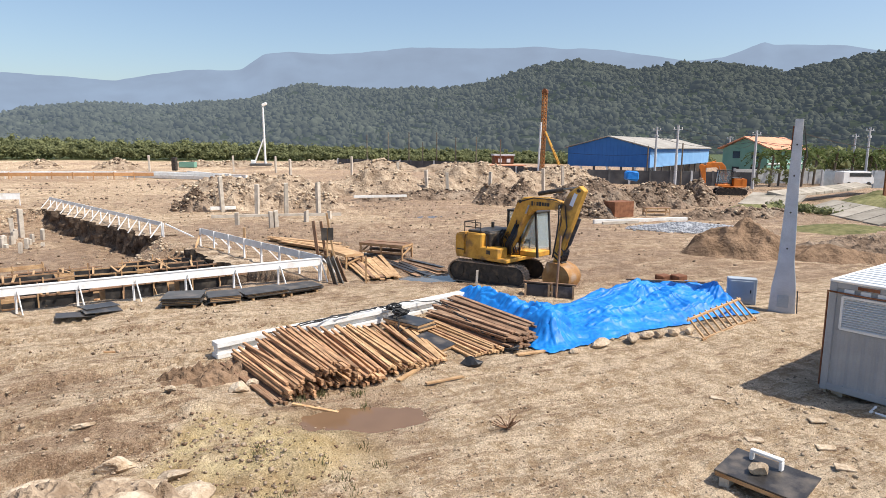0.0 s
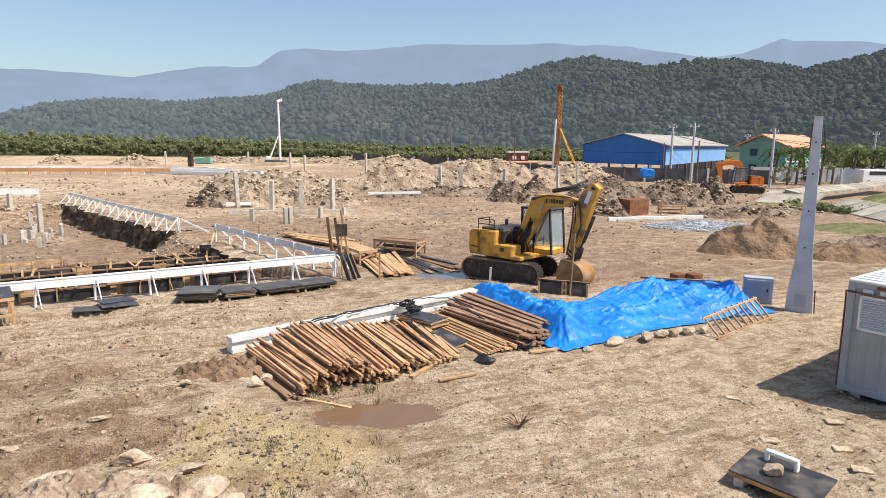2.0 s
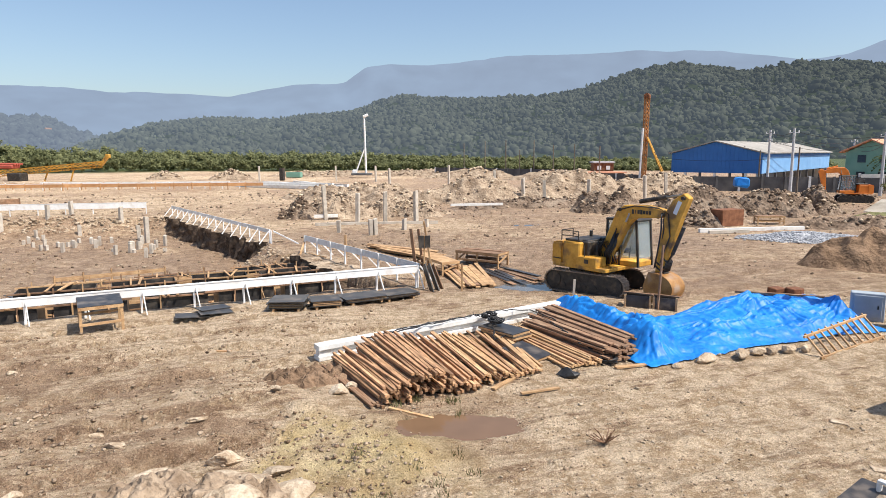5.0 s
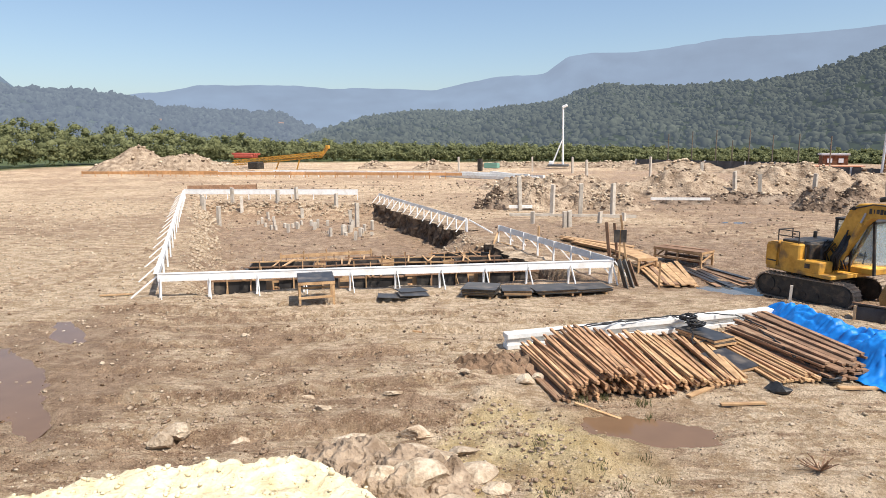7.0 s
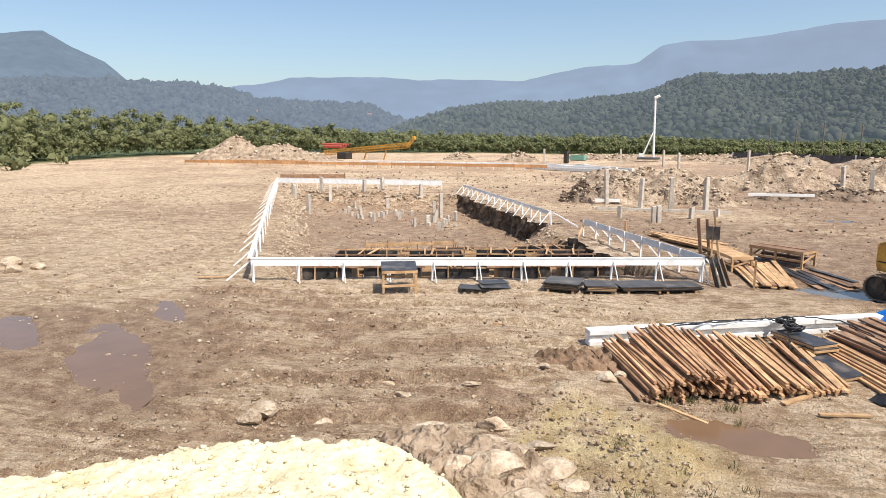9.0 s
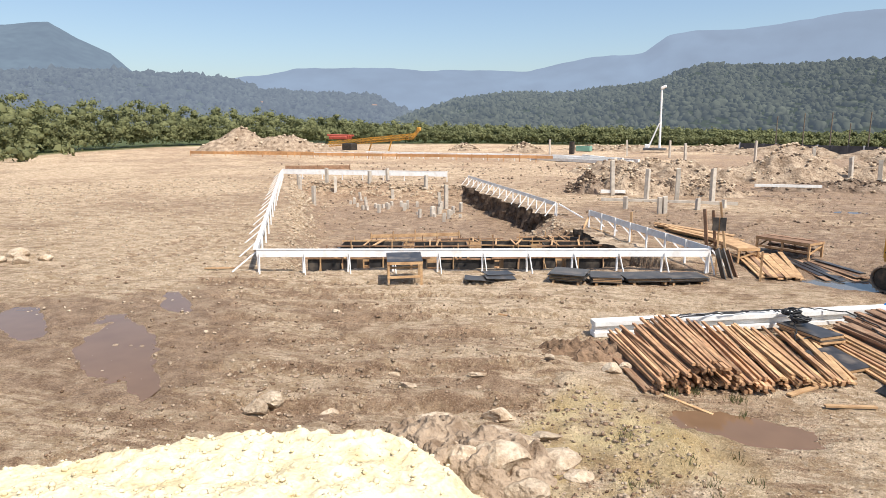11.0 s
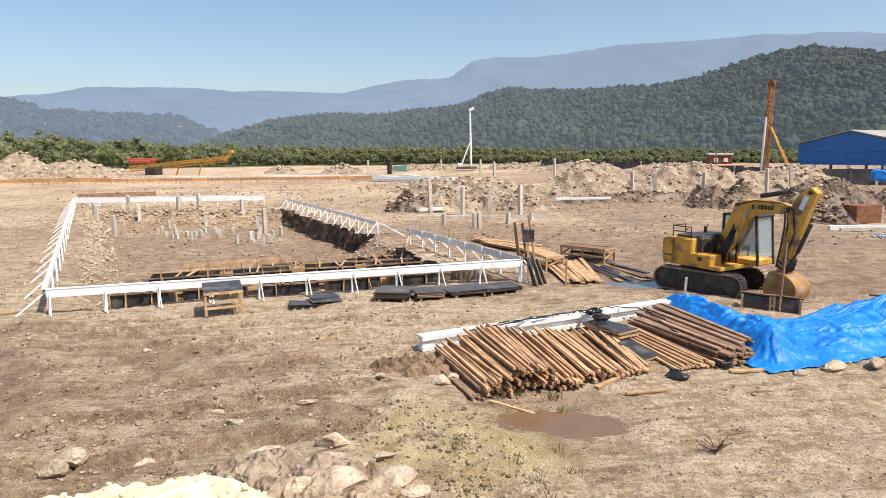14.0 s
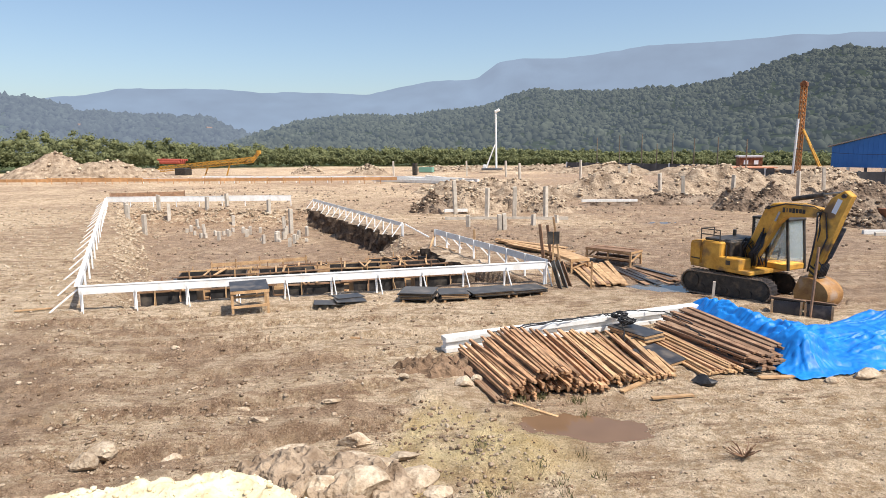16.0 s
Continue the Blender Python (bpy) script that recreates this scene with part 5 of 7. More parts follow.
        add("cylinder_rod", bm, CHROME, "bright steel piston rod")
    top, end = Vector((knee.x + 0.35, 0, boom_pts[6][1] + 0.12)), Vector((stick_pts[2][0] - 0.05, 0, stick_pts[2][1] - 0.06))
    bm = bmesh.new()
    tube(bm, top, top.lerp(end, 0.62), 0.085)
    add("stick_cylinder", bm, BLACK if fine else paint)
    bm = bmesh.new()
    tube(bm, top.lerp(end, 0.6), end, 0.04)
    add("cylinder_rod", bm, CHROME, "bright steel piston rod")
    s0, s1 = Vector((stick_pts[4][0], 0, stick_pts[4][1])), Vector((3.05 + bx, 0, 1.3 + bz))
    bm = bmesh.new()
    tube(bm, s0 + Vector((0.06, 0, -0.3)), s0.lerp(s1, 0.72) + Vector((0.1, 0, 0)), 0.07)
    tube(bm, s0.lerp(s1, 0.7) + Vector((0.1, 0, 0)), s1, 0.04)
    add("bucket_cylinder", bm, BLACK)
    for dz in (0.0, 0.16):
        bm = bmesh.new()
        bar(bm, (2.72 + bx, 0, 1.35 + bz + dz), (3.12 + bx, 0, 1.08 + bz + dz * 1.4), 0.34, 0.07)
        add("bucket_link", bm, BLACK)
    if fine:
        rng = random.Random(2)
        bm = bmesh.new()
        box(bm, (-0.02, -0.62, 1.72), (0.42, 0.5, 0.62), bevel=0.04)
        box(bm, (0.2, 0.0, 1.35), (0.9, 0.36, 0.5), bevel=0.04)
        box(bm, (-0.55, -0.55, 2.04), (0.75, 0.8, 0.10), bevel=0.03)
        add("hydraulic_pump", bm, BLACK, "greasy black pumps and valves")
        for o in (-0.09, 0.09):
            bm = bmesh.new()
            run(bm, [(2.98, o - 0.2, 3.3), (3.02, o - 0.25, 2.7), (2.9, o - 0.2, 2.0), (2.78, o - 0.2, 1.3)], 0.03)
            add("hydraulic_hose", bm, RUBBER, "black hydraulic hose", None, False)
        for x, z in ((1.15, 3.35), (2.98, 3.28), (0.36, 1.35), (3.75, 3.9)):
            bm = bmesh.new()
            tube(bm, (x, -0.25, z), (x, 0.25, z), 0.07, sides=14)
            add("pivot_pin", bm, BLACK)
        for k in range(7):
            y = -0.26 - 0.03 * (k % 3)
            bm = bmesh.new()
            o = 0.06 * k
            run(bm, [(0.15 + o, y, 1.25), (0.05 + o, y - 0.1, 1.7), (0.35 + o, y - 0.12, 2.1 + 0.05 * (k % 3)), (0.62 + o * 0.8, y - 0.05, 1.75), (0.75 + o, y, 1.25)], 0.022)
            add("hydraulic_hose", bm, RUBBER, "black hydraulic hose", None, False)
        for k in range(9):
            a, y = rng.uniform(0, 0.35), -0.34 - 0.1 * rng.random()
            bm = bmesh.new()
            run(bm, [(0.55 + a, y, 1.2), (0.66 + a, y - 0.14, 1.55 + 0.2 * rng.random()), (0.85 + a, y - 0.1, 1.95), (0.95 + a * 0.5, -0.24, 2.35 + 0.25 * rng.random())], 0.024)
            add("hydraulic_hose", bm, RUBBER, "black hydraulic hose", None, False)
        for k in range(6):
            y = -0.2 + 0.08 * k
            bm = bmesh.new()
            run(bm, [(3.0, y, 1.75), (3.18, y + 0.05, 1.45 + 0.1 * rng.random()), (3.1, y, 1.15)], 0.024)
            add("hydraulic_hose", bm, RUBBER, "black hydraulic hose", None, False)
        bm = bmesh.new()
        run(bm, [(1.0, -0.23, 3.3), (1.8, -0.24, 3.52), (2.8, -0.23, 3.5), (3.2, -0.2, 3.3), (3.3, -0.2, 2.5), (2.95, -0.2, 1.5)], 0.025)
        add("hydraulic_pipe", bm, BLACK, "", None, False)
        for i, w in enumerate((0.09, 0.035, 0.10, 0.10, 0.10, 0.10, 0.10)):
            bm = bmesh.new()
            box(bm, (1.72 + 0.122 * i, -0.216, 3.3), (w, 0.006, 0.17 if i in (0, 3) else 0.14))
            add("maker_mark", bm, BLACK, "row of plain dark bars in place of the maker's name")
        bm = bmesh.new()
        box(bm, (3.52, -0.168, 3.55), (0.16, 0.006, 0.5), pose(0, 0, 0, 0, 22, 0))
        add("sticker", bm, LOUVRE, "pale grey sticker plate")
        bm = bmesh.new()
        box(bm, (-1.15, -1.146, 1.28), (0.4, 0.008, 0.05))
        add("stripe", bm, BLACK, "dark stripe on the counterweight")
        bm = bmesh.new()
        box(bm, (0.32, -1.156, 1.3), (0.2, 0.008, 0.16))
        add("number_plate", bm, BLACK, "dark plain bar for a fleet mark")
    return root


BOOM = [(0.2, 1.2), (0.52, 1.15), (1.44, 2.78), (1.75, 3.04), (2.92, 3.14), (3.05, 3.42), (2.2, 3.56), (1.3, 3.52), (0.98, 3.3), (0.3, 1.75)]
STICK = [(3.02, 3.3), (3.3, 3.8), (3.72, 4.08), (3.95, 3.9), (3.66, 3.15), (3.0, 1.15), (2.72, 1.1), (2.80, 1.8)]
excavator("yellow_excavator", "muddy yellow crawler excavator parked with bucket down", pose(2.25, 26.4, gz(2.2, 26.4) - 0.02, 0, 0, -42), YELLOW, 11, BOOM, STICK, (0, 0))
BOOM2 = [(0.12, 1.2), (0.48, 1.15), (1.3, 2.9), (1.7, 3.2), (2.9, 3.1), (3.0, 3.4), (2.2, 3.75), (1.15, 3.75), (0.78, 3.4), (0.15, 1.7)]
STICK2 = [(2.9, 3.2), (3.2, 3.55), (3.5, 3.5), (3.6, 3.3), (3.5, 3.0), (3.02, 1.15), (2.78, 1.1), (2.8, 1.7)]
excavator("orange_excavator", "orange and black crawler excavator by the spoil", pose(33.0, 75.0, 0, 0, 0, 172), ORANGE, -5, BOOM2, STICK2, (0.2, 0.2), False)


# ---- tarpaulin and what lies round it ----
def tarpaulin():
    """A blue sheet over two stacks: it drapes over their tops, sags between them and breaks into folds towards its hem."""
    n, m = 190, 330
    v, u = np.meshgrid(np.linspace(0, 1, n), np.linspace(0, 1, m), indexing="ij")
    A_, B_, C_, D_ = (np.array(p) for p in ((2.75, 16.25), (10.55, 21.0), (9.2, 23.6), (-0.1, 22.3)))
    front_x = A_[0] + (B_[0] - A_[0]) * u
    front_y = A_[1] + (B_[1] - A_[1]) * u + 0.55 * np.sin(np.pi * np.clip(u * 1.1, 0, 1)) * (u > 0) * 0.6
    back_x, back_y = D_[0] + (C_[0] - D_[0]) * u, D_[1] + (C_[1] - D_[1]) * u - 1.9 * np.exp(-((u - 0.38) / 0.13) ** 2)
    x = front_x * (1 - v) + back_x * v + 0.10 * fbm(u * 9, v * 7, 81, 3)
    y = front_y * (1 - v) + back_y * v + 0.10 * fbm(u * 9 + 5, v * 7, 82, 3)

    def capsule(px, py, qx, qy, half, top, fall):
        dx, dy = qx - px, qy - py
        t = np.clip(((x - px) * dx + (y - py) * dy) / (dx * dx + dy * dy), 0, 1)
        d = np.hypot(x - px - t * dx, y - py - t * dy)
        return top * np.clip(1 - (d - half) / fall, 0, 1)

    left = capsule(0.5, 21.5, 2.95, 17.75, 0.32, 0.80, 0.8)
    right = capsule(6.9, 22.4, 9.2, 22.7, 0.3, 0.50, 3.4)
    z = np.maximum(left, right)
    z = np.maximum(z, 0.22 * smooth(0.02, 0.25, v) * smooth(1.0, 0.9, v))
    z = np.maximum(z, capsule(9.5, 21.9, 9.9, 22.1, 0.1, 0.80, 1.1))
    for _ in range(16):
        zz = np.pad(z, 1, mode="edge")
        z = (zz[:-2, 1:-1] + zz[2:, 1:-1] + zz[1:-1, :-2] + zz[1:-1, 2:] + 2 * z) / 6
    z = z + 0.04
    across, down = -x * 0.55 + y * 0.83, x * 0.83 + y * 0.55
    bend = 0.35 * fbm(x * 0.5, y * 0.5, 87, 2)
    fold = 1 - np.abs(fbm(across * 1.0 + bend, down * 0.13, 83, 2))
    z = z + 0.16 * (fold ** 6) * smooth(0.05, 0.3, z) * smooth(3.0, 4.6, x)
    fold = 1 - np.abs(fbm(across * 0.28 + 3, down * 1.1 + bend, 89, 2))
    z = z + 0.05 * (fold ** 8)
    # creases running down from the front peak of the left stack
    ang, far = np.arctan2(y - 17.9, x - 2.9), np.hypot(x - 2.9, y - 17.9)
    z = z - 0.17 * np.abs(np.sin(ang * 3.2 + 0.5)) ** 0.7 * smooth(0.15, 0.9, far) * smooth(2.6, 1.3, far) * smooth(0.05, 0.3, z)
    crease = np.abs(fbm(across * 2.6 + 1.5 * bend, down * 0.45, 90, 2))
    z = z - 0.08 * smooth(0.26, 0.0, crease) * smooth(0.08, 0.3, z)
    crease = np.abs(fbm(across * 0.7, down * 2.2 + 1.5 * bend, 92, 2))
    z = z - 0.035 * smooth(0.24, 0.0, crease) * smooth(0.08, 0.3, z) * smooth(0.75, 0.5, v)
    z = z + 0.03 * fbm(x * 0.9, y * 0.9, 84, 3)

    def pleat(px, py, reach, count, depth, seed):
        """Creases that fan out from a point where the sheet is held up."""
        a, r = np.arctan2(y - py, x - px), np.hypot(x - px, y - py)
        k = fbm(a * count / 3.0 + 0.25 * fbm(x * 1.3, y * 1.3, seed + 1, 2), r * 0.35, seed, 2)
        return depth * smooth(0.30, 0.0, np.abs(k)) * smooth(0.08, 0.45, r) * smooth(reach, reach * 0.45, r)

    lift = smooth(0.06, 0.25, z)
    z = z - lift * (pleat(2.95, 17.75, 3.4, 13, 0.10, 140) + pleat(9.7, 22.0, 2.6, 12, 0.09, 143) + pleat(0.9, 21.0, 2.2, 14, 0.07, 146) + pleat(6.9, 22.4, 3.2, 12, 0.06, 149))
    for size, depth, seed in ((1.1, 0.04, 160), (2.6, 0.012, 163)):
        warp = 0.5 * fbm(x * 0.6, y * 0.6, seed + 9, 2)
        z = z + depth * lift * smooth(0.22, 0.0, np.abs(fbm(across * size * 0.9 + warp, down * size * 0.28, seed, 2)))
        z = z + 0.6 * depth * lift * smooth(0.18, 0.0, np.abs(fbm(across * size * 0.3, down * size * 0.8 + warp, seed + 4, 2)))
    rim = np.minimum(np.minimum(v, 1 - v) * 7, np.minimum(u, 1 - u) * 12)
    z = np.maximum(z * np.clip(rim, 0.0, 1), 0.0) + 0.05
    z = z + ground_z(x, y)
    me = grid_mesh("blue_tarpaulin", np.stack([x, y, z], -1))
    ob = tagged(link_mesh("blue_tarpaulin", me, TARP, flat=False), "bright blue creased tarpaulin draped over stacked materials", "tarpaulin")
    md = ob.modifiers.new("thickness", "SOLIDIFY")
    md.thickness = 0.008


tarpaulin()


def hem_stones():
    rng = random.Random(21)
    for x, y, s in ((4.3, 17.15, (0.75, 0.4, 0.34)), (5.35, 17.65, (0.6, 0.4, 0.3)), (5.85, 17.95, (0.5, 0.35, 0.3)), (6.75, 18.3, (0.42, 0.35, 0.36)), (6.2, 18.1, (0.4, 0.3, 0.25)), (3.5, 16.6, (0.35, 0.3, 0.2)), (9.05, 19.7, (0.4, 0.3, 0.22)), (7.3, 18.5, (0.35, 0.3, 0.3))):
        ob = tagged(link("hem_stone", rock_bm(rng, s), STONE), "rough brown stone weighting the tarpaulin hem", "stone", "stones along the tarpaulin")
        ob.matrix_world = pose(x, y, gz(x, y) + s[2] * 0.3, 0, 0, rng.uniform(0, 60))
    for x, y in ((8.75, 25.3), (9.3, 25.1)):
        bm = bmesh.new()
        box(bm, (0, 0, 0.22), (0.5, 0.45, 0.5), bevel=0.03)
        for sx in (-0.12, 0.12):
            box(bm, (sx, -0.22, 0.25), (0.16, 0.03, 0.3))
        ob = tagged(link("rusty_block", bm, RUST), "dark rusty steel block behind the tarpaulin", "steel block", "rusty steel blocks")
        ob.matrix_world = pose(x, y, gz(x, y), 0, 0, 25)
    bm = bmesh.new()
    bar(bm, (6.6, 23.0, 0.72), (9.2, 22.3, 0.76), 0.14, 0.06)
    tagged(link("loose_plank", bm, OLD_TIMBER), "brown plank holding down the tarpaulin", "plank")
    # boxes of scrap between excavator and tarpaulin
    for x, y, l in ((3.45, 23.35, 0.85), (4.35, 23.15, 0.75)):
        root = thing("form_box", "small dark plywood box with pine corners", "box", pose(x, y, gz(x, y), 0, 0, -12), "form boxes by the excavator")
        for c, s in (((0, -0.3, 0.21), (l, 0.02, 0.42)), ((0, 0.3, 0.21), (l, 0.02, 0.42)), ((-l / 2, 0, 0.21), (0.02, 0.58, 0.42)), ((l / 2, 0, 0.21), (0.02, 0.58, 0.42))):
            bm = bmesh.new()
            box(bm, c, s)
            part("side_panel", bm, PLY, root)
        for sx in (-1, 1):
            bm = bmesh.new()
            box(bm, (sx * l / 2, -0.335, 0.22), (0.07, 0.05, 0.46))
            part("corner_post", bm, PINE, root)
        bm = bmesh.new()
        bar(bm, (-l / 2 - 0.1, 0.1, 0.445), (l / 2 + 0.1, -0.1, 0.445), 0.12, 0.05)
        part("scrap_board", bm, OLD_TIMBER, root)
    bm = bmesh.new()
    bar(bm, (4.05, 22.85, 0), (4.15, 22.9, 2.3), 0.08, 0.05)
    tagged(link("upright_post", bm, OLD_TIMBER), "tall rough post leaning by the form boxes", "post")


hem_stones()


def ladder():
    p, q = Vector((7.45, 17.95)), Vector((10.0, 20.1))
    d = (q - p)
    n = Vector((-d.y, d.x)).normalized()
    root = thing("wooden_ladder", "wooden ladder leaning on the tarpaulin edge", "ladder")
    lo = [(p.x, p.y, gz(p.x, p.y) + 0.04), (q.x, q.y, gz(q.x, q.y) + 0.04)]
    hi = [(p.x + n.x * 0.55 + 0.05, p.y + n.y * 0.55, 0.46), (q.x + n.x * 0.55, q.y + n.y * 0.55, 0.62)]
    for a, b in (lo, hi):
        bm = bmesh.new()
        bar(bm, a, b, 0.05, 0.07)
        part("rail", bm, PINE, root)
    for i in range(10):
        t = 0.04 + 0.92 * i / 9
        bm = bmesh.new()
        a, b = Vector(lo[0]).lerp(Vector(lo[1]), t), Vector(hi[0]).lerp(Vector(hi[1]), t)
        bar(bm, a + (a - b) * 0.15, b + (b - a) * 0.12, 0.04, 0.05)
        part("rung", bm, PINE, root)


ladder()


def concrete_pole():
    root = thing("concrete_power_pole", "tall tapered grey concrete pole with a flared foot", "concrete pole", pose(11.42, 21.25, gz(11.4, 21.2), 0, 0, -30))
    shape = [(-0.3, 0.42), (0.9, 0.36), (1.7, 0.25), (3.4, 0.19), (6.42, 0.115)]
    for nm, y0, y1, k in (("web", -0.11, 0.11, 0.94), ("front_flange", -0.19, -0.108, 1.0), ("back_flange", 0.108, 0.19, 1.0)):
        bm = bmesh.new()
        slab(bm, [(w * k, z) for z, w in shape] + [(-w * k, z) for z, w in shape[::-1]], y0, y1)
        part(nm, bm, GREY_CONCRETE, root)
    bm = bmesh.new()
    box(bm, (0.02, -0.2, 0.42), (0.34, 0.03, 0.42), bevel=0.01)
    part("meter_box", bm, GREY_BOX, root, "dark grey meter box on the foot")
    for z in (2.2, 3.4, 4.6, 5.6):
        bm = bmesh.new()
        tube(bm, (0, -0.195, z), (0, -0.185, z), 0.03)
        part("bolt_hole", bm, BLACK, root)
    bm = bmesh.new()
    bar(bm, (-0.12, 0.16, 5.4), (-0.12, 0.16, 6.2), 0.16, 0.12)
    part("bracket", bm, RUST, root)
    bm = bmesh.new()
    run(bm, [(0.15, 0.1, 6.2), (0.25, 0.15, 5.6), (0.32, 0.1, 5.2), (0.2, 0.1, 5.0)], 0.02)
    run(bm, [(0.46, -0.1, 0.0), (0.42, -0.1, 0.8)], 0.02)
    part("cable", bm, RUBBER, root)
    box_root = thing("meter_cabinet", "grey steel cabinet standing beside the pole", "cabinet", pose(10.5, 22.3, gz(10.5, 22.3), 0, 0, -20))
    bm = bmesh.new()
    box(bm, (0, 0, 0.46), (0.95, 0.4, 0.92), bevel=0.02)
    part("body", bm, GREY_BOX, box_root)
    bm = bmesh.new()
    box(bm, (0, -0.21, 0.48), (0.78, 0.025, 0.72), bevel=0.008)
    dr = part("door", bm, GREY_BOX, box_root)
    bm = bmesh.new()
    box(bm, (0.28, -0.235, 0.48), (0.04, 0.03, 0.12))
    part("handle", bm, BLACK, dr)


concrete_pole()


def container():
    ang = math.degrees(math.atan2(-0.785, 0.62))
    root = thing("site_container", "grey corrugated site container with louvred vent", "container", pose(8.58, 14.02, gz(8.6, 14) + 0.10, 0, 0, ang))
    W, L, H = 2.44, 6.06, 2.5
    k = int(W / 0.28)
    bm = bmesh.new()
    xs = [0.1 + (W - 0.2) * i / (k * 4) for i in range(k * 4 + 1)]
    prev = None
    for i, x in enumerate(xs):
        dep = 0.0 if (i // 2) % 2 else 0.028
        a, b = bm.verts.new((x, dep, 0.16)), bm.verts.new((x, dep, 1.42))
        if prev:
            bm.faces.new((prev[0], a, b, prev[1]))
        prev = (a, b)
    part("corrugated_wall", bm, CABIN, root)
    bm = bmesh.new()
    box(bm, (W / 2, 0.06, 1.3), (W - 0.1, 0.06, 2.3))
    part("wall_panel", bm, CABIN, root)
    bm = bmesh.new()
    box(bm, (0.02, L / 2, 1.25), (0.05, L - 0.1, 2.3))
    box(bm, (W - 0.02, L / 2, 1.25), (0.05, L - 0.1, 2.3))
    box(bm, (W / 2, L - 0.03, 1.25), (W - 0.1, 0.05, 2.3))
    part("side_wall", bm, CABIN, root)
    for x, y in ((0.06, 0.06), (W - 0.06, 0.06), (0.06, L - 0.06), (W - 0.06, L - 0.06)):
        bm = bmesh.new()
        box(bm, (x, y, H / 2), (0.15, 0.15, H), bevel=0.015)
        part("corner_post", bm, CABIN, root)
    for c, s in (((W / 2, 0.06, H - 0.07), (W - 0.16, 0.13, 0.14)), ((W / 2, 0.06, 0.09), (W - 0.16, 0.13, 0.16)), ((0.06, L / 2, H - 0.07), (0.13, L - 0.16, 0.14)), ((0.06, L / 2, 0.09), (0.13, L - 0.16, 0.16))):
        bm = bmesh.new()
        box(bm, c, s, bevel=0.012)
        part("frame_rail", bm, CABIN, root)
    bm = bmesh.new()
    box(bm, (W / 2, L / 2, H + 0.015), (W + 0.04, L + 0.04, 0.06), bevel=0.015)
    roof = part("roof", bm, CABIN_ROOF, root)
    for i in range(20):
        bm = bmesh.new()
        box(bm, (W / 2, 0.2 + 0.295 * i, H + 0.055), (W - 0.2, 0.12, 0.03))
        part("roof_rib", bm, CABIN_ROOF, roof)
    bm = bmesh.new()
    for c, s in (((1.22, -0.005, 2.19), (1.9, 0.05, 0.05)), ((1.22, -0.005, 1.47), (1.9, 0.05, 0.05)), ((0.27, -0.005, 1.83), (0.05, 0.05, 0.72)), ((2.17, -0.005, 1.83), (0.05, 0.05, 0.72))):
        box(bm, c, s)
    vent = part("louvre_vent", bm, LOUVRE, root, "pale louvred vent")
    for i in range(13):
        bm = bmesh.new()
        box(bm, (1.22, 0.0, 1.515 + 0.053 * i), (1.86, 0.05, 0.012), pose(0, 0, 0, 35, 0, 0))
        part("slat", bm, LOUVRE, vent)
    for i in range(6):
        bm = bmesh.new()
        box(bm, (0.38 + 0.32 * i, -0.003, 2.31), (0.2, 0.012, 0.1), bevel=0.004)
        part("raised_panel", bm, LOUVRE, root)
    bm = bmesh.new()
    box(bm, (0.75, -0.01, 2.42), (0.42, 0.008, 0.07))
    part("name_plate", bm, RUST, root, "brown plain bar for a maker's plate")
    bm = bmesh.new()
    run(bm, [(-0.07, 0.1, 0.05), (-0.07, 0.1, 1.0), (-0.07, 0.08, 2.2), (-0.05, -0.02, 2.27), (0.6, -0.05, 2.26), (2.4, -0.05, 2.26)], 0.022)
    part("pipe", bm, RUST, root, "rusty pipe along the container edge")
    for x in (0.3, 1.2, 2.1):
        for y in (0.3, 3.0, 5.7):
            bm = bmesh.new()
            box(bm, (x, y, -0.08), (0.22, 0.3, 0.18))
            part("support_block", bm, CONCRETE, root)
    bm = bmesh.new()
    run(bm, [(9.15, 12.95, 0.1), (8.9, 12.75, 0.08), (9.3, 12.2, 0.08), (10.2, 11.3, 0.08)], 0.03)
    tagged(link("white_pipe", bm, WHITE_PAINT), "white plastic pipe lying by the container", "pipe")


container()


# ---- piles and beams behind the pit ----
for x, y, h in ((-17.75, 51.0, 2.8), (-14.56, 49.5, 2.3), (-12.3, 49.5, 2.4), (-9.8, 49.4, 2.5)):
    pile_stub(x, y, gz(x, y), h, 0.30, "row of tall piles", "tall square concrete pile standing in rubble")
for x, y, h in ((-14.05, 43.1, 0.85), (-11.45, 42.0, 1.1), (-11.15, 42.1, 1.1), (-9.75, 44.8, 0.8), (-8.5, 46.9, 0.6), (-2.1, 72, 2.6), (0.2, 68.0, 2.5), (4.8, 70, 2.6), (11.5, 76, 2.8), (6.5, 81, 2.6), (-6.0, 82, 3.2), (-24, 100, 3), (-31, 118, 3), (-40, 122, 3), (-16, 110, 3.2), (-55, 120, 3), (14.5, 80.0, 3.0)):
    pile_stub(x, y, gz(x, y), h, 0.26 if h < 2 else 0.32, "scattered driven piles", "driven concrete pile standing in churned ground")


def lying_beam(p, q, w, material, label, group, lift=0.0):
    bm = bmesh.new()
    bar(bm, (*p, gz(*p) + w / 2 + lift), (*q, gz(*q) + w / 2 + lift), w, w)
    tagged(link("lying_beam", bm, material), label, "concrete beam", group)


lying_beam((-17.1, 46.7), (-8.0, 49.1), 0.22, CONCRETE, "long pale concrete beam lying on mud", "beams lying on the ground")
lying_beam((10.7, 46.2), (18.2, 48.4), 0.26, WHITE_CONCRETE, "long white concrete beam lying on mud", "beams lying on the ground")
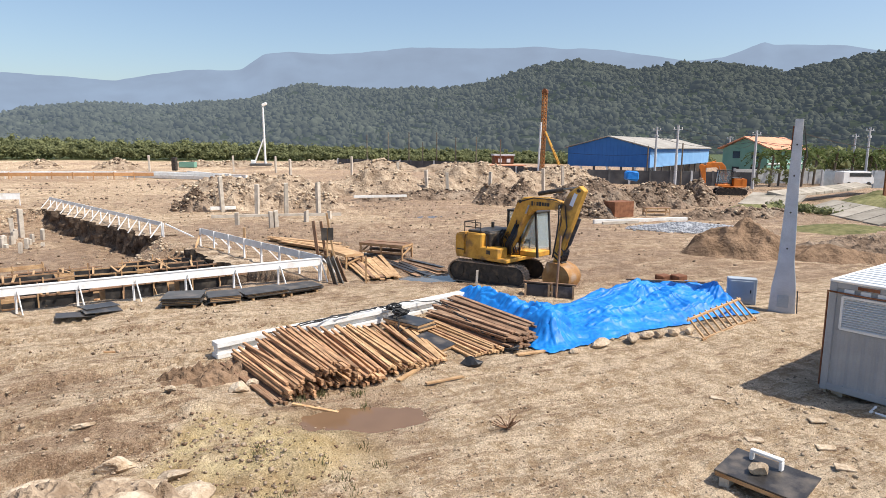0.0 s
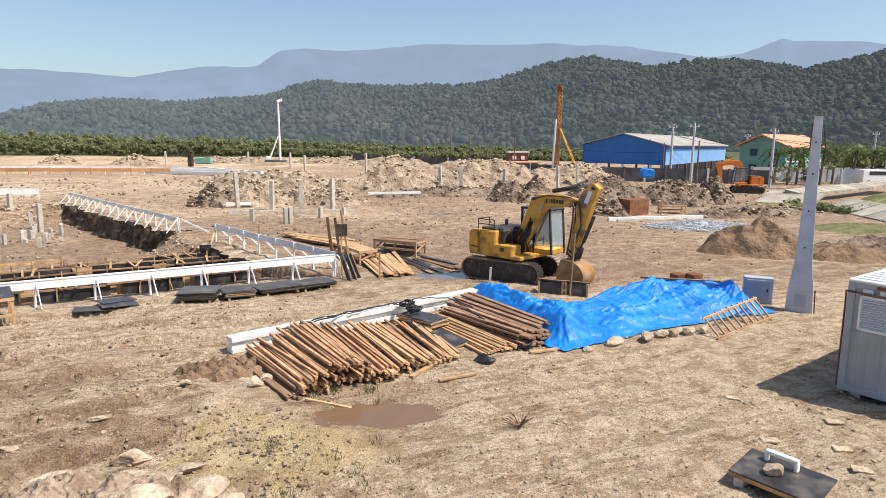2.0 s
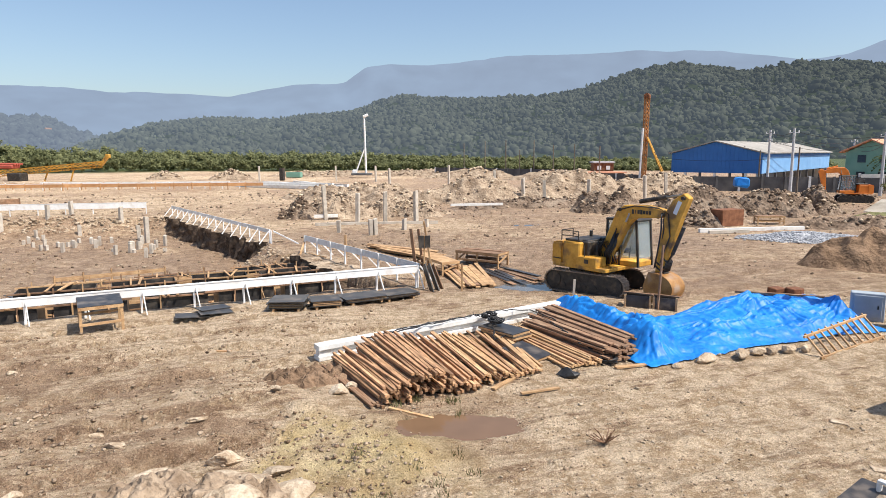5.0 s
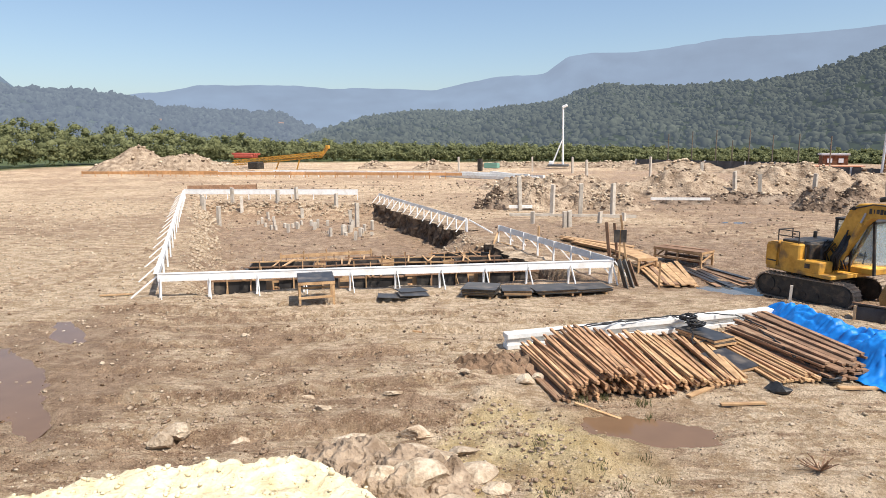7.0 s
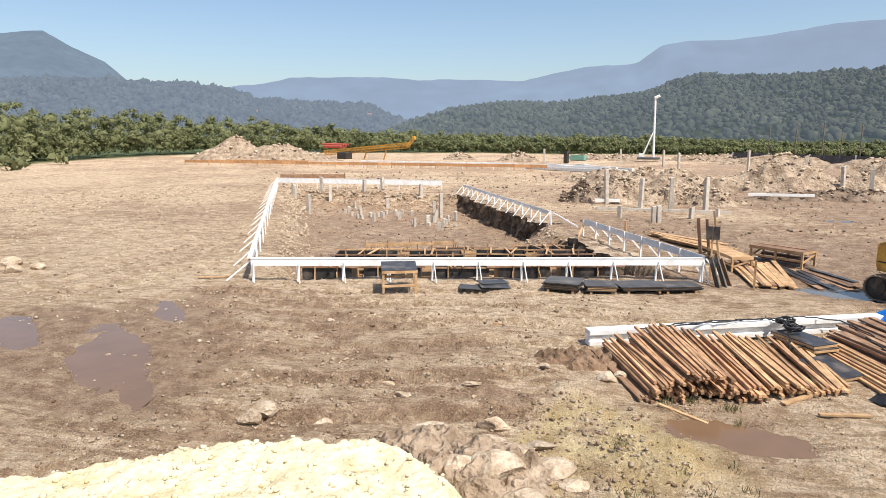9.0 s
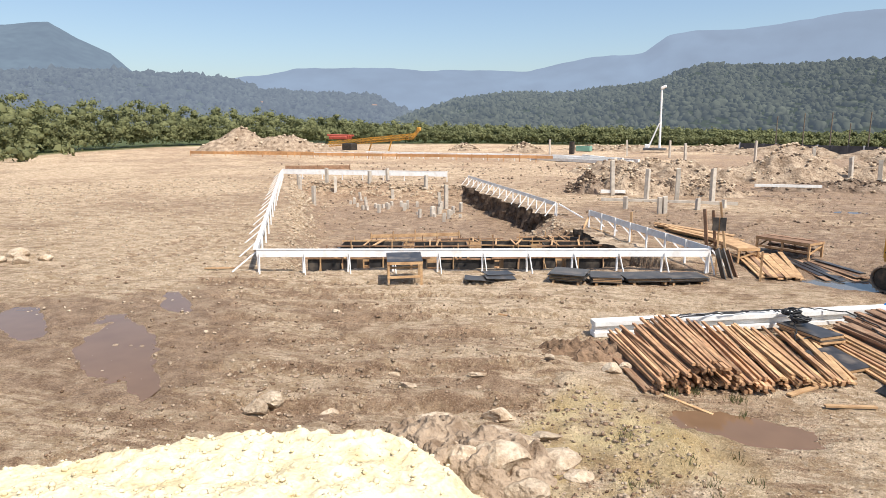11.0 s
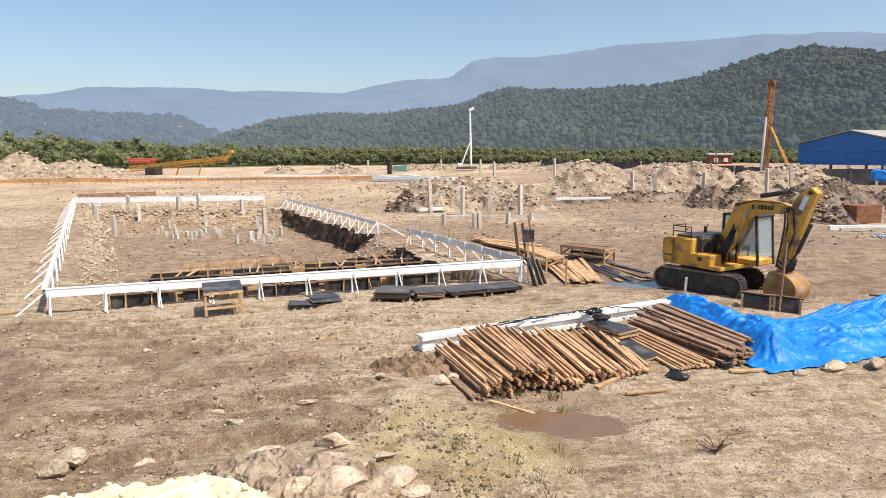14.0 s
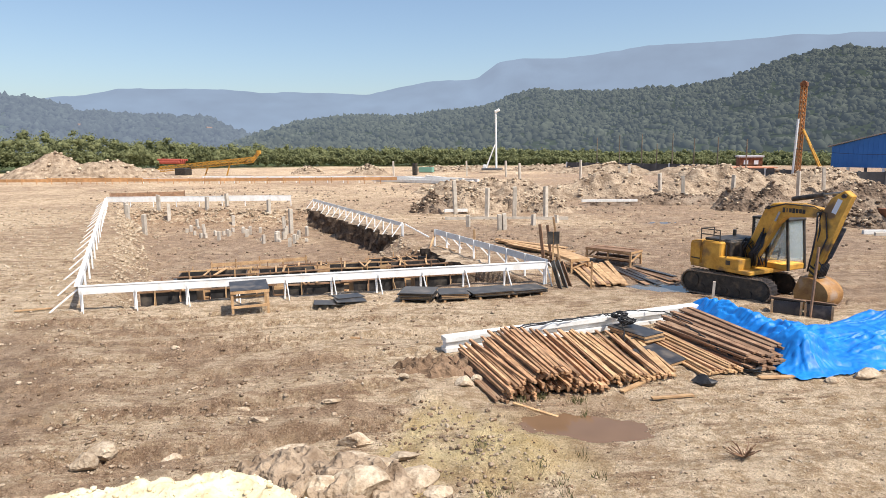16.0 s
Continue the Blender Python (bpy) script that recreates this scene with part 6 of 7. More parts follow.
lying_beam((11.2, 45.6), (14.0, 46.5), 0.2, CONCRETE, "short pale concrete beam lying on mud", "beams lying on the ground")
lying_beam((-8.0, 56.0), (-3.5, 57.5), 0.2, WHITE_CONCRETE, "white concrete beam beside the rubble", "beams lying on the ground", 0.8)
lying_beam((-18.6, 50.6), (-16.9, 51.6), 0.24, WHITE_CONCRETE, "white concrete offcut lying against the rubble", "beams lying on the ground", 0.2)
for i in range(9):
    o = i * 0.75
    lying_beam((-47.5 + 1.2 * i - 2.5 * (i % 3), 99.0 + o), (-31.0 - 1.8 * (i % 4), 94.5 + o), 0.5, WHITE_CONCRETE, "white precast pile in the distant store", "precast piles stored on the ground", 0.35 * (i % 2))
for i in range(5):
    lying_beam((-88.0 + 3 * i, 98.0 + 0.9 * i), (-62.0 + 3 * i, 101.0 + 0.9 * i), 0.45, WHITE_CONCRETE, "white precast pile in the distant store", "precast piles stored on the ground", 0.3 * (i % 2))


def far_batter(p, q, material, board, label):
    root = thing("far_batter_board", label, "batter board", None, "distant batter boards")
    p, q = Vector(p), Vector(q)
    n = int((q - p).length / 2.6)
    for i in range(n):
        a, b = p.lerp(q, i / n), p.lerp(q, (i + 1) / n)
        bm = bmesh.new()
        bar(bm, (a.x, a.y, 1.0 - board / 2), (b.x, b.y, 1.0 - board / 2), 0.05, board)
        part("board", bm, material, root)
        bm = bmesh.new()
        bar(bm, (a.x, a.y, -0.3), (a.x, a.y, 1.1), 0.1, 0.1)
        part("post", bm, material, root)


far_batter((-110, 76.5), (-43, 95), BOARD_ORANGE, 0.5, "long brown setting-out board in the distance")
far_batter((-86, 85.5), (-45, 97), WHITE_WOOD, 0.6, "long white-painted setting-out board in the distance")
far_batter((-104, 82.0), (-60, 93.5), BOARD_ORANGE, 0.4, "long brown setting-out board in the distance")
far_batter((-52.5, 58.0), (-58.5, 53.3), OLD_TIMBER, 0.5, "dark brown setting-out board behind the pit")


def steel_box():
    root = thing("steel_trench_box", "rusty steel box lying by the spoil", "steel box", pose(13.9, 50.0, gz(13.9, 50), 0, 0, 30))
    for c, s in (((0, 0, 0.62), (2.0, 0.06, 1.2)), ((0, 1.2, 0.62), (2.0, 0.06, 1.2)), ((-1.0, 0.6, 0.62), (0.06, 1.2, 1.2)), ((0, 0.6, 1.2), (2.0, 1.2, 0.05))):
        bm = bmesh.new()
        box(bm, c, s)
        part("plate", bm, RUST, root)
    for z in (0.1, 0.5, 0.85, 1.2):
        bm = bmesh.new()
        bar(bm, (1.0, -0.02, z), (1.0, 1.22, z), 0.07, 0.07)
        part("end_bar", bm, RUST, root)
    bench("trestle_bench", "rough brown trestle by the steel box", pose(16.9, 51.5, gz(16.9, 51.5), 0, 0, 5), 2.0, 0.8, 0.65, OLD_TIMBER)


steel_box()


# ---- machines far off ----
def truss(bm, p, q, w, n, r=0.05):
    p, q = Vector(p), Vector(q)
    d = (q - p).normalized()
    a = d.orthogonal().normalized() * w / 2
    b = d.cross(a)
    cs = [a + b, a - b, -a - b, b - a]
    for c in cs:
        bar(bm, p + c, q + c, r * 2, r * 2)
    for i in range(n):
        for k in range(4):
            bar(bm, p.lerp(q, i / n) + cs[k], p.lerp(q, (i + 1) / n) + cs[(k + 1) % 4], r, r)


def mast_rig():
    root = thing("white_piling_rig", "white piling rig with a slender mast", "piling rig", pose(-39.8, 142.9, 0.2, 0, 0, 10))
    bm = bmesh.new()
    tube(bm, (0, 0, 0.5), (-0.2, 0, 13.4), 0.24, 0.20, 12)
    part("mast", bm, WHITE_PAINT, root)
    bm = bmesh.new()
    box(bm, (0.15, 0, 13.5), (1.2, 0.6, 0.6), pose(0, 0, 0, 0, -25, 0), bevel=0.1)
    part("mast_head", bm, WHITE_PAINT, root)
    for y in (-0.8, 0.8):
        bm = bmesh.new()
        tube(bm, (-2.3, y, 0.8), (-0.3, y * 0.3, 6.0), 0.12)
        part("back_stay", bm, WHITE_PAINT, root)
    bm = bmesh.new()
    box(bm, (-1.0, 0, 0.5), (4.6, 2.4, 0.5), bevel=0.1)
    part("base", bm, DARK_WALL, root)
    bm = bmesh.new()
    box(bm, (-2.6, 0, 1.1), (0.9, 1.6, 0.8), bevel=0.1)
    part("winch_house", bm, WHITE_PAINT, root)


def drill_rig():
    root = thing("orange_drilling_rig", "rusty orange drilling rig with a tall mast", "drilling rig", pose(14.95, 101.5, 0, 0, 0, -20))
    bm = bmesh.new()
    truss(bm, (0, 0, 0.3), (0.15, 0, 13.4), 0.5, 22, 0.08)
    part("mast", bm, RIG_BROWN, root)
    bm = bmesh.new()
    box(bm, (0.15, 0, 13.6), (0.9, 0.8, 0.6), bevel=0.08)
    tube(bm, (0.15, -0.5, 13.8), (0.15, 0.5, 13.8), 0.3)
    part("mast_head", bm, RUST, root)
    bm = bmesh.new()
    tube(bm, (-0.45, -0.5, -0.2), (-0.2, -0.5, 9.0), 0.16)
    part("kelly_bar", bm, LOUVRE, root, "pale steel drill rod")
    for y in (-0.6, 0.6):
        bm = bmesh.new()
        tube(bm, (3.2, y, 1.6), (0.4, y * 0.4, 7.6), 0.13)
        part("back_stay", bm, YELLOW, root)
    bm = bmesh.new()
    box(bm, (3.6, 0, 1.4), (2.6, 2.2, 1.0), bevel=0.12)
    part("engine_house", bm, ORANGE, root)
    bm = bmesh.new()
    box(bm, (2.0, 0, 1.3), (1.4, 1.2, 1.0), bevel=0.1)
    part("turntable", bm, RIG_BROWN, root)
    for y in (-1.1, 1.1):
        bm = bmesh.new()
        slab(bm, [(x + 3.6, z) for x, z in loop_outline(5.0, 0.9)], y - 0.3, y + 0.3)
        part("track", bm, BLACK, root)


def folded_rig():
    root = thing("yellow_piling_rig", "yellow piling rig with its mast laid down", "piling rig", pose(-99.5, 119.0, 0.2, 0, 0, 0))
    bm = bmesh.new()
    truss(bm, (-15.0, 0, 1.1), (11.0, 0.5, 3.2), 0.8, 22, 0.10)
    part("mast", bm, YELLOW, root)
    bm = bmesh.new()
    bar(bm, (10.8, 0.5, 3.0), (12.2, 0.6, 4.6), 0.6, 0.6)
    box(bm, (12.4, 0.6, 4.8), (0.9, 0.7, 0.8), bevel=0.1)
    part("mast_foot", bm, YELLOW, root)
    bm = bmesh.new()
    box(bm, (-12.0, 1.0, 2.7), (6.0, 2.2, 0.8), bevel=0.2)
    for k in range(4):
        tube(bm, (-15.6, 0.3 + 0.6 * k, 3.3), (-8.6, 0.3 + 0.6 * k, 3.2), 0.22)
    part("engine_house", bm, RED, root, "dull red engine house and pipes")
    bm = bmesh.new()
    box(bm, (-7.0, -1.2, 0.6), (3.2, 2.2, 1.7), bevel=0.2)
    part("undercarriage", bm, BLACK, root)
    for x in (-2, 4):
        bm = bmesh.new()
        bar(bm, (x, 0, -0.4), (x + 1.0, 0, 1.9 + 0.08 * x), 0.22, 0.22)
        part("support_leg", bm, YELLOW, root)


mast_rig()
drill_rig()
folded_rig()
for x, y, s, mt, lb in ((-55.8, 140, (3.4, 1.6, 1.1), GREEN_WALL, "small green skip on the far side of the site"), (-52.0, 124.0, (0.9, 0.9, 2.4), BLACK, "small dark drum on a post")):
    bm = bmesh.new()
    box(bm, (x, y, s[2] / 2), s, bevel=0.12)
    box(bm, (x, y, s[2] + 0.03), (s[0] * 0.96, s[1] * 0.96, 0.16))
    tagged(link("skip" if s[0] > 2 else "drum", bm, mt), lb, "skip" if s[0] > 2 else "drum")


# ---- buildings and street on the far side ----
def warehouse():
    A_, B_ = Vector((19.9, 106.0)), Vector((31.0, 99.0))
    e = (B_ - A_)
    w = e.length
    L = 46.0
    root = thing("blue_warehouse", "open blue steel warehouse with a shallow gable roof", "warehouse", pose(A_.x, A_.y, 0, 0, 0, math.degrees(math.atan2(e.y, e.x))))
    eave, peak = 5.2, 6.9
    bm = bmesh.new()
    slab(bm, [(0, 2.3), (w, 2.3), (w, eave), (w / 2, peak), (0, eave)], -0.06, 0.06)
    part("gable_wall", bm, BLUE_WALL, root)
    for i in range(22):
        bm = bmesh.new()
        x = w * (i + 0.5) / 22
        top = eave + (peak - eave) * (1 - abs(x - w / 2) / (w / 2))
        box(bm, (x, -0.08, (2.3 + top) / 2), (0.12, 0.04, top - 2.35))
        part("cladding_rib", bm, BLUE_WALL, root)
    bm = bmesh.new()
    box(bm, (w, L / 2, 3.5), (0.1, L, 2.4))
    part("side_wall", bm, PALE_BLUE, root, "pale blue side sheeting")
    bm = bmesh.new()
    box(bm, (w + 0.03, L / 2, 4.95), (0.1, L, 0.55))
    part("fascia", bm, BLUE_WALL, root)
    bm = bmesh.new()
    box(bm, (0, L / 2, 3.7), (0.1, L, 3.0))
    part("side_wall", bm, BLUE_WALL, root)
    for s in (-1, 1):
        bm = bmesh.new()
        slab(bm, [(w / 2, peak + 0.05), (w / 2 + s * (w / 2 + 0.5), eave - 0.05), (w / 2 + s * (w / 2 + 0.5), eave + 0.1), (w / 2, peak + 0.2)], -0.4, L)
        part("roof", bm, ROOF_GREY, root, "weathered grey sheet roof")
    for i in range(7):
        bm = bmesh.new()
        box(bm, (w * i / 6, 0.1, 1.15), (0.3, 0.3, 2.3))
        part("column", bm, WHITE_PAINT if i % 2 else DARK_WALL, root)
    for i in range(9):
        bm = bmesh.new()
        box(bm, (w, L * (i + 0.5) / 9, 1.15), (0.3, 0.3, 2.3))
        part("column", bm, DARK_WALL, root)
    bm = bmesh.new()
    box(bm, (w / 2, L - 0.5, 1.2), (w, 0.2, 2.3))
    part("back_wall", bm, WHITE_PAINT, root)


def boundary_wall(p, q, h, material, label, panel_l=3.0):
    p, q = Vector(p), Vector(q)
    root = thing("boundary_wall", label, "wall", None, "boundary walls")
    n = max(1, round((q - p).length / panel_l))
    for i in range(n):
        a, b = p.lerp(q, i / n), p.lerp(q, (i + 1) / n - 0.004)
        bm = bmesh.new()
        bar(bm, (a.x, a.y, h / 2 - 0.2), (b.x, b.y, h / 2 - 0.2), 0.15, h + 0.4)
        part("wall_panel", bm, material, root)
        bm = bmesh.new()
        box(bm, (a.x, a.y, h / 2), (0.3, 0.3, h + 0.2))
        part("pier", bm, GREY_CONCRETE if i % 3 == 0 else material, root)


def house():
    root = thing("green_house", "two-storey green house with an orange tiled roof", "house", pose(54.9, 111.2, 0, 0, 0, 36.6))
    w, d, h = 13.0, 8.2, 5.3
    bm = bmesh.new()
    box(bm, (w / 2, d / 2, h / 2), (w, d, h))
    part("wall", bm, GREEN_WALL, root)
    for y0, y1 in ((-0.8, d / 2), (d + 0.8, d / 2)):
        bm = bmesh.new()
        vs = [bm.verts.new(p) for p in ((-0.7, y0, h - 0.15), (w + 0.7, y0, h - 0.15), (w + 0.7, y1, h + 1.9), (-0.7, y1, h + 1.9), (-0.7, y0, h + 0.05), (w + 0.7, y0, h + 0.05), (w + 0.7, y1, h + 2.1), (-0.7, y1, h + 2.1))]
        for f in ((0, 1, 2, 3), (4, 5, 6, 7), (0, 1, 5, 4), (1, 2, 6, 5), (2, 3, 7, 6), (3, 0, 4, 7)):
            bm.faces.new([vs[k] for k in f])
        bmesh.ops.recalc_face_normals(bm, faces=bm.faces)
        part("roof", bm, TILE, root, "orange tiled roof")
    for x in (0.07, w - 0.07):
        bm = bmesh.new()
        vs = [bm.verts.new((x + o, y, z)) for o in (-0.06, 0.06) for y, z in ((0.1, h), (d - 0.1, h), (d / 2, h + 1.85))]
        for f in ((0, 1, 2), (5, 4, 3), (0, 3, 4, 1), (1, 4, 5, 2), (2, 5, 3, 0)):
            bm.faces.new([vs[k] for k in f])
        part("gable", bm, GREEN_WALL, root)
    for y, z in ((2.2, 4.2), (5.6, 4.2), (2.2, 1.5), (5.6, 1.5)):
        bm = bmesh.new()
        box(bm, (-0.03, y, z), (0.1, 1.3, 1.2))
        part("window", bm, PANE_DARK, root)
    bm = bmesh.new()
    box(bm, (w / 2, -0.05, h * 0.52), (w, 0.14, 0.22))
    part("floor_band", bm, WHITE_PAINT, root)
    for i in range(5):
        for z in (1.5, 4.6):
            bm = bmesh.new()
            box(bm, (1.3 + 2.55 * i, -0.03, z), (1.3, 0.1, 1.2))
            win = part("window", bm, PANE_DARK, root)
            bm = bmesh.new()
            box(bm, (1.3 + 2.55 * i, -0.08, z - 0.66), (1.5, 0.2, 0.1))
            part("sill", bm, WHITE_PAINT, win)
    small = thing("red_house", "small red-brown house behind the drilling rig", "house", pose(9.0, 122.0, 0, 0, 0, 5))
    bm = bmesh.new()
    box(bm, (2, 2, 1.7), (3.6, 3.6, 3.6))
    part("wall", bm, RUST, small)
    bm = bmesh.new()
    box(bm, (2, 2, 3.6), (4.0, 4.0, 0.3))
    part("roof", bm, GREY_CONCRETE, small)
    for x in (1.2, 2.8):
        bm = bmesh.new()
        box(bm, (x, 0.18, 2.6), (0.7, 0.1, 0.7))
        part("window", bm, WHITE_PAINT, small)
    low = thing("low_shed", "low shed with a red tiled roof", "shed", pose(2.0, 116.0, 0, 0, 0, 4))
    bm = bmesh.new()
    box(bm, (6, 2, 0.9), (12, 4, 1.9))
    part("wall", bm, DARK_WALL, low)
    bm = bmesh.new()
    slab(bm, [(-0.4, 1.8), (12.4, 1.8), (12.4, 1.95), (-0.4, 1.95)], -0.6, 4.6)
    part("roof", bm, TILE, low)
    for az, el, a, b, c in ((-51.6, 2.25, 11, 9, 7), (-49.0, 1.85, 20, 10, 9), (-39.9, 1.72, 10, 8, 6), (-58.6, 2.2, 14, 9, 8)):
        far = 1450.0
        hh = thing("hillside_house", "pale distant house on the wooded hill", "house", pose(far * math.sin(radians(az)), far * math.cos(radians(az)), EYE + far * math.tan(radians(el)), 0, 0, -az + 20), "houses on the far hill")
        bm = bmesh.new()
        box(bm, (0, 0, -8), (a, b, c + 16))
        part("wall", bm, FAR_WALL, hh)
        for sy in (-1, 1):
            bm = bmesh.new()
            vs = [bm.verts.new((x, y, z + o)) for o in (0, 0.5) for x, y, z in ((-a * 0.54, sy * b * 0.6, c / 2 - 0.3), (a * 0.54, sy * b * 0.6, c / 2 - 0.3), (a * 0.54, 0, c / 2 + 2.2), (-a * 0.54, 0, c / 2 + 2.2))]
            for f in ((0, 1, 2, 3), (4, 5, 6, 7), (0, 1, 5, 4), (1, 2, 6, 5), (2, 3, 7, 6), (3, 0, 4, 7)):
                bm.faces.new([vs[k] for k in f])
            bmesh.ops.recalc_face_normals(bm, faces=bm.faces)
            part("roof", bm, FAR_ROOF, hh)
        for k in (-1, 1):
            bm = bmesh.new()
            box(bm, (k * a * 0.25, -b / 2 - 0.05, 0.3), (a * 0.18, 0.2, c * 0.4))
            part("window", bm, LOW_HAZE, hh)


warehouse()
house()
boundary_wall((5.0, 112.0), (18.0, 100.0), 2.0, DARK_WALL, "dark block wall along the site edge")
boundary_wall((18.5, 97.0), (44.0, 92.0), 2.0, DARK_WALL, "dark block wall in front of the warehouse")
boundary_wall((-25.0, 150.0), (5.0, 132.0), 2.0, DARK_WALL, "dark distant wall before the woods")
boundary_wall((44.5, 100.0), (90.0, 104.0), 2.2, GREY_CONCRETE, "grey concrete wall along the street")
boundary_wall((54.0, 93.0), (76.0, 92.5), 2.3, GREY_BOX, "grey sheet hoarding beside the canal", 4.0)


def utility_pole(x, y, h, r, arms, group="utility poles along the street"):
    root = thing("utility_pole", "slender concrete utility pole carrying cables" if arms else "thin dark timber pole", "utility pole", pose(x, y, 0), group)
    bm = bmesh.new()
    tube(bm, (0, 0, -0.3), (0, 0, h), r, r * 0.7, 10)
    part("shaft", bm, GREY_CONCRETE if arms else BARK, root)
    for k in range(arms):
        bm = bmesh.new()
        box(bm, (0, 0, h - 0.5 - 1.0 * k), (1.2 if k == 0 else 0.7, 0.1, 0.1))
        part("crossarm", bm, GREY_CONCRETE, root)
        for sx in (-0.5, 0.5):
            bm = bmesh.new()
            tube(bm, (sx * (1 if k == 0 else 0.5), 0, h - 0.45 - k), (sx * (1 if k == 0 else 0.5), 0, h - 0.2 - k), 0.06, sides=6)
            part("insulator", bm, WHITE_PAINT, root)


POLES = [(31.2, 97.0, 8.4, 0.2, 2), (29.9, 84.5, 8.2, 0.19, 1), (56.0, 129.0, 7.6, 0.2, 1), (40.8, 86.1, 7.7, 0.2, 1), (62.0, 96.0, 8.6, 0.2, 2), (70.0, 112.0, 8.0, 0.2, 1)]
for p in POLES:
    utility_pole(*p)
for x, y, h in ((29.1, 101.0, 6.2), (33.0, 91.0, 6.0), (29.6, 95.5, 5.6), (-8.0, 140.0, 8), (-2.0, 138.0, 8), (2.0, 136.0, 7), (6.0, 130.0, 7), (-13.0, 146.0, 8), (10.0, 120.0, 6.5), (-18, 148, 7.5), (-5.0, 139, 6)):
    utility_pole(x, y, h, 0.13, 0, "thin poles on the far side")


def wire(p, q, sag, r=0.035):
    bm = bmesh.new()
    p, q = Vector(p), Vector(q)
    run(bm, [p.lerp(q, k / 12) - Vector((0, 0, sag * 4 * (k / 12) * (1 - k / 12))) for k in range(13)], r, 4)
    tagged(link("overhead_cable", bm, RUBBER), "sagging black overhead cable between poles", "cable", "overhead cables")


for (a, b, s) in ((0, 1, 0.5), (1, 3, 0.7), (3, 4, 0.8), (2, 3, 0.9), (3, 5, 1.0), (0, 2, 1.0)):
    for dz in (0.3, 1.4):
        wire((POLES[a][0], POLES[a][1], POLES[a][2] - dz), (POLES[b][0], POLES[b][1], POLES[b][2] - dz), s)
wire((14.6, 101.0, 4.9), (31.2, 97.0, 4.4), 0.5)
wire((11.5, 21.3, 6.0), (30.0, 40.0, 6.0), 0.5, 0.02)


def palm(x, y, h, seed):
    rng = random.Random(seed)
    root = thing("coconut_palm", "coconut palm with drooping dark green fronds", "palm tree", pose(x, y, 0), "palms along the street")
    bm = bmesh.new()
    run(bm, [(0, 0, -0.3), (0.1, 0.05, h * 0.4), (0.3, 0.1, h * 0.8), (0.4, 0.1, h)], 0.17, 8)
    part("trunk", bm, BARK, root)
    for k in range(20):
        a, up, ln = k * 2.4 + rng.uniform(-0.2, 0.2), rng.uniform(-0.3, 1.3), rng.uniform(2.0, 3.0)
        bm = bmesh.new()
        way, side = Vector((math.cos(a), math.sin(a), 0)), Vector((-math.sin(a), math.cos(a), 0))
        mid = []
        for j in range(10):
            r = ln * j / 9
            mid.append(bm.verts.new(Vector((0.4, 0.1, h + up * r * 0.9 - 0.32 * r * r)) + way * r))
        for j in range(9):
            wd = 0.36 * math.sin(math.pi * min(1, 0.15 + j / 9 * 0.85))
            for sg in (-1, 1):
                q = bm.verts.new(mid[j].co + side * sg * wd + way * 0.3 - Vector((0, 0, 0.35 * wd)))
                bm.faces.new((mid[j], mid[j + 1], q))
        part("frond", bm, PALM, root)


for i, (x, y, h) in enumerate(((45.5, 91.0, 4.6), (48.0, 93.5, 4.2), (50.5, 92.0, 4.8), (55.0, 97.0, 4.6), (58.5, 98.0, 5.0), (62.0, 99.5, 4.6), (66.0, 100.0, 5.2), (70.0, 101.0, 4.8), (52.5, 98.0, 5.2), (74, 102, 5.2), (46.5, 97.0, 4.2), (64.0, 98.5, 4.4))):
    palm(x, y, h, 300 + i)


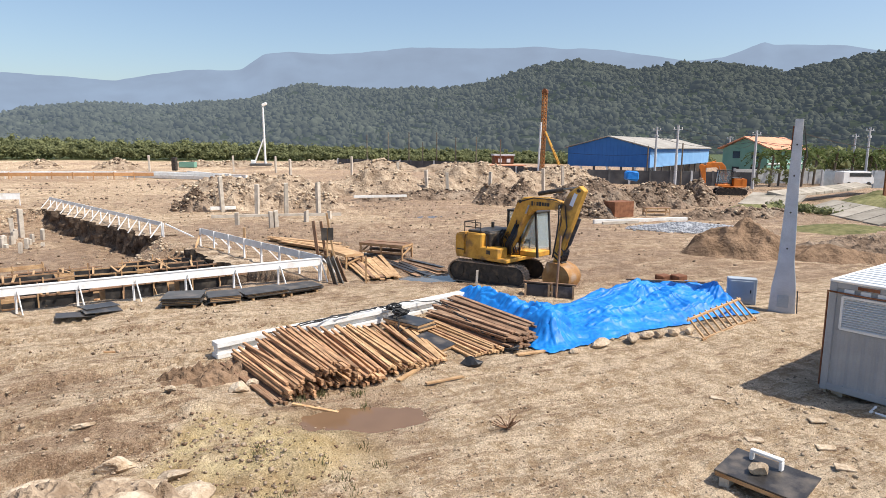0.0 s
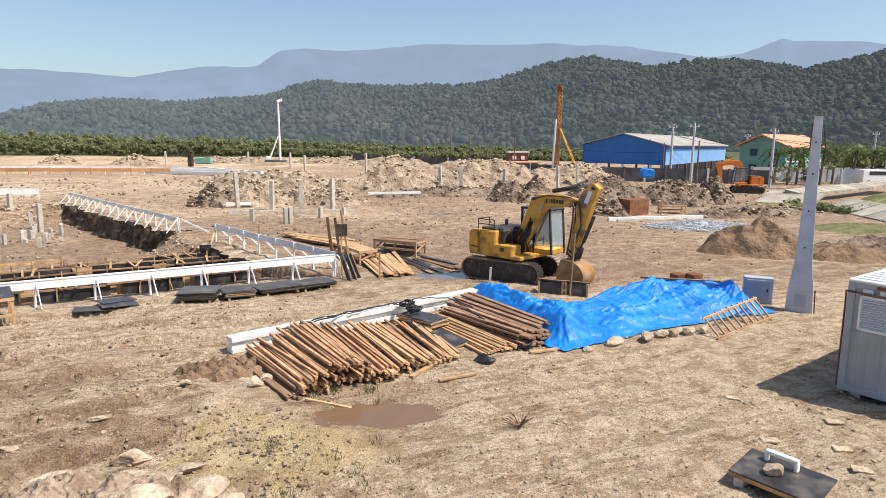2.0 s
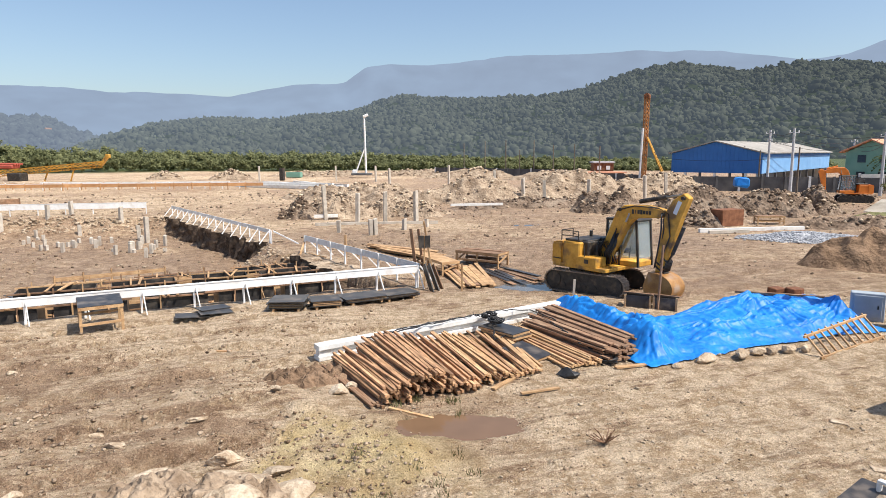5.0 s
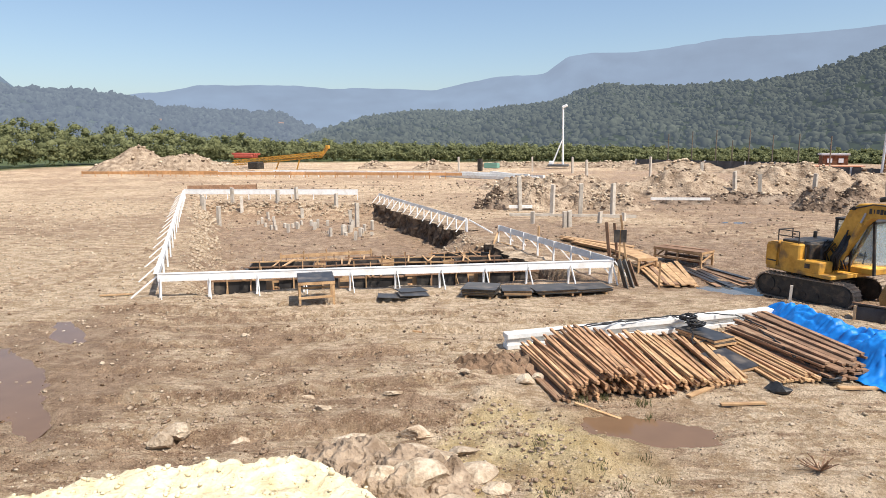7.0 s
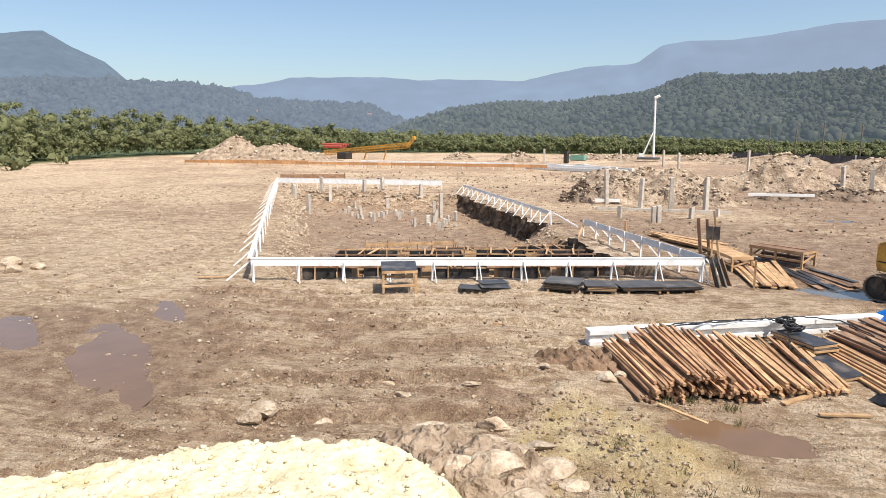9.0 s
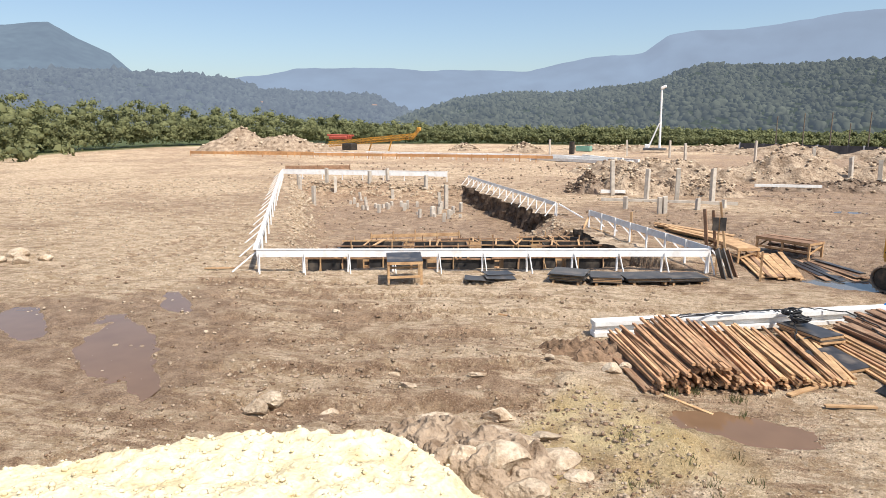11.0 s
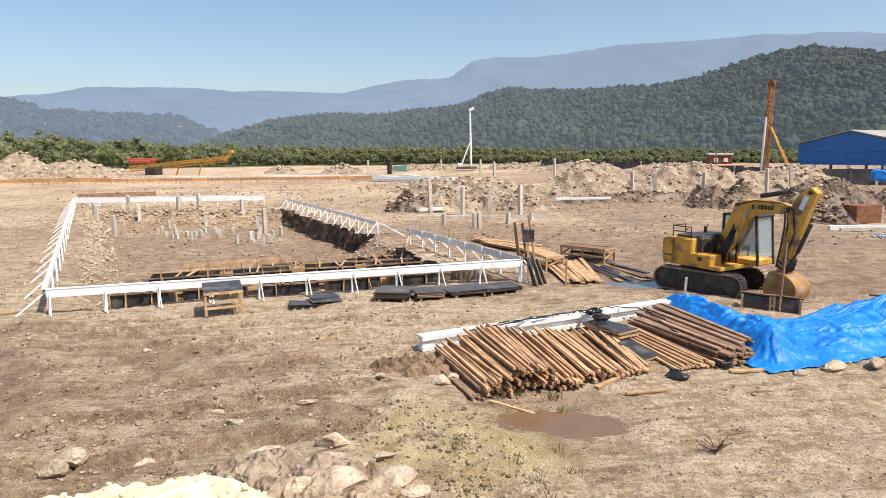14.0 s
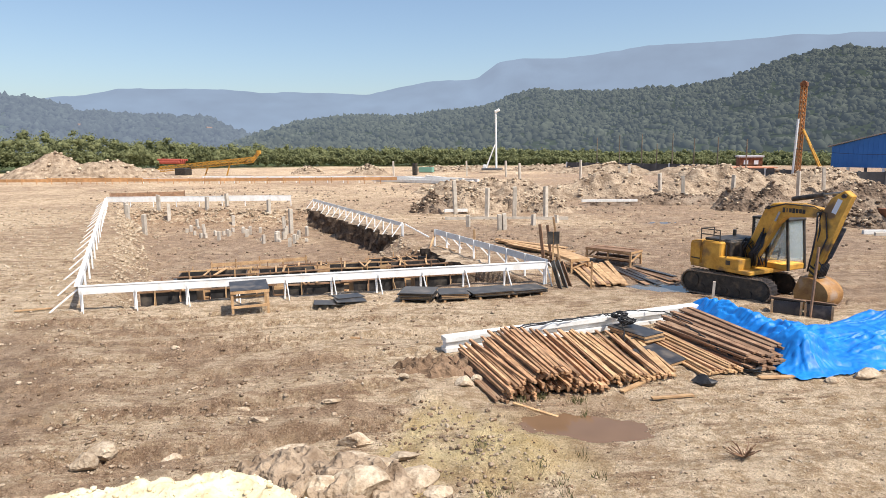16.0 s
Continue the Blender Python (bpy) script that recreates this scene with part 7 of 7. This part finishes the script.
def canal():
    """The lined canal at the site edge: sloping concrete slabs on both banks, each slab apart from the next."""
    root = thing("lined_canal", "concrete-lined canal bank of tilted slabs", "canal")
    for path, lo, hi, run_w in ((((28.6, 63.0), (32.0, 59.3)), 0.1, 1.05, 3.4), (((33.0, 62.5), (37.5, 66.8), (46.0, 74.0), (54.0, 82.0)), 0.9, 1.25, 1.8), (((32.2, 58.0), (31.2, 46.0)), 0.1, 0.95, 2.6)):
        for (ax, ay), (bx, by) in zip(path, path[1:]):
            a, b = Vector((ax, ay)), Vector((bx, by))
            n = max(1, round((b - a).length / 2.2))
            nrm = Vector((-(b - a).y, (b - a).x)).normalized()
            for i in range(n):
                p, q = a.lerp(b, i / n), a.lerp(b, (i + 1) / n - 0.012)
                bm = bmesh.new()
                vs = []
                for dz in (0, -0.25):
                    vs += [bm.verts.new((p.x, p.y, lo + dz)), bm.verts.new((q.x, q.y, lo + dz)), bm.verts.new((q.x + nrm.x * run_w, q.y + nrm.y * run_w, hi + dz)), bm.verts.new((p.x + nrm.x * run_w, p.y + nrm.y * run_w, hi + dz))]
                for f in ((0, 1, 2, 3), (7, 6, 5, 4), (0, 4, 5, 1), (1, 5, 6, 2), (2, 6, 7, 3), (3, 7, 4, 0)):
                    bm.faces.new([vs[k] for k in f])
                part("slab", bm, CANAL, root)
    for x, y, rx, ry, h, t in ((41.5, 60.0, 6.5, 4.0, 1.25, 60), (47.0, 66.0, 8, 5, 1.4, 50), (28.0, 58.0, 3.5, 2.0, 0.5, 20), (42.0, 50.0, 8, 4.5, 1.3, 60), (27.0, 44.0, 4, 2.2, 0.3, 20)):
        heap("grass_bank", x, y, rx, ry, h, t, GRASS, "green grassy bank beside the canal", "grass bank", int(x), 0.15, 1.5, 2.5, 60)
    gate = thing("brown_gate", "tall rusty brown gate panel", "gate", pose(44.0, 63.5, 0, 0, 0, 20))
    for c, s in (((0, 0, 2.6), (2.6, 0.08, 4.6)), ((-1.3, 0, 2.7), (0.16, 0.16, 5.4)), ((1.3, 0, 2.7), (0.16, 0.16, 5.4))):
        bm = bmesh.new()
        box(bm, c, s)
        part("gate_panel" if s[0] > 1 else "gate_post", bm, RUST, gate)
    van = thing("white_van", "white van parked along the street", "van", pose(57.0, 90.5, 0.25, 0, 0, 5))
    bm = bmesh.new()
    slab(bm, [(-2.3, 0.4), (2.3, 0.4), (2.3, 1.2), (1.6, 2.1), (-2.2, 2.1), (-2.3, 1.9)], -0.9, 0.9)
    bmesh.ops.bevel(bm, geom=list(bm.edges), offset=0.08, segments=2, affect="EDGES")
    part("body", bm, WHITE_PAINT, van)
    for x in (-1.4, 1.5):
        bm = bmesh.new()
        tube(bm, (x, -0.95, 0.35), (x, 0.95, 0.35), 0.34, sides=16)
        part("wheel", bm, BLACK, van)
    bm = bmesh.new()
    box(bm, (0.2, -0.91, 1.65), (3.2, 0.03, 0.5))
    part("window", bm, PANE_DARK, van)
    blue = bmesh.new()
    box(blue, (0, 0, 0.9), (1.7, 1.3, 1.1), bevel=0.2)
    for v in blue.verts:
        v.co += Vector((0.2, 0.1, 0.25)) * noise.noise(v.co * 2)
    ob = tagged(link("covered_tank", blue, TARP), "tank under a bright blue cover", "tank")
    ob.location = (23.5, 82.0, 0.9)


canal()


# ---- woods ----
def clump_mesh(name, centres, radii, per, leaf, seed, flat=0.75):
    """Crowns made of small tilted leaf sprays round each centre, denser to the outside, with gaps."""
    rng = np.random.default_rng(seed)
    n = len(centres)
    d = rng.normal(size=(n, per, 3))
    d /= np.linalg.norm(d, axis=-1, keepdims=True)
    rad = radii[:, None, None] * (0.45 + 0.75 * rng.random((n, per, 1)))
    pos = centres[:, None] + d * rad * np.array([1, 1, flat])
    size = leaf * (0.6 + 0.8 * rng.random((n, per, 1, 1)))
    nrm = d + 0.7 * rng.normal(size=d.shape) + np.array([0, 0, 0.5])
    nrm /= np.linalg.norm(nrm, axis=-1, keepdims=True)
    t = np.cross(nrm, rng.normal(size=d.shape))
    t /= np.linalg.norm(t, axis=-1, keepdims=True)
    b = np.cross(nrm, t)
    t, b = t[:, :, None], b[:, :, None]
    ang = np.arange(4) * math.tau / 4
    rim = (0.7 + 0.6 * rng.random((n, per, 4, 1)))
    quad = pos[:, :, None] + size * rim * (np.cos(ang)[None, None, :, None] * t + 0.7 * np.sin(ang)[None, None, :, None] * b)
    quad = quad + 0.25 * size * rng.normal(size=quad.shape)
    faces = np.arange(n * per * 4).reshape(-1, 4)
    verts = quad.reshape(-1, 3)
    # the shaded inside of each crown: a small uneven dome of quads
    lon, lat = np.meshgrid(np.arange(6) * math.tau / 6, np.array([-0.5, 0.15, 0.75, 1.35]))
    ball = np.stack([np.cos(lat) * np.cos(lon), np.cos(lat) * np.sin(lon), np.sin(lat)], -1).reshape(-1, 3)
    inside = centres[:, None] + ball[None] * np.array([1, 1, flat]) * radii[:, None, None] * (0.42 + 0.30 * rng.random((n, 24, 1)))
    k = np.arange(24).reshape(4, 6)
    cell = np.stack([k[:-1], np.roll(k[:-1], -1, 1), np.roll(k[1:], -1, 1), k[1:]], -1).reshape(-1, 4)
    faces = np.concatenate([faces, (cell[None] + (np.arange(n) * 24)[:, None, None]).reshape(-1, 4) + len(verts)])
    return quads_mesh(name, np.concatenate([verts, inside.reshape(-1, 3)]), faces)


def woods():
    rng = np.random.default_rng(5)
    az_k = [-90, -68, -62, -56, -50, -43, -35, -27, -19, -7, 4, 14, 24]
    front = np.array([120, 150, 185, 215, 225, 225, 225, 215, 210, 205, 205, 200, 210], float)
    el = np.array([2.2, 2.1, 2.0, 1.6, 1.25, 0.85, 0.4, 0.15, 0.1, -0.35, -0.5, -0.65, -0.6])
    cs, rs = [], []
    for row, (dd, k) in enumerate(((0, 0.72), (7, 1.02), (18, 1.2))):
        az = -88.0
        while az < 22:
            f = np.interp(az, az_k, front) + dd + rng.uniform(-4, 4)
            top = (5.3 + np.interp(az, az_k, front) * math.tan(radians(np.interp(az, az_k, el)))) * k * rng.uniform(0.82, 1.10)
            r = max(1.2, min(2.6, top * 0.28)) * rng.uniform(0.75, 1.25)
            for j in range(7 if row < 2 else 4):
                a = rng.uniform(0, math.tau)
                o = rng.uniform(0.2, 0.9) * r
                cs.append((f * math.sin(radians(az)) + o * math.cos(a), f * math.cos(radians(az)) + o * math.sin(a), max(r * 0.4, top - r * 0.95 - (j / 8) * max(0.4, top - r * 1.3))))
                rs.append(r * rng.uniform(0.6, 0.9))
            az += math.degrees(r * rng.uniform(0.8, 1.25) / f)
    me = clump_mesh("woodland", np.array(cs), np.array(rs), 54, 0.30, 6)
    tagged(link_mesh("woodland", me, LEAVES), "dense dark green mangrove woods along the site edge", "woods", kind="stuff")
    # bushes at the foot of the woods on the near flank
    cs = [(-138 + rng.normal() * 4 - 3 * k, 57 + 1.6 * k + rng.normal() * 3, 0.8 + rng.random()) for k in range(-8, 40)]
    me = clump_mesh("shrubs", np.array(cs), np.full(len(cs), 1.9), 40, 0.5, 7)
    tagged(link_mesh("shrubs", me, LEAVES), "low bright green shrubs before the woods", "shrubs", kind="stuff")
    # garden trees behind the street
    cs = []
    for k in range(90):
        az = rng.uniform(29.5, 42)
        f = rng.uniform(135, 165)
        cs.append((f * math.sin(radians(az)), f * math.cos(radians(az)), rng.uniform(0.8, 4.2)))
    me = clump_mesh("garden_trees", np.array(cs), np.full(len(cs), 2.4), 40, 0.55, 8)
    tagged(link_mesh("garden_trees", me, LEAVES), "leafy garden trees behind the street", "trees", kind="stuff")
    cs = [(rng.uniform(29, 34), rng.uniform(53, 60), 0.1 + 0.3 * rng.random()) for k in range(30)] + [(44 + rng.normal() * 1.5, 84 + rng.normal() * 1.5, 1 + rng.random() * 2.0) for k in range(14)]
    me = clump_mesh("weeds", np.array(cs), np.full(len(cs), 0.5), 40, 0.14, 9)
    tagged(link_mesh("weeds", me, LEAVES), "green weeds and shrubs beside the canal", "weeds", kind="stuff")


woods()


def hill_canopy(hill, rows, cols, n, low, high, material, label, seed):
    """Crowns that stand out of a wooded hillside and roughen its outline."""
    rng = np.random.default_rng(seed)
    ob = bpy.data.objects[hill]
    co = np.empty(len(ob.data.vertices) * 3, np.float32)
    ob.data.vertices.foreach_get("co", co)
    co = co.reshape(-1, 3)[: rows * cols].reshape(rows, cols, 3)
    i, j = ((rows - 1) * rng.random(n) ** 0.75).astype(int), rng.integers(0, cols - 1, n)
    c = co[i, j] + rng.normal(size=(n, 3)) * np.array([4, 4, 0.4]) + np.array([0, 0, 0.5])
    scatter("hill_trees", c, rng.uniform(low, high, n) * (0.75 + 1.1 * rng.random(n) ** 3), material, label, "woods", seed + 1, 0.9, 0.33)


# ---- stones, clods and tufts ----
def scatter(name, spots, sizes, material, label, category, seed, squash=0.6, rough=0.0):
    """Small stones of eight shapes, laid out one by one in a single mesh."""
    rng = random.Random(seed)
    shapes = []
    for k in range(8):
        if rough:
            bm = bmesh.new()
            bmesh.ops.create_icosphere(bm, subdivisions=1, radius=0.5, matrix=Matrix.Diagonal((1, 1, squash, 1)))
        else:
            bm = rock_bm(rng, 1.0, squash, 1)
        vs = np.array([v.co[:] for v in bm.verts])
        vs = vs * (1 + rough * np.random.default_rng(k).normal(size=(len(vs), 1)))
        bm.verts.index_update()
        fs = np.array([[v.index for v in f.verts] for f in bm.faces if not rough or f.calc_center_median().z > -0.12])
        bm.free()
        shapes.append((vs, fs))
    nr = np.random.default_rng(seed)
    V, F, base = [], [], 0
    for (x, y, z), s in zip(spots, sizes):
        vs, fs = shapes[rng.randrange(8)]
        a = rng.uniform(0, math.tau)
        rot = np.array([[math.cos(a), -math.sin(a), 0], [math.sin(a), math.cos(a), 0], [0, 0, 1]])
        V.append((vs * s * np.array([1, rng.uniform(0.6, 1), 1])) @ rot.T + (x, y, z + s * 0.14))
        F.append(fs + base)
        base += len(vs)
    me = quads_mesh(name, np.concatenate(V), np.concatenate(F))
    tagged(link_mesh(name, me, material), label, category, kind="stuff")


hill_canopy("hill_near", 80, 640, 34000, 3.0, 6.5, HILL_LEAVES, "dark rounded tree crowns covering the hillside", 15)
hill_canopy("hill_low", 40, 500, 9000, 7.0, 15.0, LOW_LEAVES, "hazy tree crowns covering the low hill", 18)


def litter():
    nr = np.random.default_rng(33)

    def spread(n, r0, r1, a0=-68, a1=38):
        r = 1 / np.sqrt(nr.uniform(1 / r1 ** 2, 1 / r0 ** 2, n))
        a = np.radians(nr.uniform(a0, a1, n))
        x, y = r * np.sin(a), r * np.cos(a)
        keep = fbm(x / 2.2, y / 2.2, 91, 3) + 0.5 * nr.random(n) > 0.12
        x, y, r = x[keep], y[keep], r[keep]
        return np.stack([x, y, ground_z(x, y)], -1), r

    p, r = spread(5200, 7, 45)
    scatter("pebbles", p, (0.03 + 0.09 * nr.random(len(p)) ** 4) * (r / 11) ** 0.6, STONE, "pale pebbles and concrete crumbs scattered on soil", "pebbles", 34)
    p, r = spread(13000, 7, 30)
    keep = p[:, 0] + 0.35 * p[:, 1] < 0.6 + 2.5 * nr.random(len(p))
    p, r = p[keep], r[keep]
    scatter("clods", p, (0.02 + 0.11 * nr.random(len(p)) ** 4) * (r / 11) ** 0.5, EARTH_RED, "brown clods of churned mud", "clods", 35)
    p, r = spread(5200, 7, 22, -14, 40)
    scatter("soil_crumbs", p, (0.015 + 0.06 * nr.random(len(p)) ** 4) * (r / 11) ** 0.5, EARTH_DRY, "dry tan crumbs trodden into the bare soil", "clods", 38)
    p, r = spread(5000, 7, 24, -66, -14)
    scatter("dry_clods", p, (0.04 + 0.12 * nr.random(len(p)) ** 3) * (r / 11) ** 0.5, EARTH_DRY, "dry tan crumbs of churned soil", "clods", 39)
    x, y = nr.uniform(-12.5, -2.6, 1500), nr.uniform(2.5, 8.2, 1500)
    heap_ob = bpy.data.objects["sand_heap"]
    co = np.empty(len(heap_ob.data.vertices) * 3, np.float32)
    heap_ob.data.vertices.foreach_get("co", co)
    co = co.reshape(-1, 3)
    co = co[(co[:, 2] > 0.1) & (co[:, 1] > 2.5)]
    co = co[nr.integers(0, len(co), 1300)]
    scatter("sand_lumps", co, 0.03 + 0.12 * nr.random(len(co)) ** 3, SAND, "crumbled lumps of pale sand on the heap", "sand", 40)
    n = 5000
    r, a = nr.uniform(30, 100, n), np.radians(nr.uniform(-50, 26, n))
    x, y = r * np.sin(a), r * np.cos(a)
    k = (pit_depth(x, y) > 0.6) | (nr.random(n) < 0.55)
    x, y, r = x[k], y[k], r[k]
    scatter("rubble", np.stack([x, y, ground_z(x, y)], -1), (0.06 + 0.24 * nr.random(len(x)) ** 4) * (r / 45) ** 0.7, STONE, "pale rubble and broken lumps across the site", "rubble", 36)
    scatter("far_clods", np.stack([x + 0.8, y + 1.3, ground_z(x + 0.8, y + 1.3)], -1), (0.05 + 0.26 * nr.random(len(x)) ** 4) * (r / 45) ** 0.7, EARTH_DARK, "dark clods across the churned site", "clods", 37)


litter()


def heap_lumps():
    """Clods and broken concrete lying on the heaps of spoil."""
    nr = np.random.default_rng(77)
    deps = bpy.context.evaluated_depsgraph_get()
    deps.update()
    pale, dark = [], []
    for ob in [o for o in scene.objects if o.name.startswith(("spoil_", "rubble_heap", "earth_mound"))]:
        co = np.empty(len(ob.data.vertices) * 3, np.float32)
        ob.data.vertices.foreach_get("co", co)
        co = co.reshape(-1, 3) + np.array(ob.location)
        co = co[co[:, 2] > 0.05]
        far = float(np.hypot(ob.location.x, ob.location.y))
        for p in co[nr.integers(0, len(co), int(420 if far < 95 else 160))]:
            (dark if (nr.random() < (0.75 if "dark" in ob["label"] or "brown" in ob["label"] else 0.35)) else pale).append((*p, far))
    for nm, lst, mt, lb in (("spoil_lumps", pale, STONE, "pale lumps of clay and broken concrete on the heaps"), ("spoil_clods", dark, EARTH_DARK, "dark clods on the heaps")):
        a = np.array(lst)
        scatter(nm, a[:, :3], (0.12 + 0.45 * nr.random(len(a)) ** 3) * (a[:, 3] / 60) ** 0.8, mt, lb, "rubble", 78 + len(nm))


heap_lumps()


def gravel_stones():
    nr = np.random.default_rng(66)
    a, r = nr.uniform(0, math.tau, 1600), nr.random(1600) ** 0.6
    x, y = 16.4 + 4.2 * r * np.cos(a), 43.3 + 2.2 * r * np.sin(a)
    z = ground_z(x, y) + 0.42 * np.clip(1 - r ** 1.3, 0, 1)
    scatter("gravel", np.stack([x, y, z], -1), 0.08 + 0.14 * nr.random(1600), GRAVEL, "grey crushed stone spread on the heap", "gravel", 67)


gravel_stones()


def slope_rubble():
    """Broken clay and stones on the lit flanks of the pit and scattered over the left field."""
    nr = np.random.default_rng(90)
    x, y = nr.uniform(-58, -8, 60000), nr.uniform(14, 62, 60000)
    d = pit_depth(x, y)
    k = (d > 0.03) & (d < 1.25) & (nr.random(60000) < 0.55)
    x, y = x[k][:2600], y[k][:2600]
    scatter("pit_rubble", np.stack([x, y, ground_z(x, y)], -1), (0.10 + 0.28 * nr.random(len(x)) ** 3) * (np.hypot(x, y) / 40) ** 0.6, STONE, "broken clay and stones on the pit slopes", "rubble", 91)
    r, a = nr.uniform(22, 75, 2600), np.radians(nr.uniform(-68, -44, 2600))
    x, y = r * np.sin(a), r * np.cos(a)
    scatter("field_stones", np.stack([x, y, ground_z(x, y)], -1), (0.08 + 0.2 * nr.random(len(x)) ** 3) * (r / 40) ** 0.7, STONE, "pale stones strewn over the bare field", "stones", 92)


slope_rubble()


def boulders():
    rng = random.Random(44)
    for x, y, s in ((-9.75, 8.15, (0.62, 0.5, 0.46)), (-9.62, 7.72, (0.5, 0.42, 0.4)), (-6.5, 9.25, (0.85, 0.5, 0.26)), (-5.55, 10.15, (0.75, 0.6, 0.3)), (-5.0, 9.35, (1.25, 0.8, 0.45)), (-4.75, 8.55, (1.3, 1.0, 0.7)), (-4.0, 8.2, (0.8, 0.6, 0.4)), (-5.2, 8.3, (0.8, 0.6, 0.5)),
                    (-3.6, 7.7, (0.7, 0.5, 0.35)), (-4.5, 13.45, (0.5, 0.38, 0.34)), (-4.32, 13.85, (0.32, 0.26, 0.24)), (-7.9, 10.4, (0.4, 0.3, 0.16)), (-8.6, 8.6, (0.5, 0.35, 0.25)), (-6.9, 11.6, (0.45, 0.25, 0.12)), (-8.7, 10.9, (0.3, 0.22, 0.16)), (-5.9, 13.2, (0.25, 0.2, 0.14)), (-13.2, 13.8, (0.3, 0.2, 0.15)), (-2.6, 7.6, (0.4, 0.3, 0.2)), (-4.45, 9.95, (0.6, 0.45, 0.2)), (-4.0, 9.25, (0.9, 0.6, 0.3)), (-5.35, 8.95, (0.7, 0.5, 0.25)), (-3.5, 9.1, (0.5, 0.4, 0.22)),
                    (-29.3, 11.9, (0.9, 0.7, 0.5)), (-30.6, 12.4, (1.0, 0.7, 0.5)), (-30.2, 11.5, (0.8, 0.5, 0.35)), (-31.0, 11.4, (0.8, 0.6, 0.4)), (-29.0, 12.8, (0.7, 0.5, 0.4))):
        ob = tagged(link("boulder", rock_bm(rng, s, cuts=3), STONE), "pale broken stone half sunk in soil", "stone", "loose stones")
        ob.matrix_world = pose(x, y, gz(x, y) + s[2] * 0.22, rng.uniform(-8, 8), rng.uniform(-8, 8), rng.uniform(0, 50))
    heap("clay_lump", -4.9, 8.75, 1.35, 1.0, 0.5, 20, EARTH_DRY, "crumbling lump of pale clay and stones", "clay lump", 95, 0.5, 0.36, 2.0, 110)
    heap("clay_lump", -6.2, 8.9, 1.0, 0.7, 0.28, 10, EARTH_DRY, "crumbling lump of pale clay and stones", "clay lump", 96, 0.5, 0.36, 2.0, 110)
    heap("clay_lump", -5.5, 14.5, 1.2, 0.8, 0.10, 30, EARTH_RED, "low lump of churned brown mud", "clay lump", 97, 0.8, 0.3, 2.0, 110)


boulders()


def tufts():
    rng = random.Random(55)
    V, F = [], []
    spots = [(rng.uniform(-3.6, -0.6), rng.uniform(8.3, 11.0), 0.16, 16, 0.16) for _ in range(9)] + [(rng.uniform(-3.2, -0.8), rng.uniform(12.9, 13.6), 0.14, 22, 0.2) for _ in range(6)]
    for cx, cy, rad, n, h in spots:
        for k in range(n):
            a, r = rng.uniform(0, math.tau), rad * rng.random()
            x, y = cx + r * math.cos(a), cy + r * math.sin(a)
            z = gz(x, y)
            l, b = h * rng.uniform(0.5, 1), rng.uniform(0, math.tau)
            i = len(V)
            w = 0.008
            V += [(x - w, y, z - 0.02), (x + w, y, z - 0.02), (x + l * 0.5 * math.cos(b), y + l * 0.5 * math.sin(b), z + l)]
            F.append((i, i + 1, i + 2))
    me = quads_mesh("grass_tufts", np.array(V), np.array(F))
    tagged(link_mesh("grass_tufts", me, GRASS), "sparse dry grass tufts in the soil", "grass", kind="stuff")


tufts()


def dead_twig():
    rng = random.Random(8)
    root = thing("dead_shrub", "small dead shrub of bare dark twigs", "shrub", pose(1.25, 11.75, gz(1.25, 11.75)))
    for k in range(26):
        a, l_, u = rng.uniform(0, math.tau), rng.uniform(0.2, 0.42), rng.uniform(0.15, 0.9)
        p = Vector((0, 0, 0))
        pts = [p]
        for j in range(4):
            p = p + Vector((math.cos(a) * (1 - u * 0.5), math.sin(a) * (1 - u * 0.5), u)) * l_ / 4 + Vector((rng.uniform(-1, 1), rng.uniform(-1, 1), rng.uniform(-1, 0.6))) * 0.02
            pts.append(p)
        bm = bmesh.new()
        run(bm, pts, 0.011, 4)
        part("twig", bm, OLD_TIMBER, root)


dead_twig()
